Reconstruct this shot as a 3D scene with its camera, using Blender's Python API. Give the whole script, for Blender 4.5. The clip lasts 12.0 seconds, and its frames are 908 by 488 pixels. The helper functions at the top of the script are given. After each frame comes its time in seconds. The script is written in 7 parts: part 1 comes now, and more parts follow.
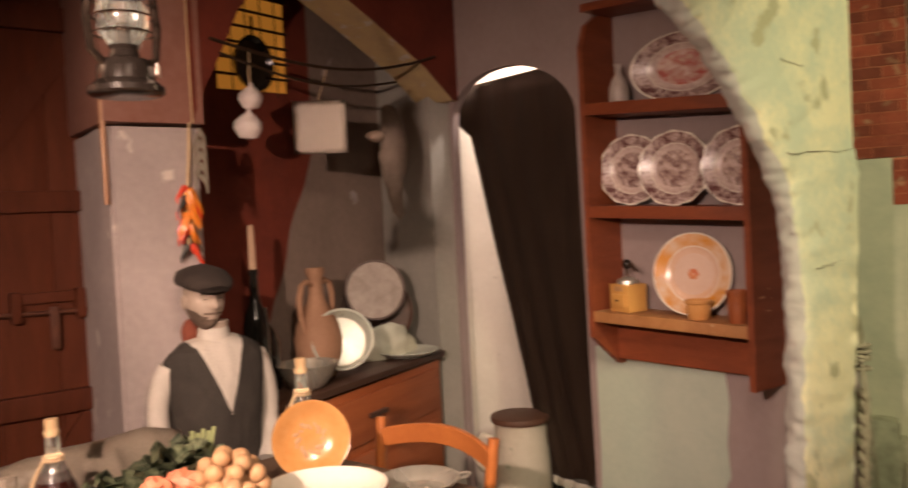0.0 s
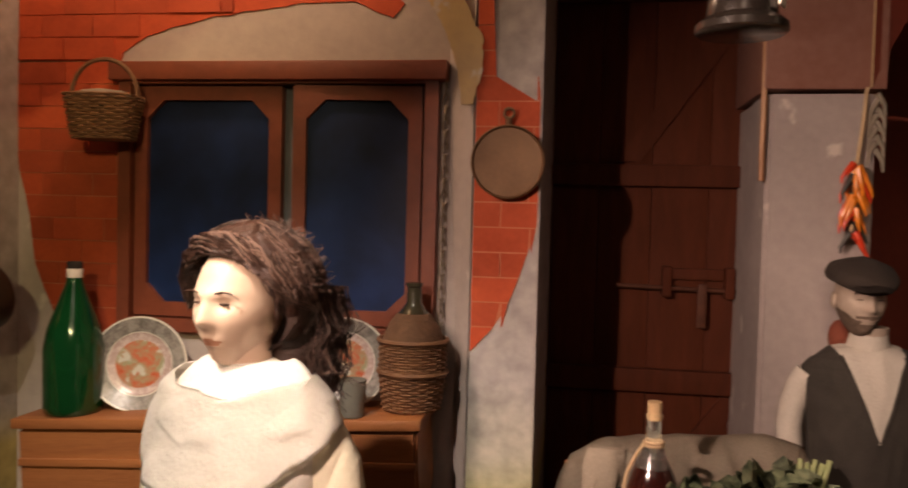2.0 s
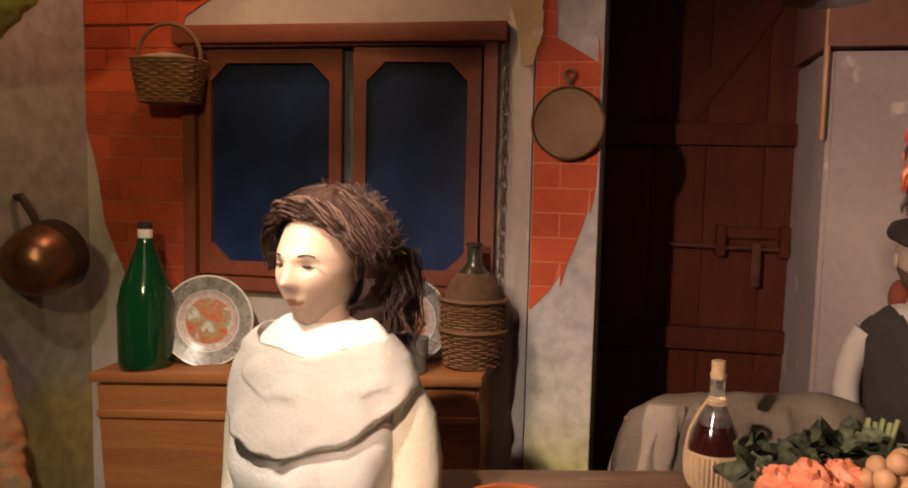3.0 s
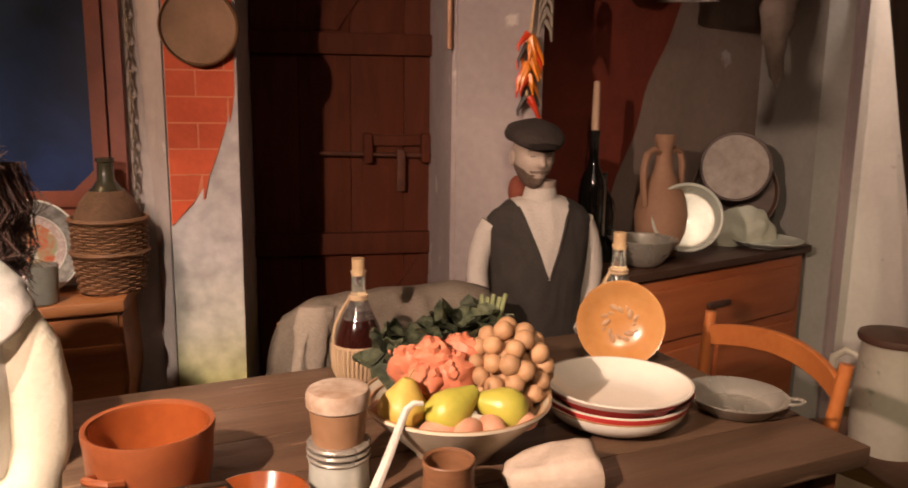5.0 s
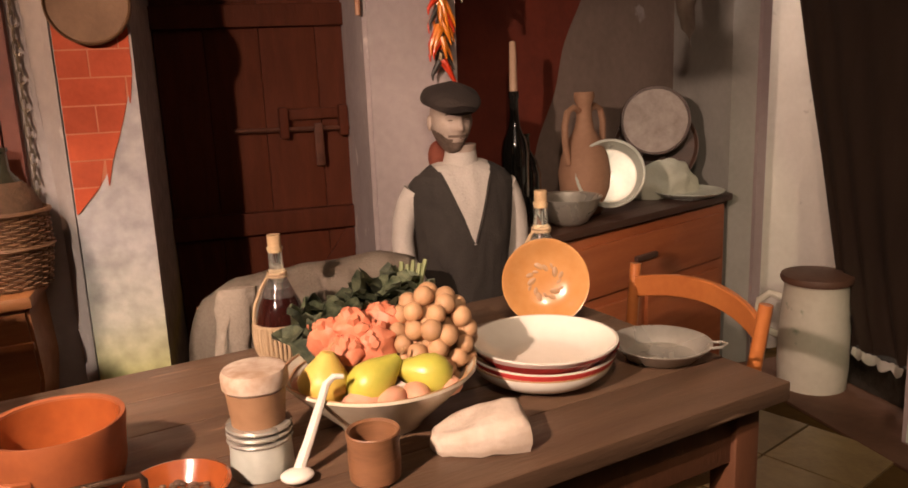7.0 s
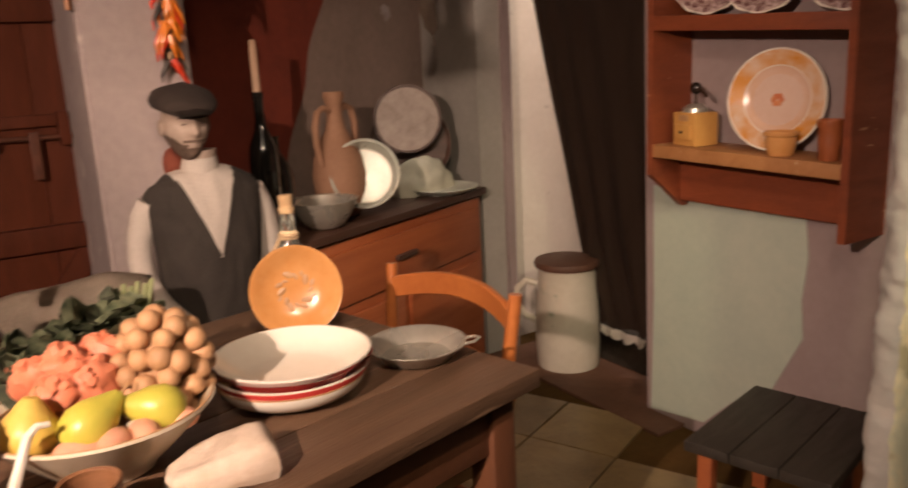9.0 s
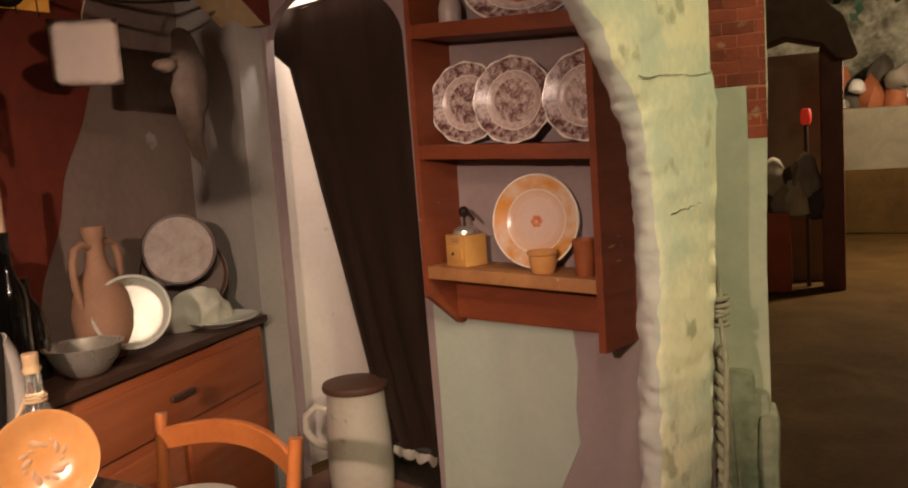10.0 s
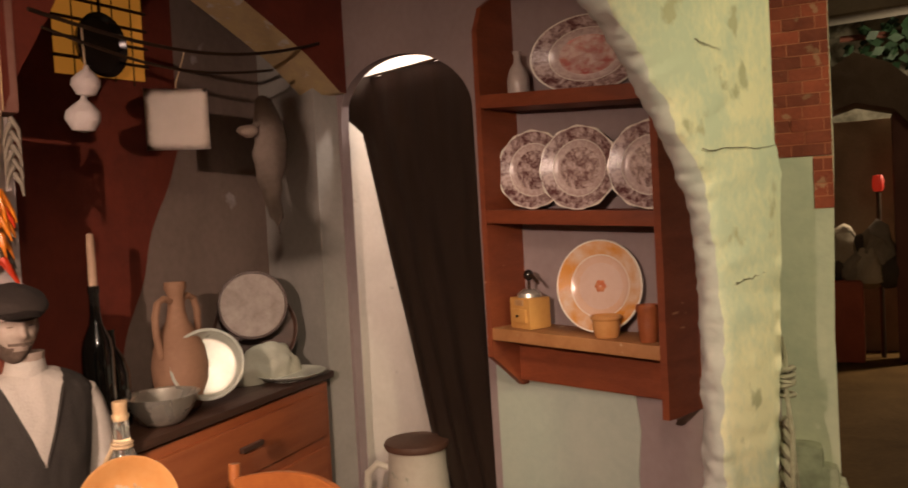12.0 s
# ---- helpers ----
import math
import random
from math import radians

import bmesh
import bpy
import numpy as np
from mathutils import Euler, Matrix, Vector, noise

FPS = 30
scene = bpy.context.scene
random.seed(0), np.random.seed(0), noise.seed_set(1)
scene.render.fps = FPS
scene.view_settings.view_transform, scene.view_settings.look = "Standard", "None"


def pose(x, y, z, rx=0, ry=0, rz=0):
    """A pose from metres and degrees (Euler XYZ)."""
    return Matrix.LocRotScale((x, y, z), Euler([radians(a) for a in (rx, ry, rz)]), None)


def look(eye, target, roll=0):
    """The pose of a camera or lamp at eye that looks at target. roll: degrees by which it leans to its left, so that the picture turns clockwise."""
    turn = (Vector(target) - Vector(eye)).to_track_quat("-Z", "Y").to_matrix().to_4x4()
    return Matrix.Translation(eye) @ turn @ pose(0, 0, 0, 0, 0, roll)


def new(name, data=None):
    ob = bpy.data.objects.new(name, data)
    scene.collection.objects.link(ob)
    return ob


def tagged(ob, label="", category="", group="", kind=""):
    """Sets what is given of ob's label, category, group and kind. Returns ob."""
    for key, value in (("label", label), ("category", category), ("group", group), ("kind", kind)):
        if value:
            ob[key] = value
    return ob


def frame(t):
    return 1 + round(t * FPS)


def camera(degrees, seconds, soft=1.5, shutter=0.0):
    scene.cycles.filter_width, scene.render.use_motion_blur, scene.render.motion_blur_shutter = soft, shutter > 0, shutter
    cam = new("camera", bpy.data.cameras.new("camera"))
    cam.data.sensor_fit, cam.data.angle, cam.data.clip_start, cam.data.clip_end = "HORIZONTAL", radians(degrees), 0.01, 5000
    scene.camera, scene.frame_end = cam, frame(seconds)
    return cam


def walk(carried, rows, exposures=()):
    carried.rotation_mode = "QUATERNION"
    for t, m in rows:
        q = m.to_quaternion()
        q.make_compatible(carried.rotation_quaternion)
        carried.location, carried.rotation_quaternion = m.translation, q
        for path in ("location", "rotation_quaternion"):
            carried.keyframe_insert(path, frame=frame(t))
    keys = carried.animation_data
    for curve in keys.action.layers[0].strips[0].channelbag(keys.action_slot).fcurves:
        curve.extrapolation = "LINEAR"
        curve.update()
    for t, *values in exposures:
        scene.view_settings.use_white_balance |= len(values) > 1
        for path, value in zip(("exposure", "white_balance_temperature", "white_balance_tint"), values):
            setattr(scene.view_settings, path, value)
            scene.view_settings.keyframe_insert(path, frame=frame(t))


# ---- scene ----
cam = camera(58.9, 12.0, soft=1.7, shutter=0.3)
PATH = [
    (0, (0.746, 0.073, 1.374), (1.971, 1.653, 1.313), -2.9),
    (0.5, (0.804, 0.132, 1.369), (1.659, 1.939, 1.343), -1.0),
    (1, (0.809, 0.215, 1.329), (1.446, 2.111, 1.321), -0.6),
    (1.5, (0.869, 0.272, 1.373), (1.015, 2.266, 1.305), 0.5),
    (2, (0.936, 0.305, 1.356), (0.618, 2.278, 1.284), 1.5),
    (2.5, (0.874, 0.261, 1.376), (0.416, 2.204, 1.26), 1.4),
    (4.5, (0.921, 0.261, 1.338), (1.128, 2.218, 0.981), 1.3),
    (5, (0.95, 0.257, 1.344), (1.343, 2.183, 0.976), 0.8),
    (5.5, (0.969, 0.267, 1.339), (1.44, 2.174, 0.96), 0.1),
    (6, (0.979, 0.265, 1.332), (1.482, 2.151, 0.898), -1.4),
    (6.5, (0.989, 0.269, 1.33), (1.515, 2.149, 0.894), -2.1),
    (8.5, (1.03, 0.297, 1.306), (1.736, 2.11, 0.843), -3.1),
    (9, (1.073, 0.314, 1.311), (2.112, 1.961, 0.856), -2.9),
    (9.5, (1.098, 0.303, 1.333), (2.379, 1.797, 0.971), -4.0),
    (10, (1.115, 0.303, 1.363), (2.583, 1.643, 1.142), -4.0),
    (10.5, (1.098, 0.267, 1.372), (2.605, 1.573, 1.213), -3.8),
    (11, (1.084, 0.26, 1.374), (2.591, 1.573, 1.295), -3.4),
    (11.5, (1.076, 0.259, 1.372), (2.553, 1.605, 1.305), -3.0),
    (12, (1.06, 0.267, 1.38), (2.436, 1.717, 1.314), -3.1),
]
walk(cam, [(t, look(eye, target, roll)) for t, eye, target, roll in PATH],
     [(0, 0.18), (0.5, 0.24), (1.0, 0.06), (1.5, -0.36), (2.0, -0.60), (2.7, -0.70), (4.3, -0.52), (5.0, -0.32), (6.0, -0.16), (8.5, -0.16), (9.5, -0.08), (12.0, -0.06)])

# ---------------------------------------------------------------- light
world = bpy.data.worlds.new("hall_dusk")
world.use_nodes = True
world.node_tree.nodes["Background"].inputs[0].default_value = (1.0, 0.72, 0.52, 1)
world.node_tree.nodes["Background"].inputs[1].default_value = 0.017
scene.world = world


def lamp(name, kind, loc, watts, colour, size=0.03, target=None, cone=None, blend=0.3):
    data = bpy.data.lights.new(name, kind)
    data.energy, data.color = watts, colour
    if kind == "AREA":
        data.size = size
    else:
        data.shadow_soft_size = size
    if kind == "SPOT" and cone:
        data.spot_size, data.spot_blend = radians(cone), blend
    ob = new(name, data)
    ob.matrix_world = look(loc, target) if target else pose(*loc)
    return ob


lamp("stage_spot", "SPOT", (0.22, 0.43, 1.76), 280, (1.0, 0.71, 0.56), 0.02, (1.97, 2.3, 0.72), 80, 0.9)
lamp("passage_lamp", "POINT", (3.5, 2.85, 2.5), 46, (1.0, 0.86, 0.74), 0.05)
lamp("arch_lamp", "SPOT", (1.6, -0.9, 2.6), 200, (1.0, 0.90, 0.56), 0.10, (3.08, 1.15, 1.42), 40, 0.9)
lamp("left_arch_lamp", "SPOT", (0.7, -0.9, 2.3), 150, (1.0, 0.80, 0.38), 0.08, (-0.45, 2.0, 1.40), 36, 0.9)
lamp("figure_spot", "SPOT", (0.12, 0.76, 2.28), 275, (1.0, 0.82, 0.68), 0.02, (0.14, 1.70, 0.92), 56, 0.9)
lamp("room_lamp", "POINT", (-0.05, 1.98, 2.36), 20, (1.0, 0.63, 0.42), 0.04)
lamp("second_spot", "SPOT", (1.05, 0.15, 2.25), 130, (1.0, 0.74, 0.55), 0.05, (2.4, 2.35, 0.72), 52, 0.9)
# unseen soft fill, added to lift the shadows
lamp("hall_lamp", "AREA", (1.2, -1.0, 3.0), 5, (1.0, 0.72, 0.56), 1.2, (1.3, 2.2, 0.9))
lamp("corridor_lamp", "POINT", (9.6, 1.6, 2.5), 460, (1.0, 0.78, 0.52), 0.15)
lamp("corridor_floor_lamp", "POINT", (5.6, 0.6, 2.8), 27, (1.0, 0.70, 0.42), 0.2)

# ---------------------------------------------------------------- materials
MATS = {}


def mat(name, c1, c2=None, rough=0.7, metal=0.0, scale=6.0, fine=60.0, bump=0.15, contrast=0.5, stretch=(1, 1, 1), rand=0.0, spec=0.5, trans=0.0, coat=0.0, wear=None):
    """Two-scale noise between two colours, with fine relief."""
    if name in MATS:
        return MATS[name]
    m = bpy.data.materials.new(name)
    m.use_nodes = True
    nt = m.node_tree
    b = nt.nodes["Principled BSDF"]
    c2 = c2 or tuple(v * 0.7 for v in c1)
    co = nt.nodes.new("ShaderNodeTexCoord")
    mp = nt.nodes.new("ShaderNodeMapping")
    mp.inputs["Scale"].default_value = stretch
    nt.links.new(co.outputs["Object"], mp.inputs["Vector"])
    n1 = nt.nodes.new("ShaderNodeTexNoise")
    n1.inputs["Scale"].default_value, n1.inputs["Detail"].default_value = scale, 5
    n1.inputs["Distortion"].default_value = 0.6
    n2 = nt.nodes.new("ShaderNodeTexNoise")
    n2.inputs["Scale"].default_value, n2.inputs["Detail"].default_value = fine, 4
    for n in (n1, n2):
        nt.links.new(mp.outputs[0], n.inputs["Vector"])
    ad = nt.nodes.new("ShaderNodeMath")
    ad.operation = "MULTIPLY_ADD"
    ad.inputs[1].default_value = 0.45
    nt.links.new(n2.outputs[0], ad.inputs[0])
    nt.links.new(n1.outputs[0], ad.inputs[2])
    rp = nt.nodes.new("ShaderNodeMapRange")
    lo = 0.72 - 0.32 * (1.0 - contrast) - 0.12
    rp.inputs["From Min"].default_value, rp.inputs["From Max"].default_value = lo, 1.44 - lo
    nt.links.new(ad.outputs[0], rp.inputs["Value"])
    mx = nt.nodes.new("ShaderNodeMix")
    mx.data_type = "RGBA"
    mx.inputs["A"].default_value, mx.inputs["B"].default_value = (*c1, 1), (*c2, 1)
    nt.links.new(rp.outputs[0], mx.inputs["Factor"])
    out = mx.outputs["Result"]
    if wear:
        w = nt.nodes.new("ShaderNodeTexNoise")
        w.inputs["Scale"].default_value, w.inputs["Detail"].default_value = wear[1], 8
        nt.links.new(mp.outputs[0], w.inputs["Vector"])
        wr = nt.nodes.new("ShaderNodeMapRange")
        wr.inputs["From Min"].default_value, wr.inputs["From Max"].default_value = wear[2], wear[2] + 0.05
        nt.links.new(w.outputs[0], wr.inputs["Value"])
        wm = nt.nodes.new("ShaderNodeMix")
        wm.data_type = "RGBA"
        wm.inputs["B"].default_value = (*wear[0], 1)
        nt.links.new(wr.outputs[0], wm.inputs["Factor"])
        nt.links.new(out, wm.inputs["A"])
        out = wm.outputs["Result"]
    if rand:
        oi = nt.nodes.new("ShaderNodeObjectInfo")
        hs = nt.nodes.new("ShaderNodeHueSaturation")
        rr = nt.nodes.new("ShaderNodeMapRange")
        rr.inputs["To Min"].default_value, rr.inputs["To Max"].default_value = 1 - rand, 1 + rand
        nt.links.new(oi.outputs["Random"], rr.inputs["Value"])
        nt.links.new(rr.outputs[0], hs.inputs["Value"])
        nt.links.new(out, hs.inputs["Color"])
        out = hs.outputs[0]
    nt.links.new(out, b.inputs["Base Color"])
    rg = nt.nodes.new("ShaderNodeMapRange")
    rg.inputs["To Min"].default_value, rg.inputs["To Max"].default_value = max(rough - 0.1, 0.03), min(rough + 0.12, 1)
    nt.links.new(n1.outputs[0], rg.inputs["Value"])
    nt.links.new(rg.outputs[0], b.inputs["Roughness"])
    b.inputs["Metallic"].default_value = metal
    b.inputs["Specular IOR Level"].default_value = spec
    b.inputs["Transmission Weight"].default_value = trans
    b.inputs["Coat Weight"].default_value = coat
    if bump:
        bp = nt.nodes.new("ShaderNodeBump")
        bp.inputs["Strength"].default_value, bp.inputs["Distance"].default_value = min(bump * 2, 1), 0.006
        nt.links.new(ad.outputs[0], bp.inputs["Height"])
        nt.links.new(bp.outputs[0], b.inputs["Normal"])
    MATS[name] = m
    return m


def zoned(name, zones, rough=0.85, axis="Z", bump=0.3, wob=0.25, scale=3.0):
    """Paint that changes with height along wavy limits: zones are (height, colour), from the bottom up."""
    m = mat(name, zones[0][1], tuple(v * 0.8 for v in zones[0][1]), rough, bump=bump, scale=5, fine=45)
    nt = m.node_tree
    b = nt.nodes["Principled BSDF"]
    co = nt.nodes.new("ShaderNodeTexCoord")
    sp = nt.nodes.new("ShaderNodeSeparateXYZ")
    nt.links.new(co.outputs["Object"], sp.inputs[0])
    nz = nt.nodes.new("ShaderNodeTexNoise")
    nz.inputs["Scale"].default_value, nz.inputs["Detail"].default_value = scale, 6
    nt.links.new(co.outputs["Object"], nz.inputs["Vector"])
    ma = nt.nodes.new("ShaderNodeMath")
    ma.operation = "MULTIPLY_ADD"
    ma.inputs[1].default_value = wob
    nt.links.new(nz.outputs[0], ma.inputs[0])
    nt.links.new(sp.outputs[axis], ma.inputs[2])
    dv = nt.nodes.new("ShaderNodeMath")
    dv.operation = "DIVIDE"
    dv.inputs[1].default_value = 3.0
    nt.links.new(ma.outputs[0], dv.inputs[0])
    cr = nt.nodes.new("ShaderNodeValToRGB")
    el = cr.color_ramp.elements
    el[0].position, el[0].color = zones[0][0] / 3, (*zones[0][1], 1)
    el[1].position, el[1].color = zones[-1][0] / 3, (*zones[-1][1], 1)
    for h, c in zones[1:-1]:
        e = el.new(h / 3)
        e.color = (*c, 1)
    nt.links.new(dv.outputs[0], cr.inputs[0])
    old = b.inputs["Base Color"].links[0].from_socket
    fine = nt.nodes.new("ShaderNodeTexNoise")
    fine.inputs["Scale"].default_value, fine.inputs["Detail"].default_value = 24, 8
    nt.links.new(co.outputs["Object"], fine.inputs["Vector"])
    mr = nt.nodes.new("ShaderNodeMapRange")
    mr.inputs["From Min"].default_value, mr.inputs["From Max"].default_value = 0.3, 0.7
    mr.inputs["To Min"].default_value, mr.inputs["To Max"].default_value = 0.72, 1.12
    nt.links.new(fine.outputs[0], mr.inputs["Value"])
    mu = nt.nodes.new("ShaderNodeVectorMath")
    mu.operation = "SCALE"
    nt.links.new(cr.outputs[0], mu.inputs[0])
    nt.links.new(mr.outputs[0], mu.inputs["Scale"])
    nt.links.new(mu.outputs[0], b.inputs["Base Color"])
    return m


GREY = (0.50, 0.425, 0.385)
plaster_grey = mat("grey_plaster", GREY, (0.36, 0.305, 0.28), 0.85, scale=3, fine=40, bump=0.25, wear=((0.58, 0.52, 0.48), 9, 0.64))
# mauve plaster, its colour darkened to carry the niche's shade
plaster_dim = mat("shade_darkened_mauve_plaster", (0.26, 0.19, 0.155), (0.175, 0.125, 0.10), 0.88, scale=2.5, fine=35, bump=0.25, wear=((0.36, 0.31, 0.29), 7, 0.68))
plaster_shelf = mat("mauve_shelf_plaster", (0.31, 0.24, 0.235), (0.245, 0.185, 0.18), 0.88, scale=2.5, fine=35, bump=0.2, wear=((0.20, 0.26, 0.21), 4, 0.70))
plaster_arch = mat("yellow_limewash", (0.78, 0.72, 0.47), (0.56, 0.60, 0.44), 0.85, scale=5, fine=60, bump=0.8, stretch=(1.3, 1.3, 0.8), contrast=0.9, wear=((0.46, 0.44, 0.27), 9, 0.62))
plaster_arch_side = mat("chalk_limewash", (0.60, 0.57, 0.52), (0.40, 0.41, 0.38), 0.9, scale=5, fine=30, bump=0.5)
plaster_green = mat("greenish_limewash", (0.62, 0.60, 0.44), (0.44, 0.46, 0.34), 0.9, scale=4, fine=30, bump=0.4)
pier_paint = zoned("pier_paint", [(0.3, (0.16, 0.17, 0.15)), (0.60, (0.22, 0.24, 0.20)), (0.68, (0.42, 0.39, 0.16)), (0.82, (0.46, 0.43, 0.35)), (1.0, (0.42, 0.385, 0.37)), (2.6, (0.35, 0.31, 0.30))], wob=0.12)
brick_red = mat("painted_red_brick", (0.50, 0.078, 0.020), (0.34, 0.046, 0.012), 0.78, scale=9, fine=70, bump=0.25, rand=0.16)
brick_base = mat("red_wall_paint", (0.52, 0.20, 0.11), (0.42, 0.13, 0.06), 0.85, scale=7, fine=50, bump=0.2)
# red paint with the niche's shade worked into its colour
red_wall = mat("shade_darkened_red_paint", (0.185, 0.028, 0.011), (0.115, 0.018, 0.008), 0.8, scale=5, fine=45, bump=0.2)
ochre = mat("ochre_plaster", (0.52, 0.38, 0.18), (0.40, 0.29, 0.17), 0.85, scale=9, fine=40, bump=0.4, wear=((0.50, 0.44, 0.38), 12, 0.60))
door_wood = mat("red_brown_door_paint", (0.100, 0.021, 0.0055), (0.062, 0.0125, 0.0038), 0.75, spec=0.25, scale=4, fine=40, bump=0.2, stretch=(6, 6, 1), rand=0.08)
frame_wood = mat("red_brown_window_paint", (0.24, 0.060, 0.028), (0.15, 0.036, 0.018), 0.5, scale=6, fine=50, bump=0.2, wear=((0.42, 0.27, 0.19), 14, 0.745))
shelf_wood = mat("mahogany_shelf_paint", (0.235, 0.058, 0.021), (0.15, 0.034, 0.013), 0.5, scale=5, fine=45, bump=0.15, stretch=(1, 1, 4), wear=((0.42, 0.22, 0.12), 16, 0.70))
shelf_pale = mat("worn_shelf_lip", (0.40, 0.19, 0.075), (0.28, 0.115, 0.04), 0.55, scale=9, fine=60, bump=0.2, wear=((0.5, 0.34, 0.2), 18, 0.64))
chest_wood = mat("orange_brown_chest_wood", (0.36, 0.135, 0.045), (0.24, 0.08, 0.026), 0.5, scale=4, fine=50, bump=0.15, stretch=(0.6, 4, 6))
table_wood = mat("dark_walnut_table", (0.170, 0.100, 0.060), (0.098, 0.055, 0.033), 0.40, scale=4, fine=60, bump=0.2, stretch=(0.5, 6, 6), rand=0.15, wear=((0.29, 0.18, 0.115), 10, 0.66))
chair_wood = mat("orange_varnished_beech", (0.50, 0.17, 0.045), (0.36, 0.105, 0.028), 0.35, scale=5, fine=60, bump=0.06, coat=0.3)
side_wood = mat("cherry_sideboard_wood", (0.42, 0.125, 0.042), (0.30, 0.080, 0.028), 0.42, scale=4, fine=50, bump=0.1, stretch=(0.6, 3, 6), coat=0.2)
dark_wood = mat("dark_stained_top", (0.085, 0.040, 0.025), (0.05, 0.025, 0.016), 0.45, scale=5, fine=50, bump=0.15, stretch=(0.6, 5, 5))
iron = mat("dark_iron", (0.055, 0.038, 0.028), (0.10, 0.055, 0.03), 0.55, 0.8, scale=14, fine=90, bump=0.2)
black_metal = mat("black_enamel", (0.016, 0.012, 0.010), (0.03, 0.022, 0.018), 0.22, 0.3, scale=12, fine=70, bump=0.05)
copper = mat("aged_copper", (0.30, 0.125, 0.055), (0.14, 0.075, 0.045), 0.34, 0.85, scale=9, fine=60, bump=0.1)
bronze = mat("dull_bronze_pan", (0.17, 0.090, 0.042), (0.12, 0.062, 0.03), 0.6, 0.4, scale=12, fine=80, bump=0.12)
tin = mat("dull_tin", (0.56, 0.53, 0.46), (0.40, 0.37, 0.31), 0.27, 0.6, scale=10, fine=80, bump=0.08)
enamel = mat("grey_enamel", (0.62, 0.64, 0.56), (0.46, 0.48, 0.42), 0.3, 0.15, scale=10, fine=70, bump=0.05)
white_glaze = mat("white_glaze", (0.80, 0.75, 0.66), (0.72, 0.66, 0.56), 0.18, scale=6, fine=50, bump=0.03, coat=0.3)
cream_glaze = mat("cream_glaze", (0.72, 0.65, 0.52), (0.62, 0.53, 0.38), 0.2, scale=7, fine=50, bump=0.04, coat=0.3)
red_glaze = mat("crimson_band_glaze", (0.52, 0.05, 0.045), (0.42, 0.04, 0.035), 0.2, scale=9, fine=50, bump=0.02)
orange_glaze = mat("orange_glaze", (0.60, 0.31, 0.115), (0.50, 0.22, 0.065), 0.22, scale=7, fine=60, bump=0.04, coat=0.4)
motif_glaze = mat("faded_brown_motif", (0.46, 0.28, 0.14), (0.36, 0.19, 0.085), 0.35, scale=20, fine=80, bump=0.02)
terracotta = mat("terracotta", (0.32, 0.092, 0.029), (0.21, 0.054, 0.019), 0.5, scale=7, fine=60, bump=0.1, wear=((0.58, 0.28, 0.14), 15, 0.70))
terra_glaze = mat("glazed_terracotta_inside", (0.34, 0.085, 0.022), (0.22, 0.05, 0.014), 0.2, scale=6, fine=50, bump=0.04, coat=0.5)
clay = mat("pale_brown_clay", (0.34, 0.185, 0.11), (0.25, 0.13, 0.075), 0.75, scale=8, fine=60, bump=0.2)
straw = mat("pale_straw", (0.60, 0.44, 0.27), (0.44, 0.30, 0.17), 0.8, scale=30, fine=120, bump=0.3, stretch=(8, 8, 1))
wicker = mat("brown_wicker", (0.25, 0.115, 0.05), (0.14, 0.062, 0.028), 0.7, scale=20, fine=90, bump=0.25, rand=0.2)
cork = mat("cork", (0.52, 0.36, 0.20), (0.38, 0.24, 0.12), 0.85, scale=40, fine=150, bump=0.2)
glass_clear = mat("flask_glass", (0.90, 0.92, 0.86), (0.86, 0.9, 0.82), 0.05, scale=5, fine=20, bump=0.0, trans=0.95)
wine = mat("dark_red_wine", (0.035, 0.008, 0.006), (0.02, 0.005, 0.004), 0.12, bump=0.0, coat=0.5)
glass_green = mat("green_bottle_glass", (0.005, 0.050, 0.013), (0.003, 0.028, 0.008), 0.08, scale=5, fine=20, bump=0.0, coat=0.6)
glass_black = mat("black_bottle_glass", (0.008, 0.008, 0.007), (0.012, 0.010, 0.009), 0.08, bump=0.0, coat=0.6)
glass_demi = mat("brown_demijohn_glass", (0.05, 0.045, 0.028), (0.03, 0.025, 0.015), 0.12, scale=6, bump=0.03, coat=0.5)
paper = mat("white_paper", (0.82, 0.72, 0.64), (0.74, 0.64, 0.56), 0.9, scale=4, fine=30, bump=0.1)
cloth_grey = mat("grey_brown_cloth", (0.27, 0.225, 0.175), (0.18, 0.145, 0.11), 0.95, scale=10, fine=160, bump=0.3)
cloth_dark = mat("dark_brown_curtain", (0.045, 0.024, 0.014), (0.032, 0.017, 0.010), 0.95, scale=4, fine=140, bump=0.2, stretch=(3, 3, 0.6))
cloth_white = mat("white_linen", (0.80, 0.77, 0.71), (0.70, 0.66, 0.59), 0.9, scale=8, fine=150, bump=0.25)
cloth_cream = mat("cream_apron", (0.74, 0.68, 0.54), (0.64, 0.57, 0.42), 0.9, scale=8, fine=150, bump=0.3)
vest_cloth = mat("charcoal_waistcoat", (0.040, 0.032, 0.026), (0.026, 0.021, 0.018), 0.9, scale=12, fine=180, bump=0.25)
cap_cloth = mat("dark_cap_felt", (0.030, 0.019, 0.014), (0.018, 0.012, 0.010), 0.9, scale=12, fine=180, bump=0.3)
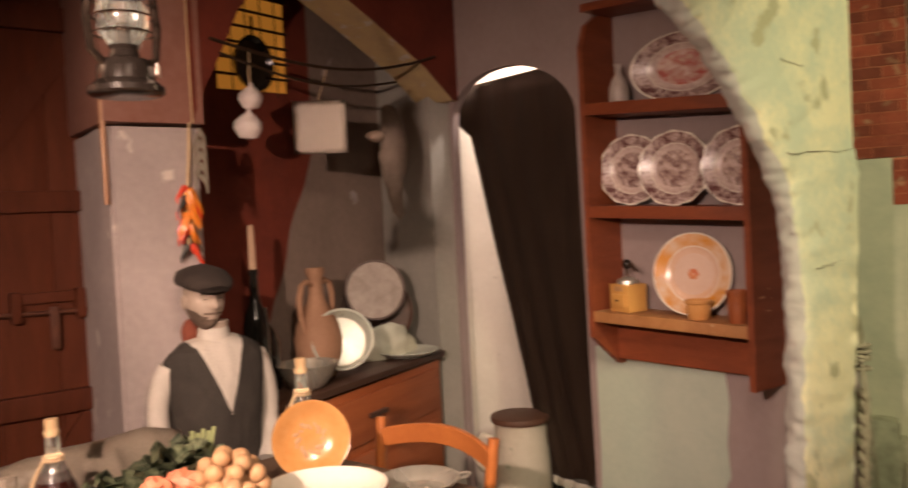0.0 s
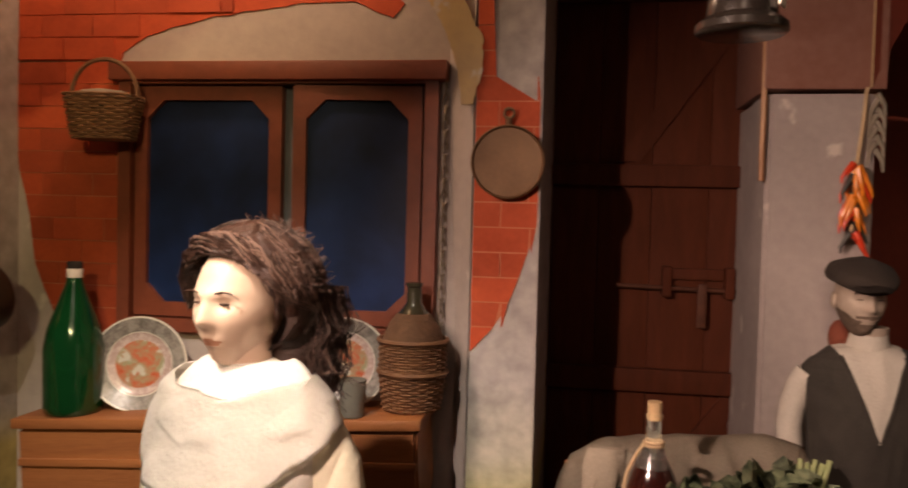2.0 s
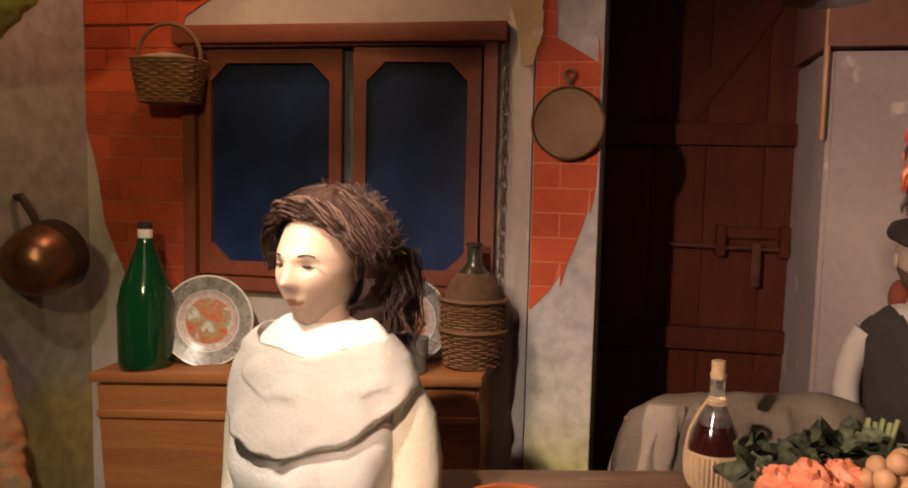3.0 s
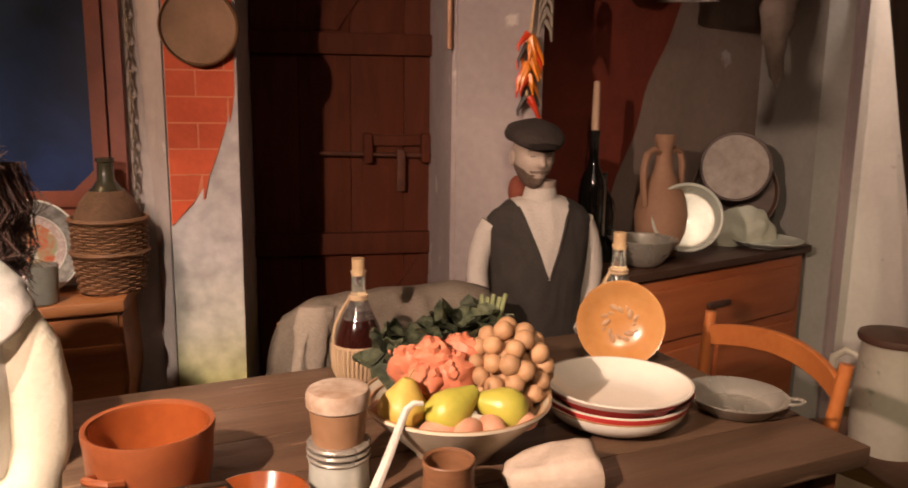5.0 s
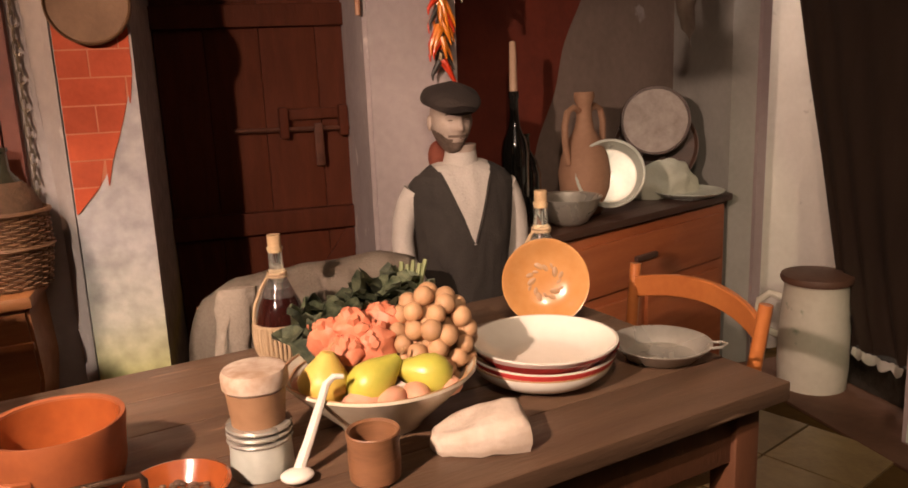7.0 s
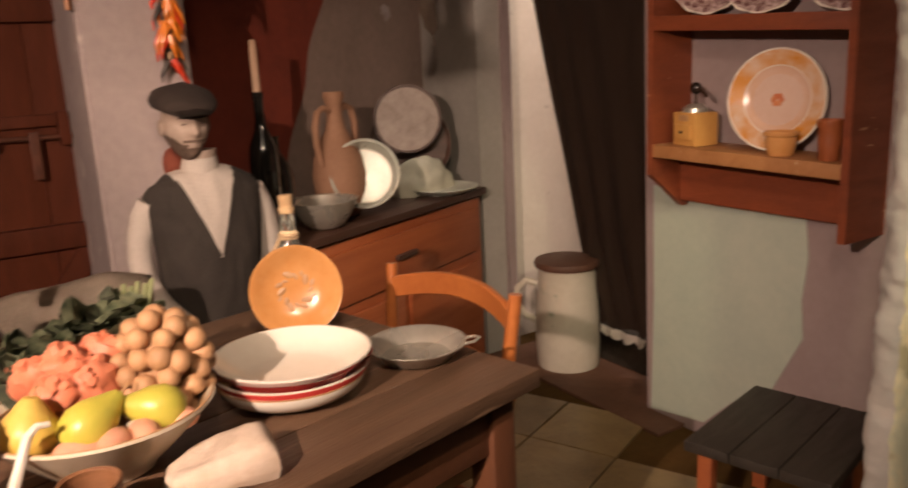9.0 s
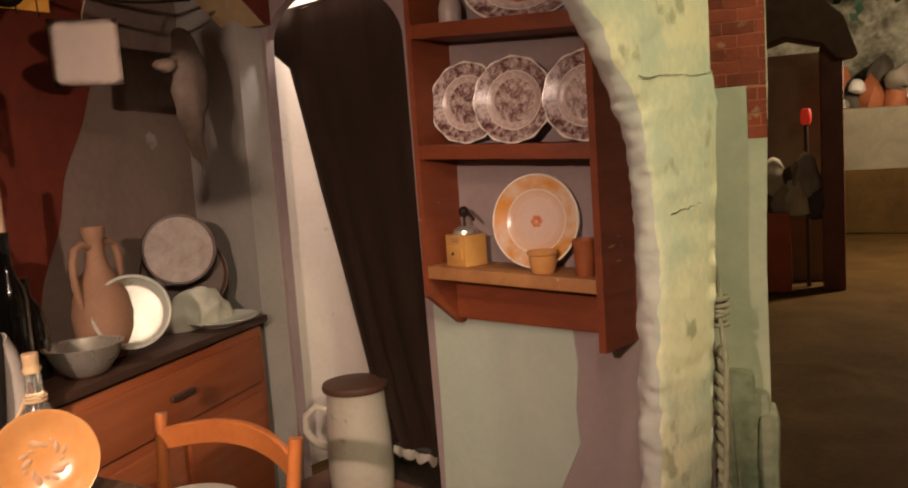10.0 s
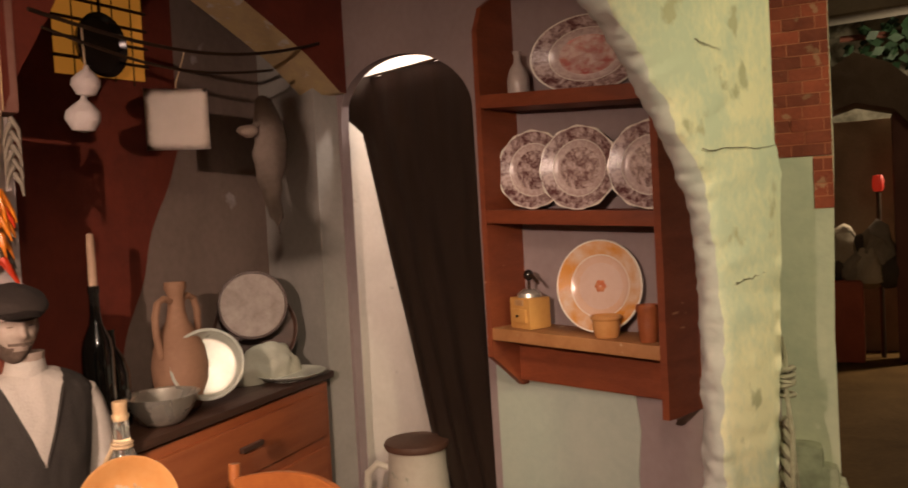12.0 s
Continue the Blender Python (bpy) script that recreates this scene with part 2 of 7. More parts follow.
shirt_cloth = mat("dingy_white_shirt", (0.52, 0.47, 0.42), (0.42, 0.37, 0.32), 0.9, scale=10, fine=150, bump=0.3)
skin = mat("painted_skin", (0.72, 0.53, 0.40), (0.64, 0.44, 0.32), 0.5, scale=8, fine=60, bump=0.06)
skin_pale = mat("chalky_painted_skin", (0.44, 0.35, 0.29), (0.25, 0.18, 0.14), 0.65, scale=16, fine=70, bump=0.2)
lip_paint = mat("dull_lip_paint", (0.50, 0.24, 0.15), (0.44, 0.20, 0.12), 0.5, bump=0.02)
hair_dark = mat("dark_brown_hair", (0.060, 0.026, 0.016), (0.030, 0.013, 0.009), 0.42, scale=10, fine=120, bump=0.4, stretch=(2, 2, 8))
# paler wisps, with the highlight on the hair put into their colour
hair_highlight = mat("hair_wisps_with_highlight", (0.25, 0.16, 0.125), (0.12, 0.065, 0.048), 0.45, scale=10, fine=120, bump=0.4)
blue_glass = mat("night_blue_pane", (0.015, 0.034, 0.120), (0.003, 0.005, 0.015), 0.45, scale=2.2, fine=6, bump=0.0, spec=0.3, contrast=0.8)
floor_stone = mat("worn_brown_floor", (0.105, 0.058, 0.018), (0.060, 0.033, 0.011), 0.9, spec=0.08, scale=2.5, fine=30, bump=0.3)
floor_tile = mat("olive_brown_tile", (0.27, 0.19, 0.085), (0.15, 0.10, 0.045), 0.32, scale=6, fine=50, bump=0.2, rand=0.25)
red_tile = mat("dull_red_step", (0.13, 0.060, 0.034), (0.085, 0.038, 0.022), 0.7, scale=6, fine=40, bump=0.25)
black_wood = mat("blackened_bench_wood", (0.042, 0.033, 0.024), (0.026, 0.020, 0.015), 0.6, scale=6, fine=60, bump=0.3, stretch=(1, 6, 6))
rope_mat = mat("grey_hemp_rope", (0.40, 0.37, 0.26), (0.26, 0.24, 0.16), 0.9, scale=40, fine=150, bump=0.3)
pear_skin = mat("yellow_green_pear", (0.58, 0.50, 0.085), (0.42, 0.43, 0.06), 0.35, scale=9, fine=90, bump=0.05)
apple_skin = mat("yellow_quince", (0.66, 0.50, 0.12), (0.58, 0.38, 0.07), 0.35, scale=9, fine=90, bump=0.05)
pink_fruit = mat("salmon_pink_peel", (0.70, 0.26, 0.15), (0.58, 0.17, 0.085), 0.5, scale=24, fine=90, bump=0.25)
flesh_fruit = mat("pale_peach_fruit", (0.66, 0.36, 0.24), (0.56, 0.25, 0.15), 0.5, scale=14, fine=90, bump=0.15)
grape_skin = mat("tan_grapes", (0.52, 0.31, 0.165), (0.40, 0.215, 0.10), 0.55, scale=10, fine=100, bump=0.08, rand=0.15)
leaf_green = mat("grey_green_leaf", (0.20, 0.22, 0.13), (0.03, 0.045, 0.02), 0.6, scale=20, fine=90, bump=0.3, contrast=0.9, rand=0.5)
bread_crust = mat("floury_bread", (0.66, 0.56, 0.46), (0.48, 0.36, 0.26), 0.9, scale=12, fine=70, bump=0.35)
pepper_red = mat("red_pepper", (0.60, 0.045, 0.010), (0.45, 0.03, 0.008), 0.3, scale=8, bump=0.05)
pepper_orange = mat("orange_pepper", (0.72, 0.23, 0.015), (0.62, 0.15, 0.012), 0.3, scale=8, bump=0.05)
pepper_black = mat("dark_dried_pepper", (0.02, 0.014, 0.010), (0.03, 0.02, 0.014), 0.5, scale=8, bump=0.1)
garlic_white = mat("white_garlic_skin", (0.66, 0.58, 0.54), (0.54, 0.44, 0.40), 0.7, scale=12, fine=60, bump=0.2)
plum_print = mat("plum_transfer_print", (0.11, 0.042, 0.040), (0.50, 0.38, 0.35), 0.25, scale=48, fine=160, bump=0.02, contrast=0.95)
print_light = mat("pale_transfer_print", (0.60, 0.49, 0.45), (0.42, 0.30, 0.27), 0.25, scale=70, fine=170, bump=0.02, contrast=0.95)
box_wood = mat("yellow_box_wood", (0.56, 0.30, 0.085), (0.46, 0.22, 0.06), 0.5, scale=8, fine=60, bump=0.1)
leaf_far = mat("far_green_leaves", (0.02, 0.06, 0.022), (0.008, 0.026, 0.010), 0.6, bump=0.1)


# ---------------------------------------------------------------- building helpers
def thing(name, label, category, loc=(0, 0, 0), rz=0, group="", kind="", rx=0, ry=0):
    ob = new(name)
    ob.empty_display_size = 0.05
    ob.matrix_world = pose(*loc, rx, ry, rz)
    return tagged(ob, label, category, group, kind)


def link(name, bm, mats, parent=None, label="", smooth=False, angle=None):
    me = bpy.data.meshes.new(name)
    bm.normal_update()
    if smooth:
        lim = radians(angle or 40)
        for fc in bm.faces:
            fc.smooth = True
        for e in bm.edges:
            if len(e.link_faces) == 2 and e.calc_face_angle(0) > lim:
                e.smooth = False
    bm.to_mesh(me)
    bm.free()
    for m in mats if isinstance(mats, (list, tuple)) else [mats]:
        me.materials.append(m)
    ob = new(name, me)
    if parent:
        ob.parent = parent
    if label:
        ob["label"] = label
    return ob


def part(name, bm, material, parent, label="", smooth=True, angle=None):
    return link(name, bm, material, parent, label, smooth, angle)


def setting(name, bm, material, label, smooth=False):
    return tagged(link(name, bm, material, None, "", smooth), label, name.split("_")[0], kind="structure")


def box(bm, c, s, bevel=0.0, m=None, rz=0, mi=0):
    """A box of size s round c, with bevelled edges."""
    t = bmesh.new()
    bmesh.ops.create_cube(t, size=1)
    for v in t.verts:
        v.co = Vector((v.co.x * s[0], v.co.y * s[1], v.co.z * s[2]))
    if bevel:
        bmesh.ops.bevel(t, geom=t.edges[:], offset=bevel, segments=2, affect="EDGES", profile=0.6)
    mm = (m or Matrix()) @ pose(*c, 0, 0, rz)
    add(bm, t, mm, mi)
    return bm


def add(bm, other, m=None, mi=0):
    other.verts.index_update()
    vs = [bm.verts.new(m @ v.co if m else v.co) for v in other.verts]
    for fc in other.faces:
        try:
            n = bm.faces.new([vs[v.index] for v in fc.verts])
            n.material_index = mi or fc.material_index
        except ValueError:
            pass
    other.free()
    return bm


def lathe(bm, prof, seg=32, m=None, mi=0, squash=1.0, wob=0.0):
    """Turn a profile of (radius, height) round z."""
    rings = []
    for r, z in prof:
        if r < 1e-5:
            p = Vector((0, 0, z))
            rings.append([bm.verts.new(m @ p if m else p)])
            continue
        ring = []
        for i in range(seg):
            a = 2 * math.pi * i / seg
            k = 1 + wob * math.sin(3 * a + z * 40)
            p = Vector((r * k * math.cos(a), r * k * squash * math.sin(a), z))
            ring.append(bm.verts.new(m @ p if m else p))
        rings.append(ring)
    for a, b in zip(rings, rings[1:]):
        for i in range(seg):
            j = (i + 1) % seg
            if len(a) == 1 and len(b) == 1:
                continue
            if len(a) == 1:
                fc = bm.faces.new((a[0], b[j], b[i]))
            elif len(b) == 1:
                fc = bm.faces.new((a[i], a[j], b[0]))
            else:
                fc = bm.faces.new((a[i], a[j], b[j], b[i]))
            fc.material_index = mi
    return bm


def tube(bm, pts, r, seg=8, mi=0, closed=False, r2=None):
    """A round bar through the points; r2 is the radius at its end."""
    pts = [Vector(p) for p in pts]
    n, rings = len(pts), []
    side = None
    for i, p in enumerate(pts):
        d = (pts[(i + 1) % n] - pts[i - 1]) if closed else (pts[min(i + 1, n - 1)] - pts[max(i - 1, 0)])
        d.normalize()
        if side is None:
            side = d.orthogonal().normalized()
        side = (side - d * side.dot(d)).normalized()
        up = d.cross(side)
        rr = r if r2 is None else r + (r2 - r) * i / max(n - 1, 1)
        rings.append([bm.verts.new(p + rr * (math.cos(2 * math.pi * k / seg) * side + math.sin(2 * math.pi * k / seg) * up)) for k in range(seg)])
    pairs = list(zip(rings, rings[1:])) + ([(rings[-1], rings[0])] if closed else [])
    for a, b in pairs:
        for k in range(seg):
            bm.faces.new((a[k], a[(k + 1) % seg], b[(k + 1) % seg], b[k])).material_index = mi
    if not closed:
        bm.faces.new(rings[0][::-1]).material_index = mi
        bm.faces.new(rings[-1]).material_index = mi
    return bm


def arc(c, r, a0, a1, n, u=(1, 0, 0), v=(0, 0, 1)):
    c, u, v = Vector(c), Vector(u), Vector(v)
    return [c + r * math.cos(radians(a0 + (a1 - a0) * i / n)) * u + r * math.sin(radians(a0 + (a1 - a0) * i / n)) * v for i in range(n + 1)]


def prism(bm, pts, a, b, depth, mi=0, mi_side=None):
    """Extrude an outline (along, up), drawn on the upright plane from a to b, backwards by depth."""
    a, b = Vector((*a, 0)), Vector((*b, 0))
    u = (b - a).normalized()
    n = Vector((-u.y, u.x, 0))
    front = [bm.verts.new(a + u * x + Vector((0, 0, z))) for x, z in pts]
    back = [bm.verts.new(v.co + n * depth) for v in front]
    fc = bm.faces.new(front)
    fc.material_index = mi
    bk = bm.faces.new(back[::-1])
    bk.material_index = mi
    for i in range(len(pts)):
        j = (i + 1) % len(pts)
        bm.faces.new((front[j], front[i], back[i], back[j])).material_index = mi if mi_side is None else mi_side
    bmesh.ops.recalc_face_normals(bm, faces=bm.faces[:])
    return bm


def ball(bm, c, r, seg=12, squash=(1, 1, 1), mi=0, rot=None):
    t = bmesh.new()
    bmesh.ops.create_uvsphere(t, u_segments=seg, v_segments=max(6, seg * 2 // 3), radius=1)
    m = Matrix.Translation(c) @ (rot or Matrix()) @ Matrix.Diagonal((r * squash[0], r * squash[1], r * squash[2], 1))
    return add(bm, t, m, mi)


def roughen(bm, amount, scale, seed=0.0):
    bm.normal_update()
    for v in bm.verts:
        v.co += v.normal * amount * noise.noise(v.co * scale + Vector((seed, seed, seed)))
    return bm


def brick_field(parent, a, b, z0, z1, left, right, h=0.068, w=0.145, proud=0.004, material=None, gap=0.004, seed=1):
    """Courses of thin proud bricks on the plane a-b between two limits that vary with height."""
    rnd = random.Random(seed)
    a, b = Vector((*a, 0)), Vector((*b, 0))
    u = (b - a).normalized()
    n = Vector((u.y, -u.x, 0))
    z, row, made = z0, 0, 0
    zs = [z0 + (z1 - z0) * i / 40 for i in range(41)]
    bm = bmesh.new()
    prism(bm, [(left(q), q) for q in zs] + [(right(q), q) for q in zs[::-1]], tuple((a + n * 0.0012).xy), tuple((a + n * 0.0012 + u).xy), 0.0008)
    part("mortar", bm, brick_base, parent, "orange-red mortar between the bricks", False)
    while z < z1 - 0.01:
        top = min(z + h, z1) - gap
        lo, hi = max(left(z), left(top)), min(right(z), right(top))
        x = min(left(z), left(top)) - (row % 2) * w / 2 - rnd.random() * 0.02
        while x < max(right(z), right(top)):
            x2 = x + w - gap
            q = [(max(x, left(z)), z), (min(x2, right(z)), z), (min(x2, right(top)), top), (max(x, left(top)), top)]
            if q[1][0] - q[0][0] > 0.004 or q[2][0] - q[3][0] > 0.004:
                q[1] = (max(q[1][0], q[0][0] + 0.002), q[1][1])
                q[2] = (max(q[2][0], q[3][0] + 0.002), q[2][1])
                p = proud * (0.7 + 0.6 * rnd.random())
                bm = bmesh.new()
                fr = [bm.verts.new(a + u * s + n * p + Vector((0, 0, t))) for s, t in q]
                bk = [bm.verts.new(a + u * s - n * 0.002 + Vector((0, 0, t))) for s, t in q]
                bm.faces.new(fr)
                for i in range(4):
                    bm.faces.new((fr[(i + 1) % 4], fr[i], bk[i], bk[(i + 1) % 4]))
                link("brick", bm, material or brick_red, parent)
                made += 1
            x += w
        z += h
        row += 1
    return made


# ---------------------------------------------------------------- ground and closing shell
bm = bmesh.new()
box(bm, (3.0, 3.0, -0.05), (40, 40, 0.1))
setting("floor", bm, floor_stone, "worn dull brown hall floor")

bm = bmesh.new()
box(bm, (3.0, 3.0, 4.25), (40, 40, 0.1))
setting("ceiling", bm, mat("dark_hall_ceiling", (0.05, 0.04, 0.032), (0.035, 0.028, 0.022), 0.9), "dark hall ceiling")
hall_paint = mat("dim_hall_wall", (0.10, 0.075, 0.05), (0.07, 0.05, 0.034), 0.9, scale=1.5)
for nm, c, s in (("wall_hall_south", (3, -6, 2.1), (30, 0.2, 4.2)), ("wall_hall_west", (-9, 3, 2.1), (0.2, 20, 4.2)), ("wall_hall_north", (3, 13, 2.1), (30, 0.2, 4.2)), ("wall_hall_east", (16, 3, 2.1), (0.2, 20, 4.2))):
    bm = bmesh.new()
    box(bm, c, s)
    setting(nm, bm, hall_paint, "plain dim wall of the hall")

bm = bmesh.new()
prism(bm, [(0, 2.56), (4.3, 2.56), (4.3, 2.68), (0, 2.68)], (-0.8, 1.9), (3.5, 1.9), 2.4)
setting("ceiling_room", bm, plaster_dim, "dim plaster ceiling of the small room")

# window wall with its opening
WY = 2.36
bm = bmesh.new()
for x0, x1, z0, z1 in ((-0.80, -0.325, 0, 2.6), (0.56, 0.64, 0, 2.6), (-0.325, 0.56, 0, 1.02), (-0.325, 0.56, 1.745, 2.6)):
    prism(bm, [(x0, z0), (x1, z0), (x1, z1), (x0, z1)], (0, WY), (1, WY), 0.16)
wall_window = setting("wall_window", bm, plaster_grey, "grey plaster window wall with patches of painted red brick")

# night pane backing behind the window, a closed dark box
bm = bmesh.new()
box(bm, (0.12, WY + 0.42, 1.4), (1.3, 0.04, 1.2))
setting("backdrop", bm, mat("night_wall", (0.02, 0.028, 0.06), (0.012, 0.016, 0.035), 0.9, scale=1.5), "dark blue wall outside the window")

# brick pier beside the door
bm = bmesh.new()
prism(bm, [(0, 0), (0.165, 0), (0.165, 2.6), (0, 2.6)], (0.662, 2.285), (1, 2.285), 0.78)
wall_pier = setting("wall_pier", bm, pier_paint, "painted plaster pier with a pointed patch of red brick")
# splayed plaster band between the window and the pier
bm = bmesh.new()
vs = [(0.585, 2.352), (0.658, 2.283), (0.658, 2.36), (0.585, 2.36)]
for (z0, k0), (z1, k1) in (((0, 0.4), (1.05, 0.6)), ((1.05, 0.6), (1.66, 1.0)), ((1.66, 1.0), (2.6, 1.0))):
    lo = [bm.verts.new((0.66 - (0.66 - x) * k0, y, z0)) for x, y in vs]
    hi = [bm.verts.new((0.66 - (0.66 - x) * k1, y, z1)) for x, y in vs]
    for i in range(4):
        bm.faces.new((lo[i], lo[(i + 1) % 4], hi[(i + 1) % 4], hi[i]))
setting("trim_splay", bm, plaster_grey, "pale plaster splay beside the window")
# ochre plaster arch band over the window corner
bm = bmesh.new()
inner, outer = [], []
for k in range(41):
    a = radians(4 + 66 * k / 40)
    w = 0.070 * min(1.0, 0.30 + k / 14) + 0.010 * noise.noise(Vector((k * 0.45, 3, 1))) + 0.007 * noise.noise(Vector((k * 1.4, 8, 1)))
    e = 0.004 * noise.noise(Vector((k * 0.8, 1, 5)))
    inner.append((0.292 + (0.335 + e) * math.cos(a), 1.60 + (0.42 + e) * math.sin(a)))
    outer.append((0.288 + (0.335 + w) * math.cos(a) + 0.012, 1.60 + (0.42 + w) * math.sin(a)))
prism(bm, inner + outer[::-1], (0, 2.276), (1, 2.276), 0.008)
bmesh.ops.triangulate(bm, faces=[f for f in bm.faces if len(f.verts) > 4])
setting("trim_arch_band", bm, ochre, "flaking ochre plaster band over the window")

# door recess
bm = bmesh.new()
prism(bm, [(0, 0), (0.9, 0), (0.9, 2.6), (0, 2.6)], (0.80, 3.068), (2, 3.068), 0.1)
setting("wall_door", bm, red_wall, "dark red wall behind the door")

# grey pillar right of the door, with its upper block
bm = bmesh.new()
prism(bm, [(0, 0), (0.277, 0), (0.277, 1.705), (0, 1.705)], (1.417, 2.60), (2, 2.60), 0.50)
bmesh.ops.bevel(bm, geom=[e for e in bm.edges if abs(e.verts[0].co.z - e.verts[1].co.z) > 1], offset=0.012, segments=2, affect="EDGES")
bmesh.ops.subdivide_edges(bm, edges=bm.edges[:], cuts=3, use_grid_fill=True)
roughen(bm, 0.006, 9)
setting("wall_pillar", bm, mat("mauve_grey_plaster", (0.42, 0.345, 0.325), (0.29, 0.235, 0.225), 0.85, scale=3, fine=40, bump=0.25, wear=((0.55, 0.47, 0.44), 9, 0.64)), "grey plaster pillar beside the plank door", True)
bm = bmesh.new()
box(bm, (1.557, 2.87, 2.155), (0.310, 0.58, 0.88), 0.012)
setting("wall_pillar_head", bm, mat("pinkish_plaster", (0.26, 0.125, 0.095), (0.19, 0.07, 0.045), 0.85, scale=4, fine=40, bump=0.25), "pinkish plaster block above the pillar", True)
bm = bmesh.new()
tube(bm, [(1.405, 2.595, 1.47), (1.405, 2.595, 1.86)], 0.008, 8)
setting("trim_door", bm, mat("pale_trim_wood", (0.46, 0.24, 0.12), (0.34, 0.15, 0.07), 0.5), "thin pale wooden strip at the door jamb", True)

# hearth niche: slanting back wall, side walls, arched front
NA, NB = (1.55, 2.917), (3.30, 3.697)
bm = bmesh.new()
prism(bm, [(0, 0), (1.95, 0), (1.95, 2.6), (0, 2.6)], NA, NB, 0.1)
wall_niche = setting("wall_niche", bm, plaster_dim, "mauve plaster wall of the hearth niche, its shade put into the colour")
AA, AB = (1.69, 2.58), (3.12, 3.05)
AL = (Vector(AB) - Vector(AA)).length
arch_in = [(-0.01, 1.745), (0.04, 1.845), (0.115, 1.97), (0.19, 2.11), (0.30, 2.23), (0.45, 2.30), (0.66, 2.29), (0.90, 2.20), (1.11, 2.115), (1.26, 2.05), (1.36, 1.99), (1.46, 1.93)]
bm = bmesh.new()
# soffit faces take ochre in place of the yellow light on them
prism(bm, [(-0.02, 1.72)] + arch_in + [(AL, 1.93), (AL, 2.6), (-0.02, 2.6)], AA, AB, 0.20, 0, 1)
wall_arch = setting("wall_niche_arch", bm, [red_wall, ochre], "red brick arch over the hearth niche, its soffit coloured ochre as if yellow-lit")
# short corner pillar between niche and passage
bm = bmesh.new()
prism(bm, [(0, 0), (0.125, 0), (0.125, 2.6), (0, 2.6)], (3.0, 3.125), (3.16, 3.125), 0.75)
setting("wall_corner", bm, mat("pale_green_plaster", (0.36, 0.33, 0.30), (0.27, 0.255, 0.225), 0.85, scale=4, fine=40, bump=0.2), "pale plaster corner beside the passage")

# passage wall: shelf wall with the arched opening
SX = 3.12
pts = [(-0.01, 0), (-0.01, 2.6), (1.88, 2.6), (1.88, 0), (0.840, 0), (0.822, 1.0), (0.812, 1.72)]
pts += [(0.413 + 0.40 * math.cos(radians(a)), 1.80 + 0.232 * math.sin(radians(a)) - 0.035 * math.cos(radians(a))) for a in range(8, 176, 8)]
pts += [(0.014, 1.79), (0.012, 1.0), (0.010, 0)]
bm = bmesh.new()
prism(bm, pts, (SX, 3.115), (SX, 1.0), 0.04)
bmesh.ops.triangulate(bm, faces=[f for f in bm.faces if len(f.verts) > 4])
wall_shelf = setting("wall_shelf", bm, plaster_shelf, "mauve plaster wall with a pale green repaired patch and an arched passage")
# lit passage behind the curtain
passage_white = mat("white_passage_plaster", (0.72, 0.66, 0.60), (0.6, 0.54, 0.48), 0.9, scale=3, fine=40, bump=0.2, wear=((0.42, 0.36, 0.32), 10, 0.69))
bm = bmesh.new()
prism(bm, [(0, 0), (2.3, 0), (2.3, 2.9), (0, 2.9)], (3.165, 3.225), (5.5, 3.225), 0.1)
setting("wall_passage", bm, passage_white, "white plaster passage wall lit from above")
bm = bmesh.new()
prism(bm, [(0, 0), (1.2, 0), (1.2, 2.9), (0, 2.9)], (4.1, 3.2), (4.1, 2.0), 0.1)
setting("wall_passage_end", bm, passage_white, "white plaster end wall of the passage")
bm = bmesh.new()
prism(bm, [(0, 0), (0.93, 0), (0.93, 2.9), (0, 2.9)], (4.1, 2.0), (3.17, 2.0), 0.1)
setting("wall_passage_side", bm, passage_white, "white plaster passage wall lit from above")
bm = bmesh.new()
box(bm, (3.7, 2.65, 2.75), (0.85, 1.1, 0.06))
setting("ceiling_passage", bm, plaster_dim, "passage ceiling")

# left side wall of the room
bm = bmesh.new()
prism(bm, [(0, 0), (0.51, 0), (0.51, 2.6), (0, 2.6)], (-0.710, 1.90), (-0.642, 2.40), 0.12)
bmesh.ops.recalc_face_normals(bm, faces=bm.faces[:])
side_paint = zoned("side_wall_paint", [(0.2, (0.22, 0.16, 0.05)), (0.78, (0.38, 0.28, 0.09)), (0.9, (0.33, 0.28, 0.25)), (2.6, (0.33, 0.27, 0.24))], wob=0.2)
setting("wall_left", bm, side_paint, "grey plaster side wall, yellowed towards the bottom")

# front arch: rough limewashed edge the camera looks through
FA, FB = (-0.45, 1.82), (3.0, 1.08)
FL = (Vector(FB) - Vector(FA)).length
cont = [(3.20, 0.0), (3.20, 0.45), (3.208, 0.75), (3.22, 1.05), (3.215, 1.2), (3.205, 1.32), (3.165, 1.45), (3.11, 1.54), (3.05, 1.63), (2.99, 1.725), (2.92, 1.80), (2.78, 1.93), (2.55, 2.08), (2.25, 2.20), (1.9, 2.28), (1.55, 2.28), (1.2, 2.20), (0.85, 2.06), (0.60, 1.96), (0.42, 1.89), (0.30, 1.845), (0.12, 1.78), (-0.02, 1.70), (-0.14, 1.62), (-0.26, 1.52), (-0.33, 1.36), (-0.34, 1.16), (-0.28, 1.05), (-0.19, 0.97), (-0.13, 0.88), (-0.08, 0.78), (-0.05, 0.6), (-0.04, 0.4), (-0.04, 0.0)]
fine = []
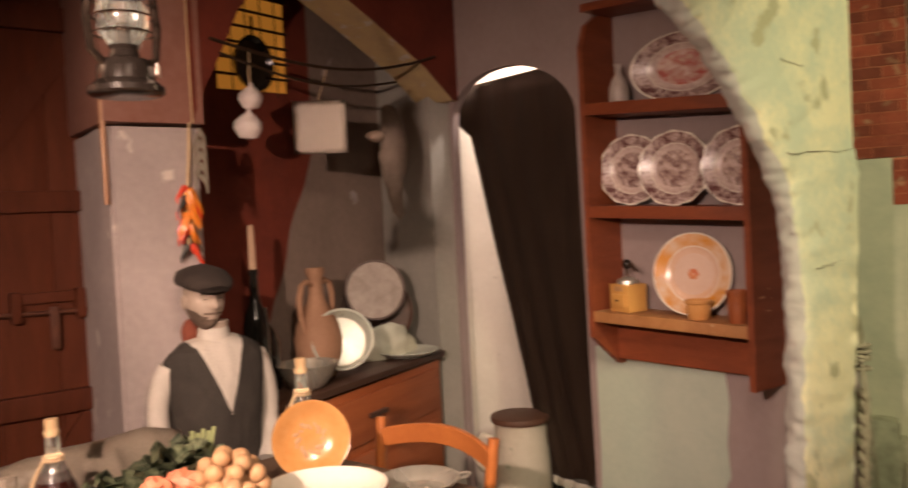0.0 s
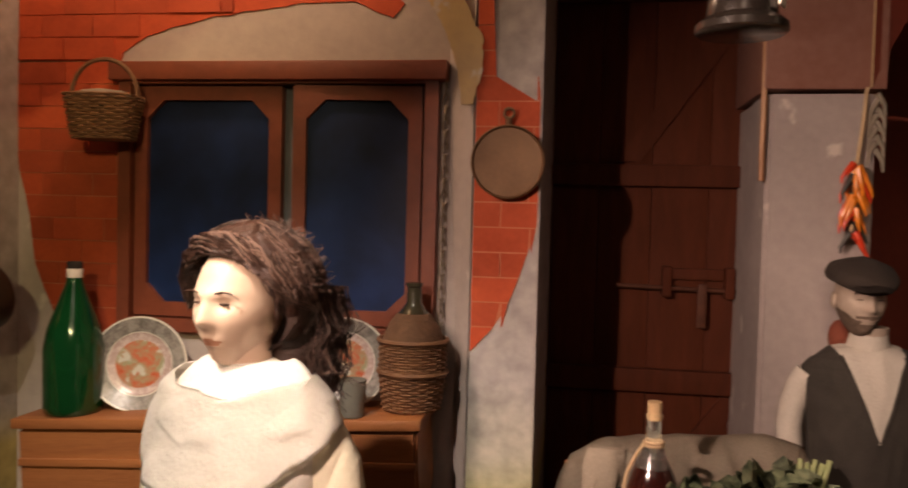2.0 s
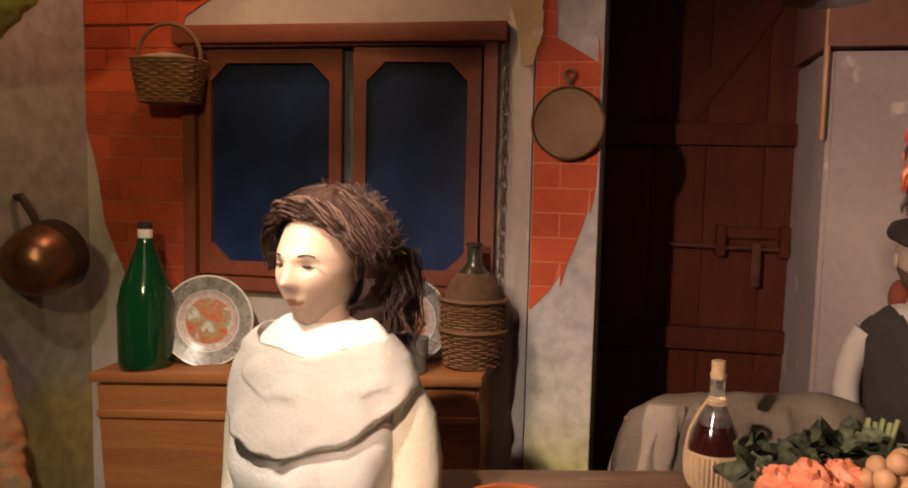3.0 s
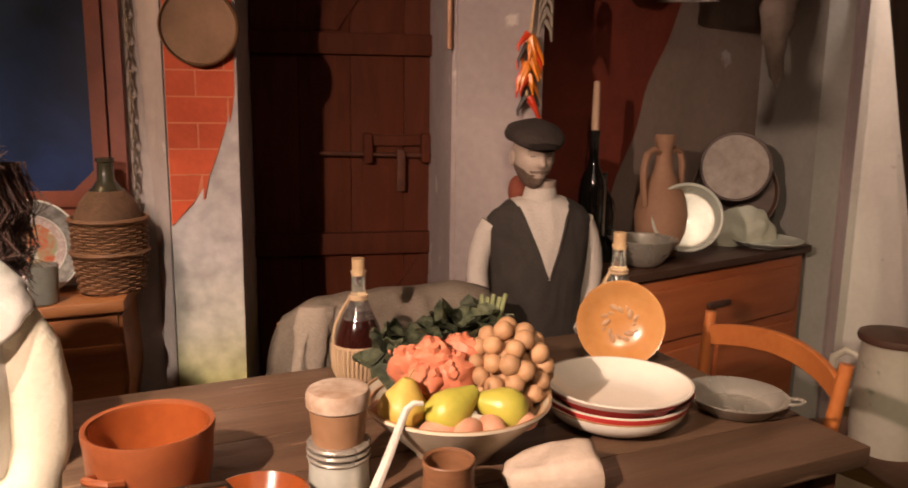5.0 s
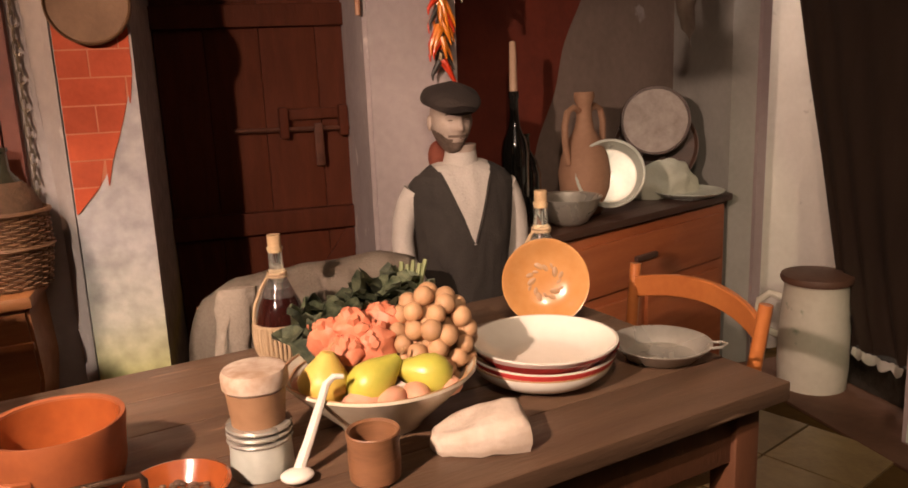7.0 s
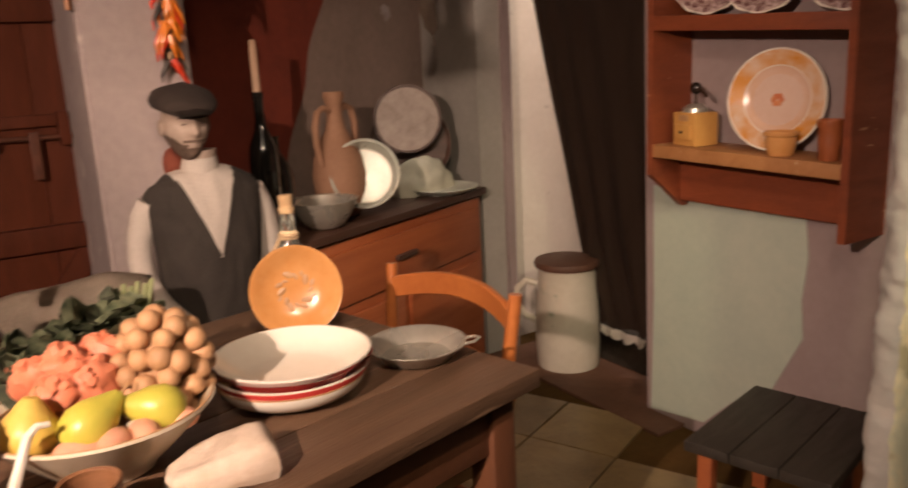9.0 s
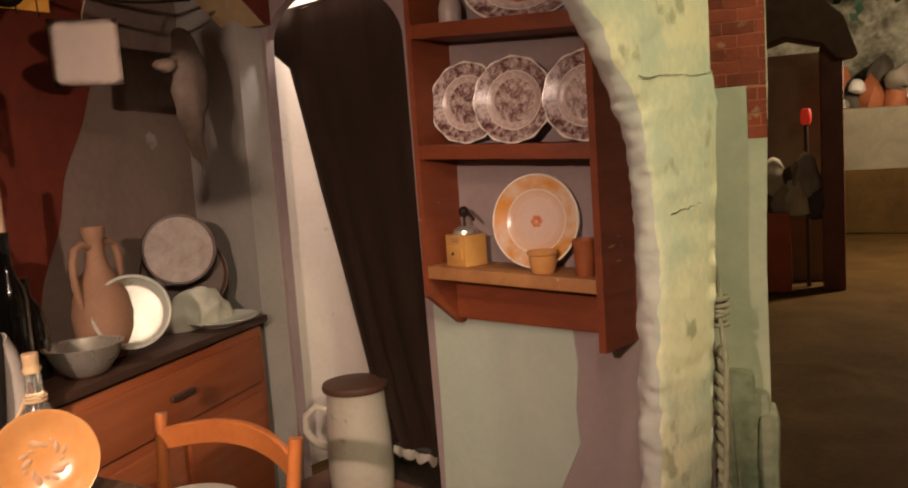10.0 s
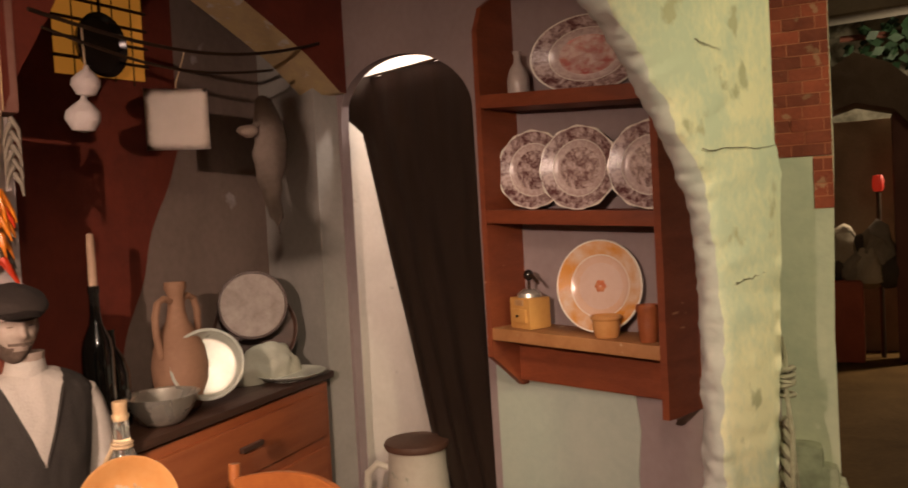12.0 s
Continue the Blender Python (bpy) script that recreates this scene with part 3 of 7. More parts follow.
for (x0, z0), (x1, z1) in zip(cont, cont[1:]):
    k = max(2, int(math.hypot(x1 - x0, z1 - z0) / 0.007))
    fine += [(x0 + (x1 - x0) * i / k, z0 + (z1 - z0) * i / k) for i in range(k)]
fine.append(cont[-1])
bm = bmesh.new()
u = (Vector((*FB, 0)) - Vector((*FA, 0))).normalized()
n = Vector((-u.y, u.x, 0))
A0 = Vector((*FA, 0))
rows = []
for i, (x, z) in enumerate(fine):
    t = Vector(fine[min(i + 1, len(fine) - 1)]) - Vector(fine[max(i - 1, 0)])
    nx, nz = t.y, -t.x
    ln = math.hypot(nx, nz)
    nx, nz = nx / ln, nz / ln
    row = []
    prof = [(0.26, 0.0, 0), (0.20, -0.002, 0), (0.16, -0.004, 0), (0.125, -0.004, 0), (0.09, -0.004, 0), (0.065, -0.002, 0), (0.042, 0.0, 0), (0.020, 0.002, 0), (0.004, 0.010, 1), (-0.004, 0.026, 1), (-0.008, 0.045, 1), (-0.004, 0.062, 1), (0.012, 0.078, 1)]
    for off, dep, k in prof:
        jag = 0.013 * noise.noise(Vector((x * 14, z * 14, dep * 25))) + 0.006 * noise.noise(Vector((x * 42, z * 42, dep * 60))) + 0.006 * noise.noise(Vector((x * 60, z * 60, dep * 45))) if off < 0.06 else 0.0
        jd = 0.006 * noise.noise(Vector((x * 20, z * 20, off * 20 + 7))) + 0.004 * noise.noise(Vector((x * 55, z * 30, off * 55 + 3)))
        xx, zz = x + nx * (off + jag), z + nz * (off + jag)
        lim = 3.445 - 0.08 * (1.5 - zz) * (zz < 1.5) + 0.006 * noise.noise(Vector((0, 3, zz * 6))) if x > 1.4 else 9
        xx = min(xx, lim - 0.001 * (len(row)))
        p = A0 + u * xx + n * (dep + jd)
        p.z = max(zz, 0) if z > 0 else 0
        row.append(bm.verts.new(p))
    rows.append((row, [k for *_, k in prof]))
for (ra, ka), (rb, kb) in zip(rows, rows[1:]):
    for i in range(len(ra) - 1):
        fc = bm.faces.new((ra[i], ra[i + 1], rb[i + 1], rb[i]))
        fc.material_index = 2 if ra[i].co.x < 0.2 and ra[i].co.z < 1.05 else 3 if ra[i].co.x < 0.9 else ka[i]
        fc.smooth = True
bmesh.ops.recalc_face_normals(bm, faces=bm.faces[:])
# the left side is the same limewash, recoloured olive to imitate yellow light
setting("wall_front_arch", bm, [plaster_arch, plaster_arch_side, mat("orange_rough_rock", (0.40, 0.13, 0.045), (0.24, 0.16, 0.075), 0.85, scale=22, fine=60, bump=0.9, contrast=0.9), mat("yellow_lit_limewash", (0.56, 0.48, 0.09), (0.26, 0.23, 0.06), 0.9, scale=6, fine=40, bump=0.9, contrast=0.8)], "rough yellow limewashed arch with a chalky broken edge")
# body of the front wall behind that skin
bm = bmesh.new()
right_pts = [(3.24, 0), (3.25, 1.33), (3.20, 1.47), (3.03, 1.74), (2.80, 1.98), (2.57, 2.13), (2.25, 2.25), (1.9, 2.33), (1.5, 2.33), (1.15, 2.25), (0.80, 2.12), (0.40, 1.95), (0.10, 1.85), (-0.10, 1.72), (-0.29, 1.58), (-0.37, 1.38), (-0.38, 1.14), (-0.31, 1.02), (-0.18, 0.86), (-0.10, 0.6), (-0.09, 0)]
prism(bm, [(3.32, 0), (3.435, 1.5), (3.435, 2.7), (-0.8, 2.7), (-0.8, 0)] + right_pts[::-1], tuple((A0 + n * 0.012).xy), tuple((A0 + n * 0.012 + u).xy), 0.06)
bmesh.ops.triangulate(bm, faces=[f for f in bm.faces if len(f.verts) > 4])
setting("wall_front", bm, plaster_arch, "limewashed front wall round the broad arch")

# outer brick pier behind the front pillar
bm = bmesh.new()
prism(bm, [(-0.055, 0), (0.13, 0), (0.125, 1.0), (0.14, 1.5), (0.135, 2.6), (-0.055, 2.6)], (3.36, 1.30), (3.42, 1.17), 0.35)
wall_outer = setting("wall_outer_pier", bm, plaster_green, "greenish plaster pier with bare red brick above")

# ---------------------------------------------------------------- window
def octagon(x0, x1, z0, z1, c):
    return [(x0 + c, z0), (x1 - c, z0), (x1, z0 + c), (x1, z1 - c), (x1 - c, z1), (x0 + c, z1), (x0, z1 - c), (x0, z0 + c)]


def ring_prism(bm, outer, inner, y, depth):
    """A frame between two outlines of the same number of points."""
    k = len(outer)
    vs = [[bm.verts.new((x, yy, z)) for x, z in o] for o, yy in ((outer, y), (inner, y), (outer, y + depth), (inner, y + depth))]
    for i in range(k):
        j = (i + 1) % k
        bm.faces.new((vs[0][i], vs[0][j], vs[1][j], vs[1][i]))
        bm.faces.new((vs[3][i], vs[3][j], vs[2][j], vs[2][i]))
        bm.faces.new((vs[1][i], vs[1][j], vs[3][j], vs[3][i]))
        bm.faces.new((vs[2][i], vs[2][j], vs[0][j], vs[0][i]))
    bmesh.ops.recalc_face_normals(bm, faces=bm.faces[:])
    return bm


window_1 = thing("window_1", "red-brown wooden window, one casement ajar, dark blue panes", "window", (0, WY, 0), kind="structure")
bm = bmesh.new()
ring_prism(bm, [(-0.325, 1.02), (0.56, 1.02), (0.56, 1.745), (-0.325, 1.745)], [(-0.29, 1.055), (0.525, 1.055), (0.525, 1.69), (-0.29, 1.69)], -0.03, 0.09)
part("window_frame", bm, frame_wood, window_1, smooth=False)
bm = bmesh.new()
box(bm, (0.118, -0.02, 1.722), (0.93, 0.06, 0.05), 0.006)
part("window_head", bm, frame_wood, window_1, "red-brown head board with flaked paint")
for nm, x0, x1, rz in (("casement", -0.285, 0.135, 0), ("casement", 0.175, 0.515, 4)):
    ob = new(nm)
    ob.parent = window_1
    ob.matrix_basis = pose(x0 if rz == 0 else x1, -0.012, 0, 0, 0, rz)
    s = 0 if rz == 0 else -(x1 - x0)
    w = x1 - x0
    bm = bmesh.new()
    o = octagon(s, s + w, 1.06, 1.685, 0.002)
    i = octagon(s + 0.035, s + w - 0.035, 1.098, 1.648, 0.05)
    ring_prism(bm, o, i, 0, 0.03)
    part("casement_frame", bm, frame_wood, ob, smooth=False)
    bm = bmesh.new()
    box(bm, (s + w / 2, 0.018, 1.373), (w - 0.04, 0.004, 0.58))
    part("pane", bm, blue_glass, ob, "dark blue night pane", smooth=False)
bm = bmesh.new()
box(bm, (0.155, 0.022, 1.373), (0.05, 0.012, 0.63), 0.002)
part("centre_post", bm, mat("grey_blue_paint", (0.15, 0.15, 0.17), (0.10, 0.10, 0.12), 0.6, scale=5), window_1, "grey-blue centre post")
# rusty chain hung down the right side of the window
chain = thing("window_chain", "thin rusty chain hanging beside the window frame", "chain", (0.578, WY - 0.02, 1.69))
for i in range(22):
    z = -0.012 - i * 0.031
    bm = bmesh.new()
    ring = arc((0, 0, z), 0.012, 0, 330, 10, (0.55, 0, 0) if i % 2 else (0, 0.55, 0), (0, 0, 1.5))
    tube(bm, ring, 0.0028, 5)
    part("link", bm, mat("worn_chain_metal", (0.36, 0.30, 0.22), (0.08, 0.05, 0.035), 0.5, 0.6, scale=30, fine=80), chain)

# ---------------------------------------------------------------- plank door
door_1 = thing("door_1", "red-brown ledged plank door with an iron sliding bolt", "door", (0.83, 3.0, 0), kind="structure")
xs = [0.0, 0.15, 0.32, 0.50, 0.66]
for x0, x1 in zip(xs, xs[1:]):
    bm = bmesh.new()
    box(bm, ((x0 + x1) / 2, 0.015, 1.15), (x1 - x0 - 0.0015, 0.03, 2.3), 0.002)
    part("plank", bm, door_wood, door_1)
for z, h in ((0.835, 0.075), (1.50, 0.07), (0.25, 0.08), (2.1, 0.08)):
    bm = bmesh.new()
    box(bm, (0.345, -0.018, z), (0.70, 0.034, h), 0.006)
    part("ledge", bm, door_wood, door_1)
for z0, z1 in ((0.30, 0.79), (1.545, 2.05)):
    bm = bmesh.new()
    prism(bm, [(0.20, z0), (0.28, z0), (0.64, z1), (0.56, z1)], (0, -0.012), (1, -0.012), 0.024)
    part("brace", bm, door_wood, door_1, smooth=False)
bolt = thing("bolt", "", "")
for k in ("category",):
    if k in bolt:
        del bolt[k]
bolt.parent = door_1
bm = bmesh.new()
tube(bm, [(0.215, -0.03, 1.142), (0.690, -0.03, 1.132)], 0.0075, 8)
rust = mat("rusty_bolt_iron", (0.13, 0.042, 0.020), (0.07, 0.024, 0.013), 0.6, 0.4, scale=18, fine=90, bump=0.2)
part("bolt_bar", bm, rust, bolt)
for x in (0.375, 0.570):
    bm = bmesh.new()
    box(bm, (x, -0.022, 1.16), (0.03, 0.045, 0.10), 0.006)
    part("staple", bm, door_wood, bolt)
bm = bmesh.new()
box(bm, (0.472, -0.012, 1.185), (0.165, 0.025, 0.035), 0.004)
part("bolt_plate", bm, door_wood, bolt)
bm = bmesh.new()
box(bm, (0.485, -0.04, 1.085), (0.028, 0.014, 0.14), 0.005)
part("bolt_handle", bm, rust, bolt)

# ---------------------------------------------------------------- chest under the window
chest = thing("chest", "orange-brown wooden chest with a rounded foot under the window", "chest", (0.085, 2.250, 0.026), ry=-3.6)
bm = bmesh.new()
prism(bm, [(-0.525, 0.12), (-0.45, 0.02), (0.41, -0.04), (0.49, 0.45), (0.525, 0.62), (0.525, 0.785), (-0.525, 0.785)], (0, -0.098), (1, -0.098), 0.198)
bmesh.ops.bevel(bm, geom=bm.edges[:], offset=0.008, segments=2, affect="EDGES")
part("body", bm, chest_wood, chest)
bm = bmesh.new()
box(bm, (0.0, 0.0, 0.80), (1.075, 0.218, 0.028), 0.008)
part("lid", bm, chest_wood, chest)
bm = bmesh.new()
box(bm, (0.0, -0.100, 0.70), (1.045, 0.012, 0.02), 0.004)
part("moulding", bm, chest_wood, chest)


def chest_top(x):
    """Height of the chest's lid, which leans a little."""
    return 0.840 + 0.0629 * (x - 0.085)

# ---------------------------------------------------------------- main table
table_leg = mat("brown_table_frame", (0.15, 0.058, 0.026), (0.09, 0.034, 0.016), 0.5, scale=4, fine=50, bump=0.15, stretch=(4, 4, 1))
table = thing("table", "dark worn walnut plank table laid with crockery and fruit", "table", (1.215, 1.595, 0), 14)
for i in range(5):
    bm = bmesh.new()
    box(bm, (0.004 * (i % 2), -0.304 + i * 0.152, 0.7425), (1.25, 0.1505, 0.035), 0.004)
    part("plank", bm, table_wood, table)
for y in (-0.33, 0.33):
    bm = bmesh.new()
    box(bm, (0, y, 0.67), (1.10, 0.025, 0.10), 0.004)
    part("apron", bm, table_leg, table, "dark brown apron board")
for x in (-0.55, 0.55):
    bm = bmesh.new()
    box(bm, (x, 0, 0.67), (0.025, 0.63, 0.10), 0.004)
    part("apron", bm, table_leg, table, "dark brown apron board")
for x in (-0.55, 0.55):
    for y in (-0.325, 0.325):
        bm = bmesh.new()
        box(bm, (x, y, 0.36), (0.06, 0.06, 0.72), 0.008)
        part("leg", bm, table_leg, table)
TT = 0.761

# ---------------------------------------------------------------- wall shelf with crockery
SF = 2.945
shelf = thing("wall_shelf_unit", "mahogany-painted open wall shelf with three boards of crockery", "shelf", (SF, 1.780, 0), 0)
bm = bmesh.new()
prism(bm, [(0, 0.80), (0, 2.25), (0.175, 2.25), (0.175, 0.80)], (0, -0.335), (1, -0.335), 0.022)
part("side_panel", bm, shelf_wood, shelf, smooth=False)
bm = bmesh.new()
prism(bm, [(0.0, 0.915), (0, 1.98), (0.03, 2.06), (0.09, 2.10), (0.175, 2.12), (0.175, 0.80), (0.14, 0.80), (0.08, 0.85)], (0, 0.315), (1, 0.315), 0.022)
part("side_panel", bm, shelf_wood, shelf, smooth=False)
for z, h, m, lean in ((0.986, 0.040, shelf_pale, 1.0), (1.362, 0.044, shelf_wood, 2.6), (1.722, 0.044, shelf_wood, 5.0), (2.09, 0.03, shelf_wood, 5.0)):
    bm = bmesh.new()
    box(bm, (0, 0, 0), (0.171, 0.640, h), 0.004, m=pose(0.0875, 0, z, lean))
    part("board", bm, m, shelf, "worn pale front board" if m == shelf_pale else "")
bm = bmesh.new()
prism(bm, [(-0.33, 0.82), (0.33, 0.82), (0.33, 0.945), (-0.33, 0.945)], (0.13, 0), (0.13, -1), 0.02)
part("apron", bm, shelf_wood, shelf, smooth=False)

# ---------------------------------------------------------------- sideboard in the niche
SR = math.degrees(math.atan2(0.49, 1.10))
side = thing("sideboard", "cherry wood sideboard with two drawers and a dark top", "sideboard", (1.932, 2.60, 0), SR)
side.matrix_world = side.matrix_world @ Matrix.Diagonal((0.94, 0.94, 1.05, 1))
bm = bmesh.new()
box(bm, (0.60, 0.16, 0.37), (1.16, 0.30, 0.66), 0.006)
part("body", bm, side_wood, side)
bm = bmesh.new()
box(bm, (0.60, 0.155, 0.722), (1.21, 0.34, 0.028), 0.008)
part("top", bm, dark_wood, side, "dark stained top board")
for x0, x1, z0, z1 in ((0.06, 1.13, 0.49, 0.665), (0.06, 0.58, 0.09, 0.45), (0.62, 1.13, 0.09, 0.45)):
    bm = bmesh.new()
    box(bm, ((x0 + x1) / 2, 0.004, (z0 + z1) / 2), (x1 - x0, 0.02, z1 - z0), 0.006)
    d = part("drawer" if z0 > 0.3 else "cupboard_door", bm, side_wood, side)
    if z0 > 0.3:
        bm = bmesh.new()
        box(bm, (0.595, -0.012, 0.585), (0.13, 0.022, 0.018), 0.004)
        part("handle", bm, dark_wood, d, "dark wooden bar handle")
for x in (0.05, 1.15):
    for y in (0.05, 0.27):
        bm = bmesh.new()
        box(bm, (x, y, 0.025), (0.06, 0.06, 0.05), 0.006)
        part("foot", bm, side_wood, side)
ST = 0.736


SIDE_M = pose(1.932, 2.60, 0, 0, 0, SR) @ Matrix.Diagonal((0.94, 0.94, 1.05, 1))


def on_side(x, y, z=0.0):
    """A place on the sideboard's top, along it and back from its front."""
    return (SIDE_M @ Vector((x, y, ST)) + Vector((0, 0, 0.94 * z)))[:]


# ---------------------------------------------------------------- curtain in the passage
curtain = thing("curtain", "plain dark brown curtain drawn aside in the arched passage", "curtain", (3.28, 0, 0))
bm = bmesh.new()
cols = 60
ztop, grid = 2.015, []
for j in range(26):
    k = j / 25
    z = ztop - k * (ztop - 0.035)
    # the drawn edge slants from the arch head down across the opening
    y_l = 3.187 - 0.2757 * (z < 1.86) * (1.86 - z)
    y_r = 2.03
    row = []
    for i in range(cols + 1):
        s = i / cols
        y = y_l + (y_r - y_l) * s
        up = max(0.0, min(1.0, (2.74 - y) / 0.06)) * 0.165
        hem = ((0.012 * math.sin(s * 34) if j == 25 else 0) + up) * max(0, k - 0.7) / 0.3
        x = (0.006 + 0.018 * k ** 3) * math.sin(s * 44 + 2.0 * math.sin(s * 7)) + 0.006 * noise.noise(Vector((y * 6, z * 2, 0)))
        wrap = max(0.0, 1 - s / 0.10) * max(0.0, min(1.0, (z - 1.80) / 0.05))
        row.append(bm.verts.new((x - 0.135 * wrap, y - 0.05 * wrap, z + hem)))
    grid.append(row)
for ra, rb in zip(grid, grid[1:]):
    for i in range(cols):
        bm.faces.new((ra[i], ra[i + 1], rb[i + 1], rb[i]))
bmesh.ops.solidify(bm, geom=bm.faces[:], thickness=0.004)
part("cloth", bm, cloth_dark, curtain, angle=80)
# white wavy strip drawn for the gap of light below the curtain
bm = bmesh.new()
g = []
for i in range(61):
    y = 2.66 - 0.25 * i / 60
    dip = 0.018 * abs(math.sin(i * math.pi / 15))
    g.append([bm.verts.new((-0.030 + 0.006 * math.sin(i * 0.3), y, 0.205 + 0.002 * math.sin(i))), bm.verts.new((-0.036 + 0.008 * math.sin(i * 0.3), y, 0.180 - dip))])
for a, b in zip(g, g[1:]):
    bm.faces.new((a[0], b[0], b[1], a[1]))
bmesh.ops.solidify(bm, geom=bm.faces[:], thickness=0.003)
part("lace_hem", bm, cloth_white, curtain, "white wavy strip in place of the light under the curtain")
bm = bmesh.new()
tube(bm, [(0, 3.22, 2.02), (0, 2.01, 2.02)], 0.006, 8)
part("rod", bm, iron, curtain)
# dark board added so the lit passage floor stays hidden under the hem
bm = bmesh.new()
box(bm, (3.36, 2.40, 0.085), (0.06, 0.72, 0.17), 0.006)
setting("trim_sill", bm, black_wood, "dark board added behind the curtain to hide the lit floor")


# ---------------------------------------------------------------- table ware
def dish_profile(r, h, foot, thick=0.006, rim=0.0):
    return [(0, 0.004), (foot * 0.9, 0.004), (foot, 0), (foot + 0.004, 0.006), (r * 0.75, h * 0.38), (r - 0.006, h * 0.85), (r + rim, h), (r + rim - thick * 0.4, h + 0.002), (r - thick - 0.004, h * 0.88), (r * 0.72, h * 0.38 + thick), (foot, thick + 0.006), (0, thick + 0.005)]


# fruit bowl
bowl = thing("fruit_bowl", "wide white glazed bowl with a brown rim line, heaped with fruit", "bowl", (1.207, 1.485, TT))
bowl.scale = (1.08, 1.08, 1.06)
bm = bmesh.new()
lathe(bm, [(0, 0.004), (0.055, 0.004), (0.062, 0), (0.066, 0.008), (0.095, 0.035), (0.128, 0.068), (0.146, 0.088), (0.145, 0.092), (0.138, 0.088), (0.118, 0.066), (0.085, 0.036), (0.05, 0.014), (0, 0.012)], 48)
part("bowl_body", bm, cream_glaze, bowl)
for r, z in ((0.1425, 0.0905), (0.131, 0.0805)):
    bm = bmesh.new()
    tube(bm, arc((0, 0, z), r, 0, 360 - 7.5, 47, (1, 0, 0), (0, 1, 0)), 0.0022, 5, closed=True)
    part("rim_line", bm, motif_glaze, bowl, "thin brown painted rim line")


def pear(loc, rz, tilt, r, m, label):
    ob = thing("pear", label, "pear", loc, rz, "fruit in the bowl", ry=tilt)
    bm = bmesh.new()
    lathe(bm, [(0, -r), (r * 0.5, -r * 0.92), (r * 0.88, -r * 0.5), (r, 0), (r * 0.86, r * 0.55), (r * 0.6, r * 1.0), (r * 0.40, r * 1.4), (r * 0.25, r * 1.65), (0, r * 1.72)], 20, wob=0.015)
    part("flesh", bm, m, ob)
    bm = bmesh.new()
    tube(bm, [(0, 0, r * 1.66), (r * 0.06, 0, r * 1.95), (r * 0.2, 0, r * 2.15)], r * 0.05, 6)
    part("stalk", bm, motif_glaze, ob, "brown stalk")
    return ob


pear((1.112, 1.432, TT + 0.098), 20, 12, 0.041, apple_skin, "round yellow quince at the rim of the bowl").scale = (1, 1, 0.74)
pear((1.178, 1.408, TT + 0.098), 200, -62, 0.036, pear_skin, "yellow-green pear lying in the bowl")
pear((1.275, 1.415, TT + 0.096), 165, 75, 0.034, pear_skin, "yellow-green pear on its side in the bowl")
for i, (x, y, z, r) in enumerate(((1.165, 1.388, 0.078, 0.026), (1.205, 1.378, 0.080, 0.024), (1.245, 1.385, 0.078, 0.024), (1.29, 1.405, 0.080, 0.024), (1.095, 1.47, 0.088, 0.024))):
    ob = thing("peach", "pale pinkish peach slice among the fruit", "peach", (x, y, TT + z), i * 50, "peaches in the bowl")
    bm = bmesh.new()
    ball(bm, (0, 0, 0), r, 14, (1.35, 0.85, 0.75))
    roughen(bm, 0.002, 40, i)
    part("flesh", bm, flesh_fruit, ob)
rnd = random.Random(5)
for i, (x, y, z) in enumerate(((1.135, 1.535, 0.135), (1.175, 1.51, 0.150), (1.205, 1.49, 0.128), (1.155, 1.49, 0.120), (1.19, 1.545, 0.135), (1.225, 1.53, 0.150))):
    ob = thing("pomegranate", "split salmon-pink pomegranate with ruffled peel", "pomegranate", (x, y, TT + z), i * 65, "split pomegranates")
    bm = bmesh.new()
    t = bmesh.new()
    bmesh.ops.create_icosphere(t, subdivisions=3, radius=0.032)
    for v in t.verts:
        k = noise.noise(v.co * 55 + Vector((i * 3, 0, 0)))
        v.co *= 1 + 0.36 * k + 0.18 * abs(noise.noise(v.co * 120))
    add(bm, t)
    part("peel", bm, pink_fruit, ob)
    for k in range(9):
        a, e = rnd.random() * 6.28, 0.2 + rnd.random() * 1.1
        d = Vector((math.cos(a) * math.cos(e), math.sin(a) * math.cos(e), math.sin(e)))
        bm = bmesh.new()
        t = bmesh.new()
        bmesh.ops.create_cone(t, segments=6, radius1=0.013, radius2=0.006, depth=0.014, cap_ends=True)
        add(bm, t, Matrix.Translation(d * 0.031) @ d.to_track_quat("Z", "Y").to_matrix().to_4x4())
        roughen(bm, 0.006, 70, k + i)
        part("petal", bm, pink_fruit, ob)
grapes = thing("grape_bunch", "large bunch of matt tan grapes spilling over the bowl", "grapes", (1.302, 1.508, TT + 0.10))
gm = bmesh.new()
ball(gm, (0, 0, 0), 0.0168, 12)
gme = bpy.data.meshes.new("grape")
for fc in gm.faces:
    fc.smooth = True
gm.to_mesh(gme)
gm.free()
gme.materials.append(grape_skin)
made = []
tries = 0
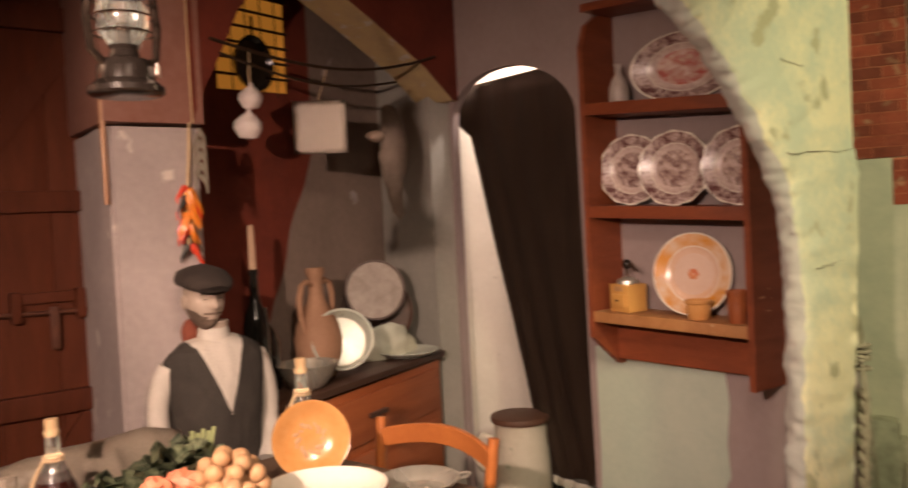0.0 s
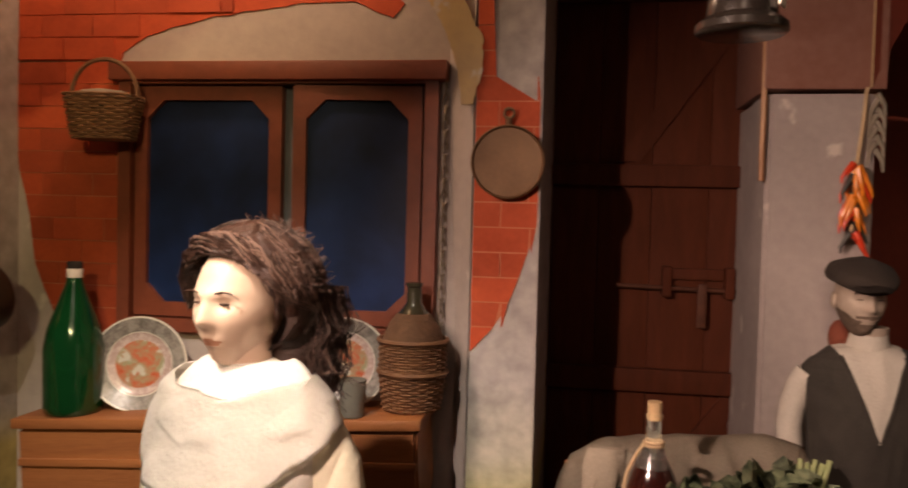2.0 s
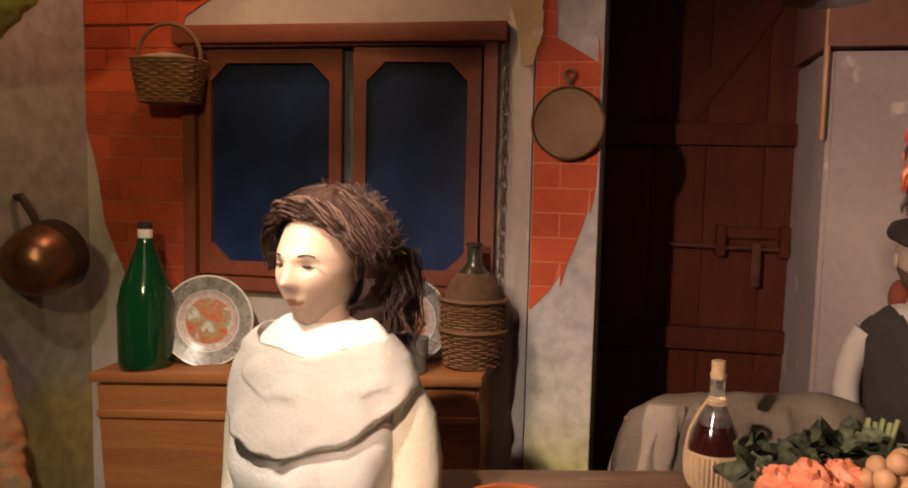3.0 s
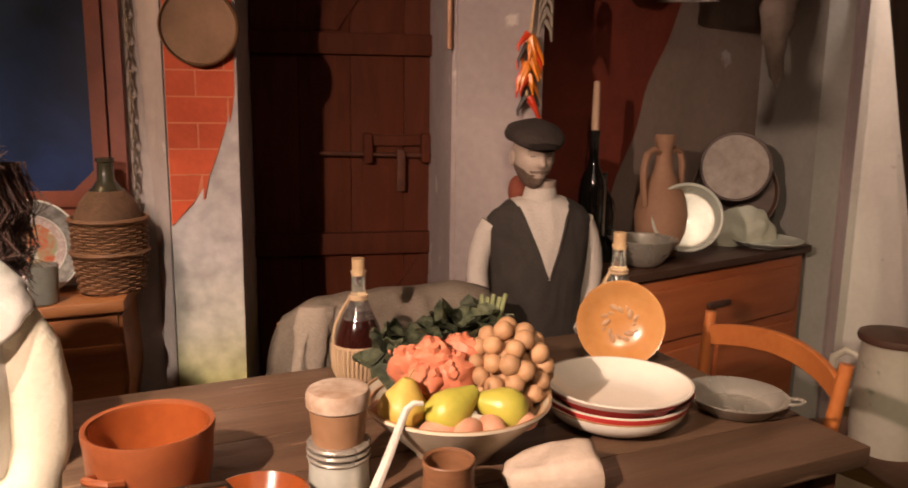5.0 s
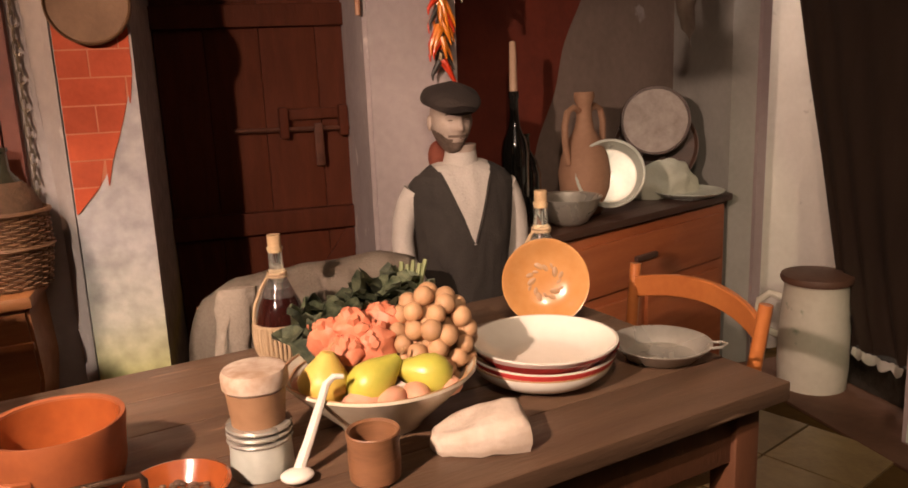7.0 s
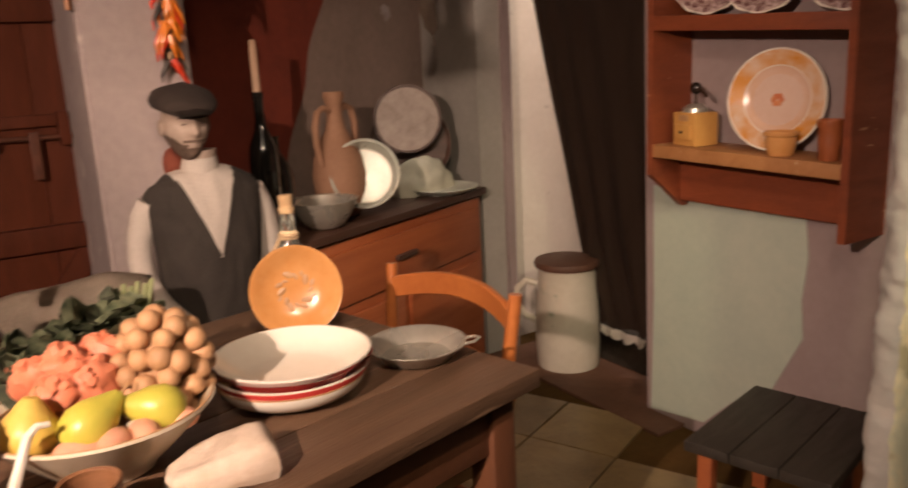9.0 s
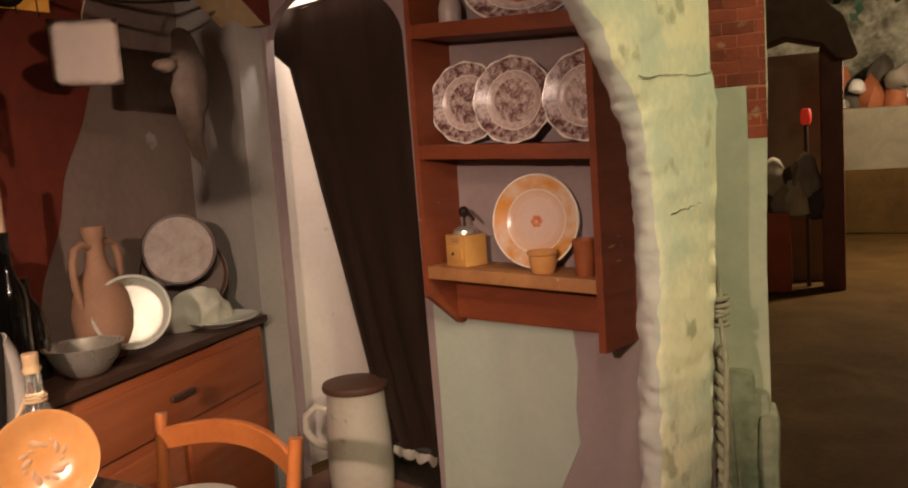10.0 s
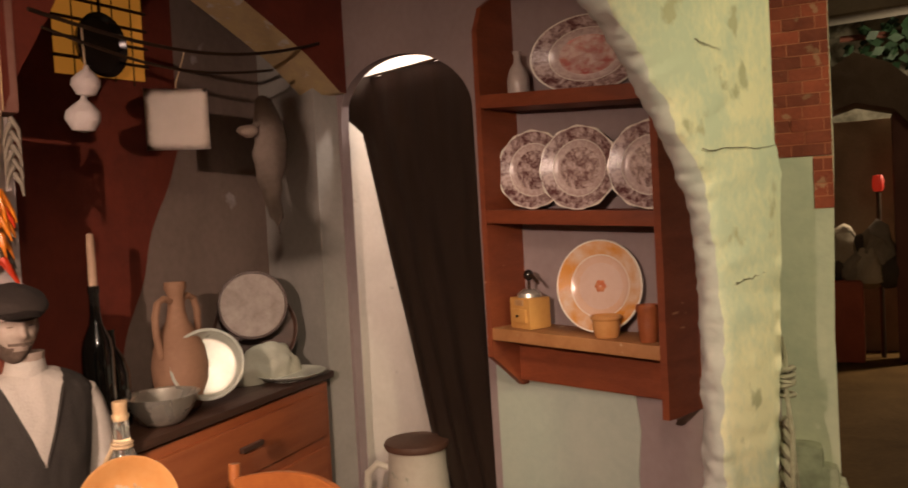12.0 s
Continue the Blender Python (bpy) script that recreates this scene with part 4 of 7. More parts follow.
while len(made) < 64 and tries < 6000:
    tries += 1
    d = Vector((rnd.gauss(0, 1), rnd.gauss(0, 1), rnd.gauss(0, 1))).normalized()
    p = Vector((d.x * 0.062, d.y * 0.066, d.z * 0.078 + 0.02))
    if p.z < -0.035 - 0.02 * (p.x > 0.02):
        continue
    if all((p - q).length > 0.0255 for q in made):
        made.append(p)
        g = new("grape", gme)
        g.parent, g.location = grapes, p
        s = 0.92 + rnd.random() * 0.2
        g.scale = (s, s, s)
bm = bmesh.new()
ball(bm, (0, 0, 0.02), 0.055, 14, (0.95, 1, 1.15))
part("bunch_core", bm, grape_skin, grapes)
greens = thing("leafy_greens", "bundle of grey-green leafy vegetables behind the fruit", "greens", (1.185, 1.60, TT + 0.0))
for i in range(46):
    a = rnd.random() * math.pi * 2
    rr = rnd.random() ** 0.6
    c = Vector((0.115 * rr * math.cos(a) + 0.01, 0.06 * rr * math.sin(a), 0.145 + 0.05 * (1 - rr) * rnd.random() + 0.02 * math.cos(a)))
    bm = bmesh.new()
    L, W = 0.05 + rnd.random() * 0.03, 0.022 + rnd.random() * 0.016
    g = []
    for j in range(6):
        t = j / 5
        w = W * math.sin(math.pi * (0.12 + 0.85 * t))
        g.append([bm.verts.new((L * (t - 0.3), s * w, 0.012 * math.sin(t * 5 + i) + 0.008 * abs(s) + 0.005 * math.sin(s * 6 + t * 9))) for s in (-1, -0.4, 0, 0.4, 1)])
    for ra, rb in zip(g, g[1:]):
        for k in range(4):
            bm.faces.new((ra[k], ra[k + 1], rb[k + 1], rb[k]))
    bmesh.ops.solidify(bm, geom=bm.faces[:], thickness=0.0015)
    bmesh.ops.transform(bm, matrix=Matrix.Translation(c) @ Euler((rnd.uniform(-0.7, 0.7), rnd.uniform(-0.9, 0.3), a)).to_matrix().to_4x4(), verts=bm.verts[:])
    part("leaf", bm, leaf_green, greens)
bm = bmesh.new()
ball(bm, (0, 0.0, 0.085), 0.08, 16, (1.35, 0.7, 1.05))
roughen(bm, 0.02, 22)
part("leaf_mass", bm, leaf_green, greens)
for i in range(5):
    bm = bmesh.new()
    tube(bm, [(0.075 + 0.008 * i, 0.0, 0.13), (0.095 + 0.008 * i, 0.02, 0.175 + 0.004 * (i % 3)), (0.10 + 0.011 * i, 0.035, 0.225 - 0.006 * (i % 2))], 0.006, 6, r2=0.004)
    part("stem", bm, mat("pale_green_stem", (0.22, 0.24, 0.10), (0.15, 0.18, 0.07), 0.6), greens, "pale green stalk")

# stacked plates with a red band
for k, (z, band) in enumerate(((0.0, False), (0.012, True), (0.034, False))):
    ob = thing("soup_plate", "white glazed soup plate with a crimson band" if band else "white glazed soup plate in a stack", "plate", (1.518 + 0.002 * k, 1.557, TT + z), k * 20, "stack of plates")
    bm = bmesh.new()
    r = 0.128 + 0.003 * k
    lathe(bm, [(0, 0.004), (0.076, 0.003), (0.080, 0), (0.086, 0.004), (0.108, 0.014), (0.122, 0.026), (r, 0.040), (r, 0.043), (r - 0.005, 0.043), (0.112, 0.026), (0.090, 0.013), (0.07, 0.009), (0, 0.008)], 56)
    part("plate_body", bm, white_glaze, ob)
    bm = bmesh.new()
    lathe(bm, [(0.0975, 0.0082), (0.1125, 0.0142), (0.1232, 0.0244), (0.1318, 0.0395), (0.1318, 0.0415)] if band else [(0.1145, 0.0155), (0.1245, 0.0254), (r + 0.0012, 0.0345)] if k == 2 else [(r - 0.0015, 0.0432), (r + 0.0008, 0.0432), (r + 0.0008, 0.0412)], 56)
    part("band", bm, red_glaze if band or k == 2 else motif_glaze, ob, "crimson painted band" if band or k == 2 else "brown rim line")

# tin pan
pan = thing("tin_pan", "shallow dull tin pan with a small looped handle", "pan", (1.768, 1.568, TT), -35)
bm = bmesh.new()
lathe(bm, [(0, 0), (0.06, 0), (0.068, 0.003), (0.089, 0.026), (0.096, 0.030), (0.096, 0.032), (0.087, 0.029), (0.066, 0.006), (0, 0.005)], 40)
part("pan_body", bm, tin, pan)
bm = bmesh.new()
tube(bm, [(0.092, -0.018, 0.030), (0.112, -0.014, 0.033), (0.120, 0, 0.035), (0.112, 0.014, 0.033), (0.092, 0.018, 0.030)], 0.003, 6)
part("handle", bm, tin, pan)

# bread
bread = thing("bread_half", "half of a floury round loaf lying on the table", "bread", (1.335, 1.352, TT), -8)
bm = bmesh.new()
outl = [(0.068, -0.048), (0.072, 0.030), (0.05, 0.048), (0.0, 0.052), (-0.045, 0.042), (-0.075, 0.015), (-0.082, -0.012), (-0.07, -0.036), (-0.03, -0.050), (0.03, -0.053)]
lay = []
for z, k in ((0.0, 0.94), (0.012, 1.0), (0.030, 0.99), (0.042, 0.93), (0.050, 0.80), (0.054, 0.4)):
    lay.append([bm.verts.new((x * k, y * k, z * (0.62 + 0.44 * (x + 0.082) / 0.154) + 0.003 * noise.noise(Vector((x * 30, y * 30, z * 10))))) for x, y in outl])
for la, lb in zip(lay, lay[1:]):
    for i in range(len(outl)):
        j = (i + 1) % len(outl)
        bm.faces.new((la[i], la[j], lb[j], lb[i]))
bm.faces.new(lay[0][::-1])
bm.faces.new(lay[-1])
bmesh.ops.subdivide_edges(bm, edges=bm.edges[:], cuts=2, use_grid_fill=True, smooth=0.6)
roughen(bm, 0.003, 45)
part("loaf", bm, bread_crust, bread, angle=60)

# wooden cup
cup = thing("wooden_cup", "small turned brown wooden cup", "cup", (1.160, 1.302, TT))
bm = bmesh.new()
lathe(bm, [(0, 0), (0.032, 0), (0.036, 0.004), (0.0375, 0.03), (0.0365, 0.055), (0.0385, 0.072), (0.037, 0.074), (0.033, 0.071), (0.031, 0.01), (0, 0.008)], 32)
part("cup_body", bm, mat("turned_brown_wood", (0.26, 0.12, 0.055), (0.16, 0.07, 0.03), 0.5, scale=8, fine=60, bump=0.1, stretch=(1, 1, 5)), cup)

# grinder
mill = thing("pepper_mill", "worn wooden mill with metal bands on the table", "mill", (1.010, 1.385, TT))
mwood = mat("worn_pale_mill_wood", (0.34, 0.19, 0.10), (0.22, 0.115, 0.055), 0.55, scale=7, fine=60, bump=0.12, wear=((0.55, 0.45, 0.34), 12, 0.6))
bm = bmesh.new()
lathe(bm, [(0, 0), (0.044, 0), (0.046, 0.005), (0.044, 0.04), (0.045, 0.05), (0, 0.05)], 32)
part("base", bm, enamel, mill, "grey metal base drum")
for z in (0.050, 0.060, 0.070):
    bm = bmesh.new()
    lathe(bm, [(0.030, z), (0.046, z + 0.001), (0.0475, z + 0.004), (0.046, z + 0.007), (0.030, z + 0.008)], 32)
    part("band", bm, tin, mill, "dull metal band")
bm = bmesh.new()
lathe(bm, [(0, 0.078), (0.038, 0.078), (0.040, 0.10), (0.042, 0.12), (0.043, 0.128), (0, 0.128)], 32)
part("body", bm, mwood, mill)
bm = bmesh.new()
lathe(bm, [(0, 0.128), (0.042, 0.128), (0.047, 0.133), (0.0475, 0.150), (0.044, 0.157), (0.03, 0.159), (0, 0.158)], 32)
part("lid", bm, mat("chalky_white_lid", (0.62, 0.52, 0.42), (0.34, 0.22, 0.14), 0.7, scale=14, contrast=0.8), mill, "chalky worn lid")

# white spoon leaning on the bowl
spoon = thing("white_ladle", "white enamel ladle leaning on the bowl's rim", "ladle", (0, 0, 0))
bm = bmesh.new()
tube(bm, [(1.058, 1.335, TT + 0.014), (1.076, 1.348, TT + 0.05), (1.094, 1.360, TT + 0.090), (1.108, 1.370, TT + 0.122), (1.120, 1.374, TT + 0.131), (1.134, 1.375, TT + 0.129)], 0.0085, 8, r2=0.004)
for v in bm.verts:
    v.co.y = 1.37 + (v.co.y - 1.37) * 0.9
part("handle", bm, white_glaze, spoon)
bm = bmesh.new()
ball(bm, (1.054, 1.329, TT + 0.010), 0.022, 14, (1.1, 0.9, 0.42))
part("scoop", bm, white_glaze, spoon)

# terracotta pot and dish
pot = thing("terracotta_pot", "wide glazed terracotta cooking pot with two handles", "pot", (0.742, 1.405, TT), 60)
pot.scale = (0.88, 0.88, 0.92)
bm = bmesh.new()
lathe(bm, [(0, 0), (0.078, 0), (0.086, 0.006), (0.098, 0.05), (0.101, 0.095), (0.104, 0.118), (0.103, 0.124), (0.096, 0.122), (0.094, 0.10), (0.092, 0.05), (0.078, 0.012), (0, 0.010)], 48)
part("pot_body", bm, [terracotta], pot)
bm = bmesh.new()
lathe(bm, [(0.0945, 0.119), (0.0925, 0.10), (0.0905, 0.05), (0.077, 0.0135), (0, 0.0115)], 48)
part("glaze", bm, terra_glaze, pot, "shiny orange-brown glaze inside")
for s in (-1, 1):
    bm = bmesh.new()
    tube(bm, [(s * 0.098, -0.028, 0.070), (s * 0.122, -0.02, 0.078), (s * 0.128, 0, 0.080), (s * 0.122, 0.02, 0.078), (s * 0.098, 0.028, 0.070)], 0.007, 8)
    part("handle", bm, terracotta, pot)
wire = thing("wire_handle", "bent dark iron wire stand before the pot", "stand", (0.80, 1.282, TT))
bm = bmesh.new()
tube(bm, [(-0.035, 0, 0.003), (-0.035, 0, 0.06), (-0.03, 0, 0.066), (0.055, 0.01, 0.068), (0.06, 0.01, 0.06), (0.06, 0.01, 0.003)], 0.0045, 8)
part("wire", bm, iron, wire)
dish = thing("terracotta_dish", "small glazed terracotta dish with dark dried spice", "dish", (0.895, 1.318, TT))
bm = bmesh.new()
lathe(bm, [(0, 0), (0.05, 0), (0.056, 0.004), (0.068, 0.026), (0.072, 0.034), (0.068, 0.035), (0.06, 0.022), (0.05, 0.008), (0, 0.007)], 40)
part("dish_body", bm, terra_glaze, dish)
bm = bmesh.new()
for i in range(70):
    a, r = rnd.random() * 6.28, 0.045 * math.sqrt(rnd.random())
    ball(bm, (r * math.cos(a), r * math.sin(a), 0.011 + 0.006 * rnd.random()), 0.0035 + 0.002 * rnd.random(), 6, (1.4, 1, 0.7))
tagged(part("spice", bm, mat("dried_spice", (0.20, 0.10, 0.05), (0.05, 0.03, 0.02), 0.8, scale=40), dish, "dark dried spice"), kind="stuff")


def flask(loc, s, wine_part, straw_part, label):
    """A round-bellied flask with cork, neck tie and straw jacket."""
    ob = thing("wine_flask", label, "flask", loc, 0, "wine flasks")
    prof = [(0, 0.004), (0.040, 0.004), (0.049, 0.02), (0.052, 0.05), (0.050, 0.085), (0.042, 0.115), (0.028, 0.145), (0.0175, 0.17), (0.0145, 0.20), (0.0145, 0.225), (0.0165, 0.228), (0.0165, 0.234), (0.0135, 0.235)]
    bm = bmesh.new()
    lathe(bm, [(r * s, z * s) for r, z in prof], 32)
    g = part("glass", bm, glass_clear, ob)
    g.visible_shadow = False
    if wine_part:
        bm = bmesh.new()
        lathe(bm, [(r * s * 1.012, z * s) for r, z in prof[:6]] + [(0.0350 * s, 0.130 * s), (0, 0.130 * s)], 32)
        part("wine", bm, wine, ob, "dark red wine")
    if straw_part:
        for i in range(40):
            a = 2 * math.pi * i / 40
            bm = bmesh.new()
            pts = [(r * s * 1.04, z * s) for r, z in ((0.030, 0.0), (0.046, 0.004), (0.0525, 0.02), (0.0545, 0.05), (0.0535, 0.074))]
            tube(bm, [(r * math.cos(a), r * math.sin(a), z) for r, z in pts], 0.0042 * s, 5)
            part("straw", bm, straw, ob)
        bm = bmesh.new()
        tube(bm, arc((0, 0, 0.074 * s), 0.0555 * s, 0, 350, 35, (1, 0, 0), (0, 1, 0)), 0.0035 * s, 6, closed=True)
        part("straw_rim", bm, straw, ob)
    bm = bmesh.new()
    lathe(bm, [(0, 0.222 * s), (0.0125 * s, 0.222 * s), (0.014 * s, 0.256 * s), (0.0135 * s, 0.258 * s), (0, 0.258 * s)], 20)
    part("cork", bm, cork, ob, "pale cork")
    bm = bmesh.new()
    for z in (0.172, 0.178):
        tube(bm, arc((0, 0, z * s), 0.0185 * s, 0, 345, 23, (1, 0, 0), (0, 1, 0)), 0.003 * s, 6, closed=True)
    part("tie", bm, straw, ob, "pale straw cord")
    bm = bmesh.new()
    tube(bm, [(-0.017 * s, 0, 0.175 * s), (-0.034 * s, -0.004, 0.150 * s), (-0.050 * s, -0.006, 0.115 * s), (-0.0545 * s, -0.006, 0.09 * s), (-0.054 * s, -0.004, 0.07 * s)], 0.0038 * s, 6)
    part("strap", bm, straw, ob, "pale straw carrying loop")
    return ob


flask((1.080, 1.868, TT), 0.97, True, True, "round wine flask in a pale straw jacket, corked, half full")
flask((1.680, 1.945, TT), 1.08, False, False, "clear corked flask tied with pale cord")

# leaning orange bowl
ob = thing("orange_bowl", "orange glazed shallow bowl with faded motif, propped upright", "bowl", (1.646, 1.842, TT + 0.089))
ob.matrix_world = Matrix.Translation((1.646, 1.842, TT + 0.0945)) @ (Vector((0.98, 0.2, 1.32)) - Vector((1.628, 1.815, 0.90))).to_track_quat("Z", "Y").to_matrix().to_4x4()
bm = bmesh.new()
lathe(bm, [(0, -0.030), (0.045, -0.030), (0.05, -0.033), (0.054, -0.028), (0.080, -0.010), (0.095, 0.004), (0.0945, 0.008), (0.088, 0.006), (0.072, -0.010), (0.045, -0.022), (0, -0.024)], 48)
part("bowl_body", bm, orange_glaze, ob)
for i in range(16):
    a = i * math.pi / 8
    r = 0.030 + 0.007 * (i % 2)
    bm = bmesh.new()
    ball(bm, (r * math.cos(a), r * math.sin(a), -0.0225), 0.0055 + 0.002 * (i % 3), 8, (1.3, 0.7, 0.2), rot=Matrix.Rotation(a + 0.7, 4, "Z"))
    part("motif_leaf", bm, motif_glaze, ob, "faded brown painted leaf")


# ---------------------------------------------------------------- chairs
def chair(loc, rz, label):
    """Ladder-back chair; it faces -y in its own frame."""
    ob = thing("dining_chair", label, "chair", loc, rz, "chairs round the table")
    for x in (-0.20, 0.20):
        bm = bmesh.new()
        tube(bm, [(x, 0.19, 0), (x, 0.19, 0.42), (x * 1.03, 0.205, 0.65), (x * 1.08, 0.225, 0.81)], 0.017, 10, r2=0.015)
        part("back_post", bm, chair_wood, ob)
        bm = bmesh.new()
        tube(bm, [(x, -0.18, 0), (x, -0.18, 0.44)], 0.017, 10)
        part("leg", bm, chair_wood, ob)
    for z, h in ((0.752, 0.055), (0.58, 0.045)):
        bm = bmesh.new()
        g = []
        for i in range(13):
            t = i / 12 * 2 - 1
            x, y = t * 0.205, 0.218 + 0.045 * (1 - t * t)
            zt = z + 0.028 * (1 - t * t)
            g.append([bm.verts.new((x, y - 0.009, zt - h / 2)), bm.verts.new((x, y + 0.009, zt - h / 2)), bm.verts.new((x, y + 0.009, zt + h / 2)), bm.verts.new((x, y - 0.009, zt + h / 2))])
        for a, b in zip(g, g[1:]):
            for k in range(4):
                bm.faces.new((a[k], b[k], b[(k + 1) % 4], a[(k + 1) % 4]))
        bm.faces.new(g[0][::-1])
        bm.faces.new(g[-1])
        bmesh.ops.recalc_face_normals(bm, faces=bm.faces[:])
        bmesh.ops.bevel(bm, geom=[e for e in bm.edges], offset=0.003, segments=1, affect="EDGES")
        part("back_rail", bm, chair_wood, ob)
    bm = bmesh.new()
    box(bm, (0, 0.005, 0.445), (0.42, 0.40, 0.03), 0.012)
    part("seat", bm, straw, ob, "woven straw seat")
    for z in (0.15, 0.30):
        for a, b in (((-0.2, -0.18), (0.2, -0.18)), ((-0.2, 0.19), (0.2, 0.19)), ((-0.2, -0.18), (-0.2, 0.19)), ((0.2, -0.18), (0.2, 0.19))):
            bm = bmesh.new()
            tube(bm, [(*a, z), (*b, z)], 0.009, 8)
            part("stretcher", bm, chair_wood, ob)
    return ob


chair((1.800, 1.815, 0), -81, "orange varnished ladder-back chair at the table's end")
chair((1.14, 1.895, 0), 0, "orange varnished ladder-back chair under a draped cloth")

# cloth over the second chair's back
drape = thing("draped_jacket", "grey-brown cloth jacket draped over a chair back", "jacket", (1.165, 2.118, 0))
bm = bmesh.new()
g = []
for j in range(19):
    t = j / 18
    row = []
    for i in range(27):
        s = i / 26 * 2 - 1
        top = 0.905 - 0.03 * (abs(s) > 0.72) * (abs(s) - 0.72) * 4 + 0.024 * s
        k = (t - 0.42)
        fall = 0.34 if k < 0 else 0.30
        z = top - (abs(k) ** 1.6) * fall * 2.6 - 0.02
        y = 0.055 * math.tanh(k * 9) + (0.030 * math.sin(s * 13 + t * 4) + 0.022 * math.sin(s * 31 + t * 3)) * abs(k) * 1.8
        x = s * (0.25 + 0.05 * abs(k)) + 0.012 * math.sin(t * 9 + s * 3) - 0.02 * (s < -0.5) * abs(k)
        row.append(bm.verts.new((x, y, z + 0.006 * noise.noise(Vector((s * 4, t * 6, 1))))))
    g.append(row)
for a, b in zip(g, g[1:]):
    for i in range(26):
        bm.faces.new((a[i], a[i + 1], b[i + 1], b[i]))
bmesh.ops.solidify(bm, geom=bm.faces[:], thickness=0.008)
drape_m = mat("worn_drape_cloth", (0.36, 0.30, 0.235), (0.24, 0.19, 0.145), 0.95, scale=10, fine=160, bump=0.35, wear=((0.42, 0.36, 0.29), 9, 0.64))
part("body", bm, drape_m, drape, angle=80)
# one sleeve hangs down in front, flattened and creased
bm = bmesh.new()
g = []
for j in range(16):
    t = j / 15
    row = []
    for i in range(20):
        a = 2 * math.pi * i / 20
        rx, ry = 0.040 - 0.010 * t, 0.012 + 0.004 * math.sin(t * 9)
        q = 1 + 0.35 * noise.noise(Vector((math.cos(a) * 2, t * 7, math.sin(a) * 2)))
        row.append(bm.verts.new((-0.165 - 0.05 * t + rx * q * math.cos(a), -0.048 - 0.035 * t + ry * q * math.sin(a), 0.858 - 0.30 * t)))
    g.append(row)
for a, b in zip(g, g[1:]):
    for i in range(20):
        bm.faces.new((a[i], a[(i + 1) % 20], b[(i + 1) % 20], b[i]))
bm.faces.new(g[-1])
bm.faces.new(g[0][::-1])
part("sleeve", bm, drape_m, drape, angle=80)


# ---------------------------------------------------------------- things on the sideboard
amph = thing("clay_jug", "pale brown clay jug with two loop handles", "jug", on_side(0.47, 0.19), 25)
amph.scale = (1.06, 1.06, 0.93)
bm = bmesh.new()
lathe(bm, [(0, 0), (0.055, 0), (0.062, 0.01), (0.086, 0.10), (0.090, 0.16), (0.080, 0.225), (0.056, 0.285), (0.034, 0.33), (0.027, 0.37), (0.026, 0.42), (0.036, 0.45), (0.034, 0.47), (0.024, 0.468), (0.02, 0.42), (0, 0.40)], 36)
part("jug_body", bm, clay, amph)
for s in (-1, 1):
    bm = bmesh.new()
    tube(bm, [(s * 0.026, 0, 0.40), (s * 0.055, 0, 0.415), (s * 0.085, 0, 0.40), (s * 0.100, 0, 0.35), (s * 0.098, 0, 0.28), (s * 0.084, 0, 0.20)], 0.012, 8)
    part("handle", bm, clay, amph)


def facing(loc, target, roll=0):
    return Matrix.Translation(loc) @ (Vector(target) - Vector(loc)).to_track_quat("Z", "Y").to_matrix().to_4x4()


drum = thing("round_sieve", "round pale sieve with a dark wooden hoop leaning on the wall", "sieve")
drum.matrix_world = facing(on_side(0.985, 0.235, 0.318), (1.2, 0.2, 1.5)) @ Matrix.Scale(0.95, 4)
bm = bmesh.new()
lathe(bm, [(0, 0), (0.134, 0), (0.134, 0.004), (0, 0.004)], 48)
part("sieve_skin", bm, mat("mottled_pale_hide", (0.42, 0.36, 0.32), (0.27, 0.22, 0.19), 0.8, scale=18, fine=70, bump=0.1), drum)
bm = bmesh.new()
lathe(bm, [(0.133, -0.05), (0.145, -0.05), (0.147, 0.0), (0.143, 0.012), (0.135, 0.012), (0.133, 0.004)], 48)
part("hoop", bm, dark_wood, drum, "dark bent-wood hoop")
tray = thing("round_tray", "dark round tray leaning behind the sieve", "tray")
tray.matrix_world = facing(on_side(1.06, 0.285, 0.20), (1.2, 0.2, 1.3)) @ Matrix.Scale(0.94, 4)
bm = bmesh.new()
lathe(bm, [(0, 0), (0.165, 0), (0.178, 0.012), (0.182, 0.012), (0.172, -0.006), (0, -0.006)], 48)
part("tray_body", bm, dark_wood, tray)
rag = thing("folded_cloth", "crumpled pale greenish cloth on the sideboard", "cloth", on_side(0.98, 0.17), 10)
rag.scale = (0.82, 0.82, 0.82)
bm = bmesh.new()
t = bmesh.new()
bmesh.ops.create_icosphere(t, subdivisions=4, radius=1)
for v in t.verts:
    v.co = Vector((v.co.x * 0.20, v.co.y * 0.075, max(v.co.z, -0.2) * 0.15 + 0.024))
    v.co += v.co.normalized() * 0.03 * noise.noise(v.co * 16)
    v.co.z = max(v.co.z, 0)
add(bm, t)
part("cloth", bm, mat("pale_green_cloth", (0.56, 0.55, 0.44), (0.44, 0.44, 0.34), 0.9, scale=8, fine=120, bump=0.25), rag, angle=80)
dsh = thing("oval_dish", "shallow grey-green enamel dish with a pale rim", "dish", on_side(1.00, 0.075), 0)
dsh.scale = (0.94, 0.94, 0.94)
bm = bmesh.new()
lathe(bm, dish_profile(0.15, 0.03, 0.08), 40)
part("dish_body", bm, enamel, dsh)
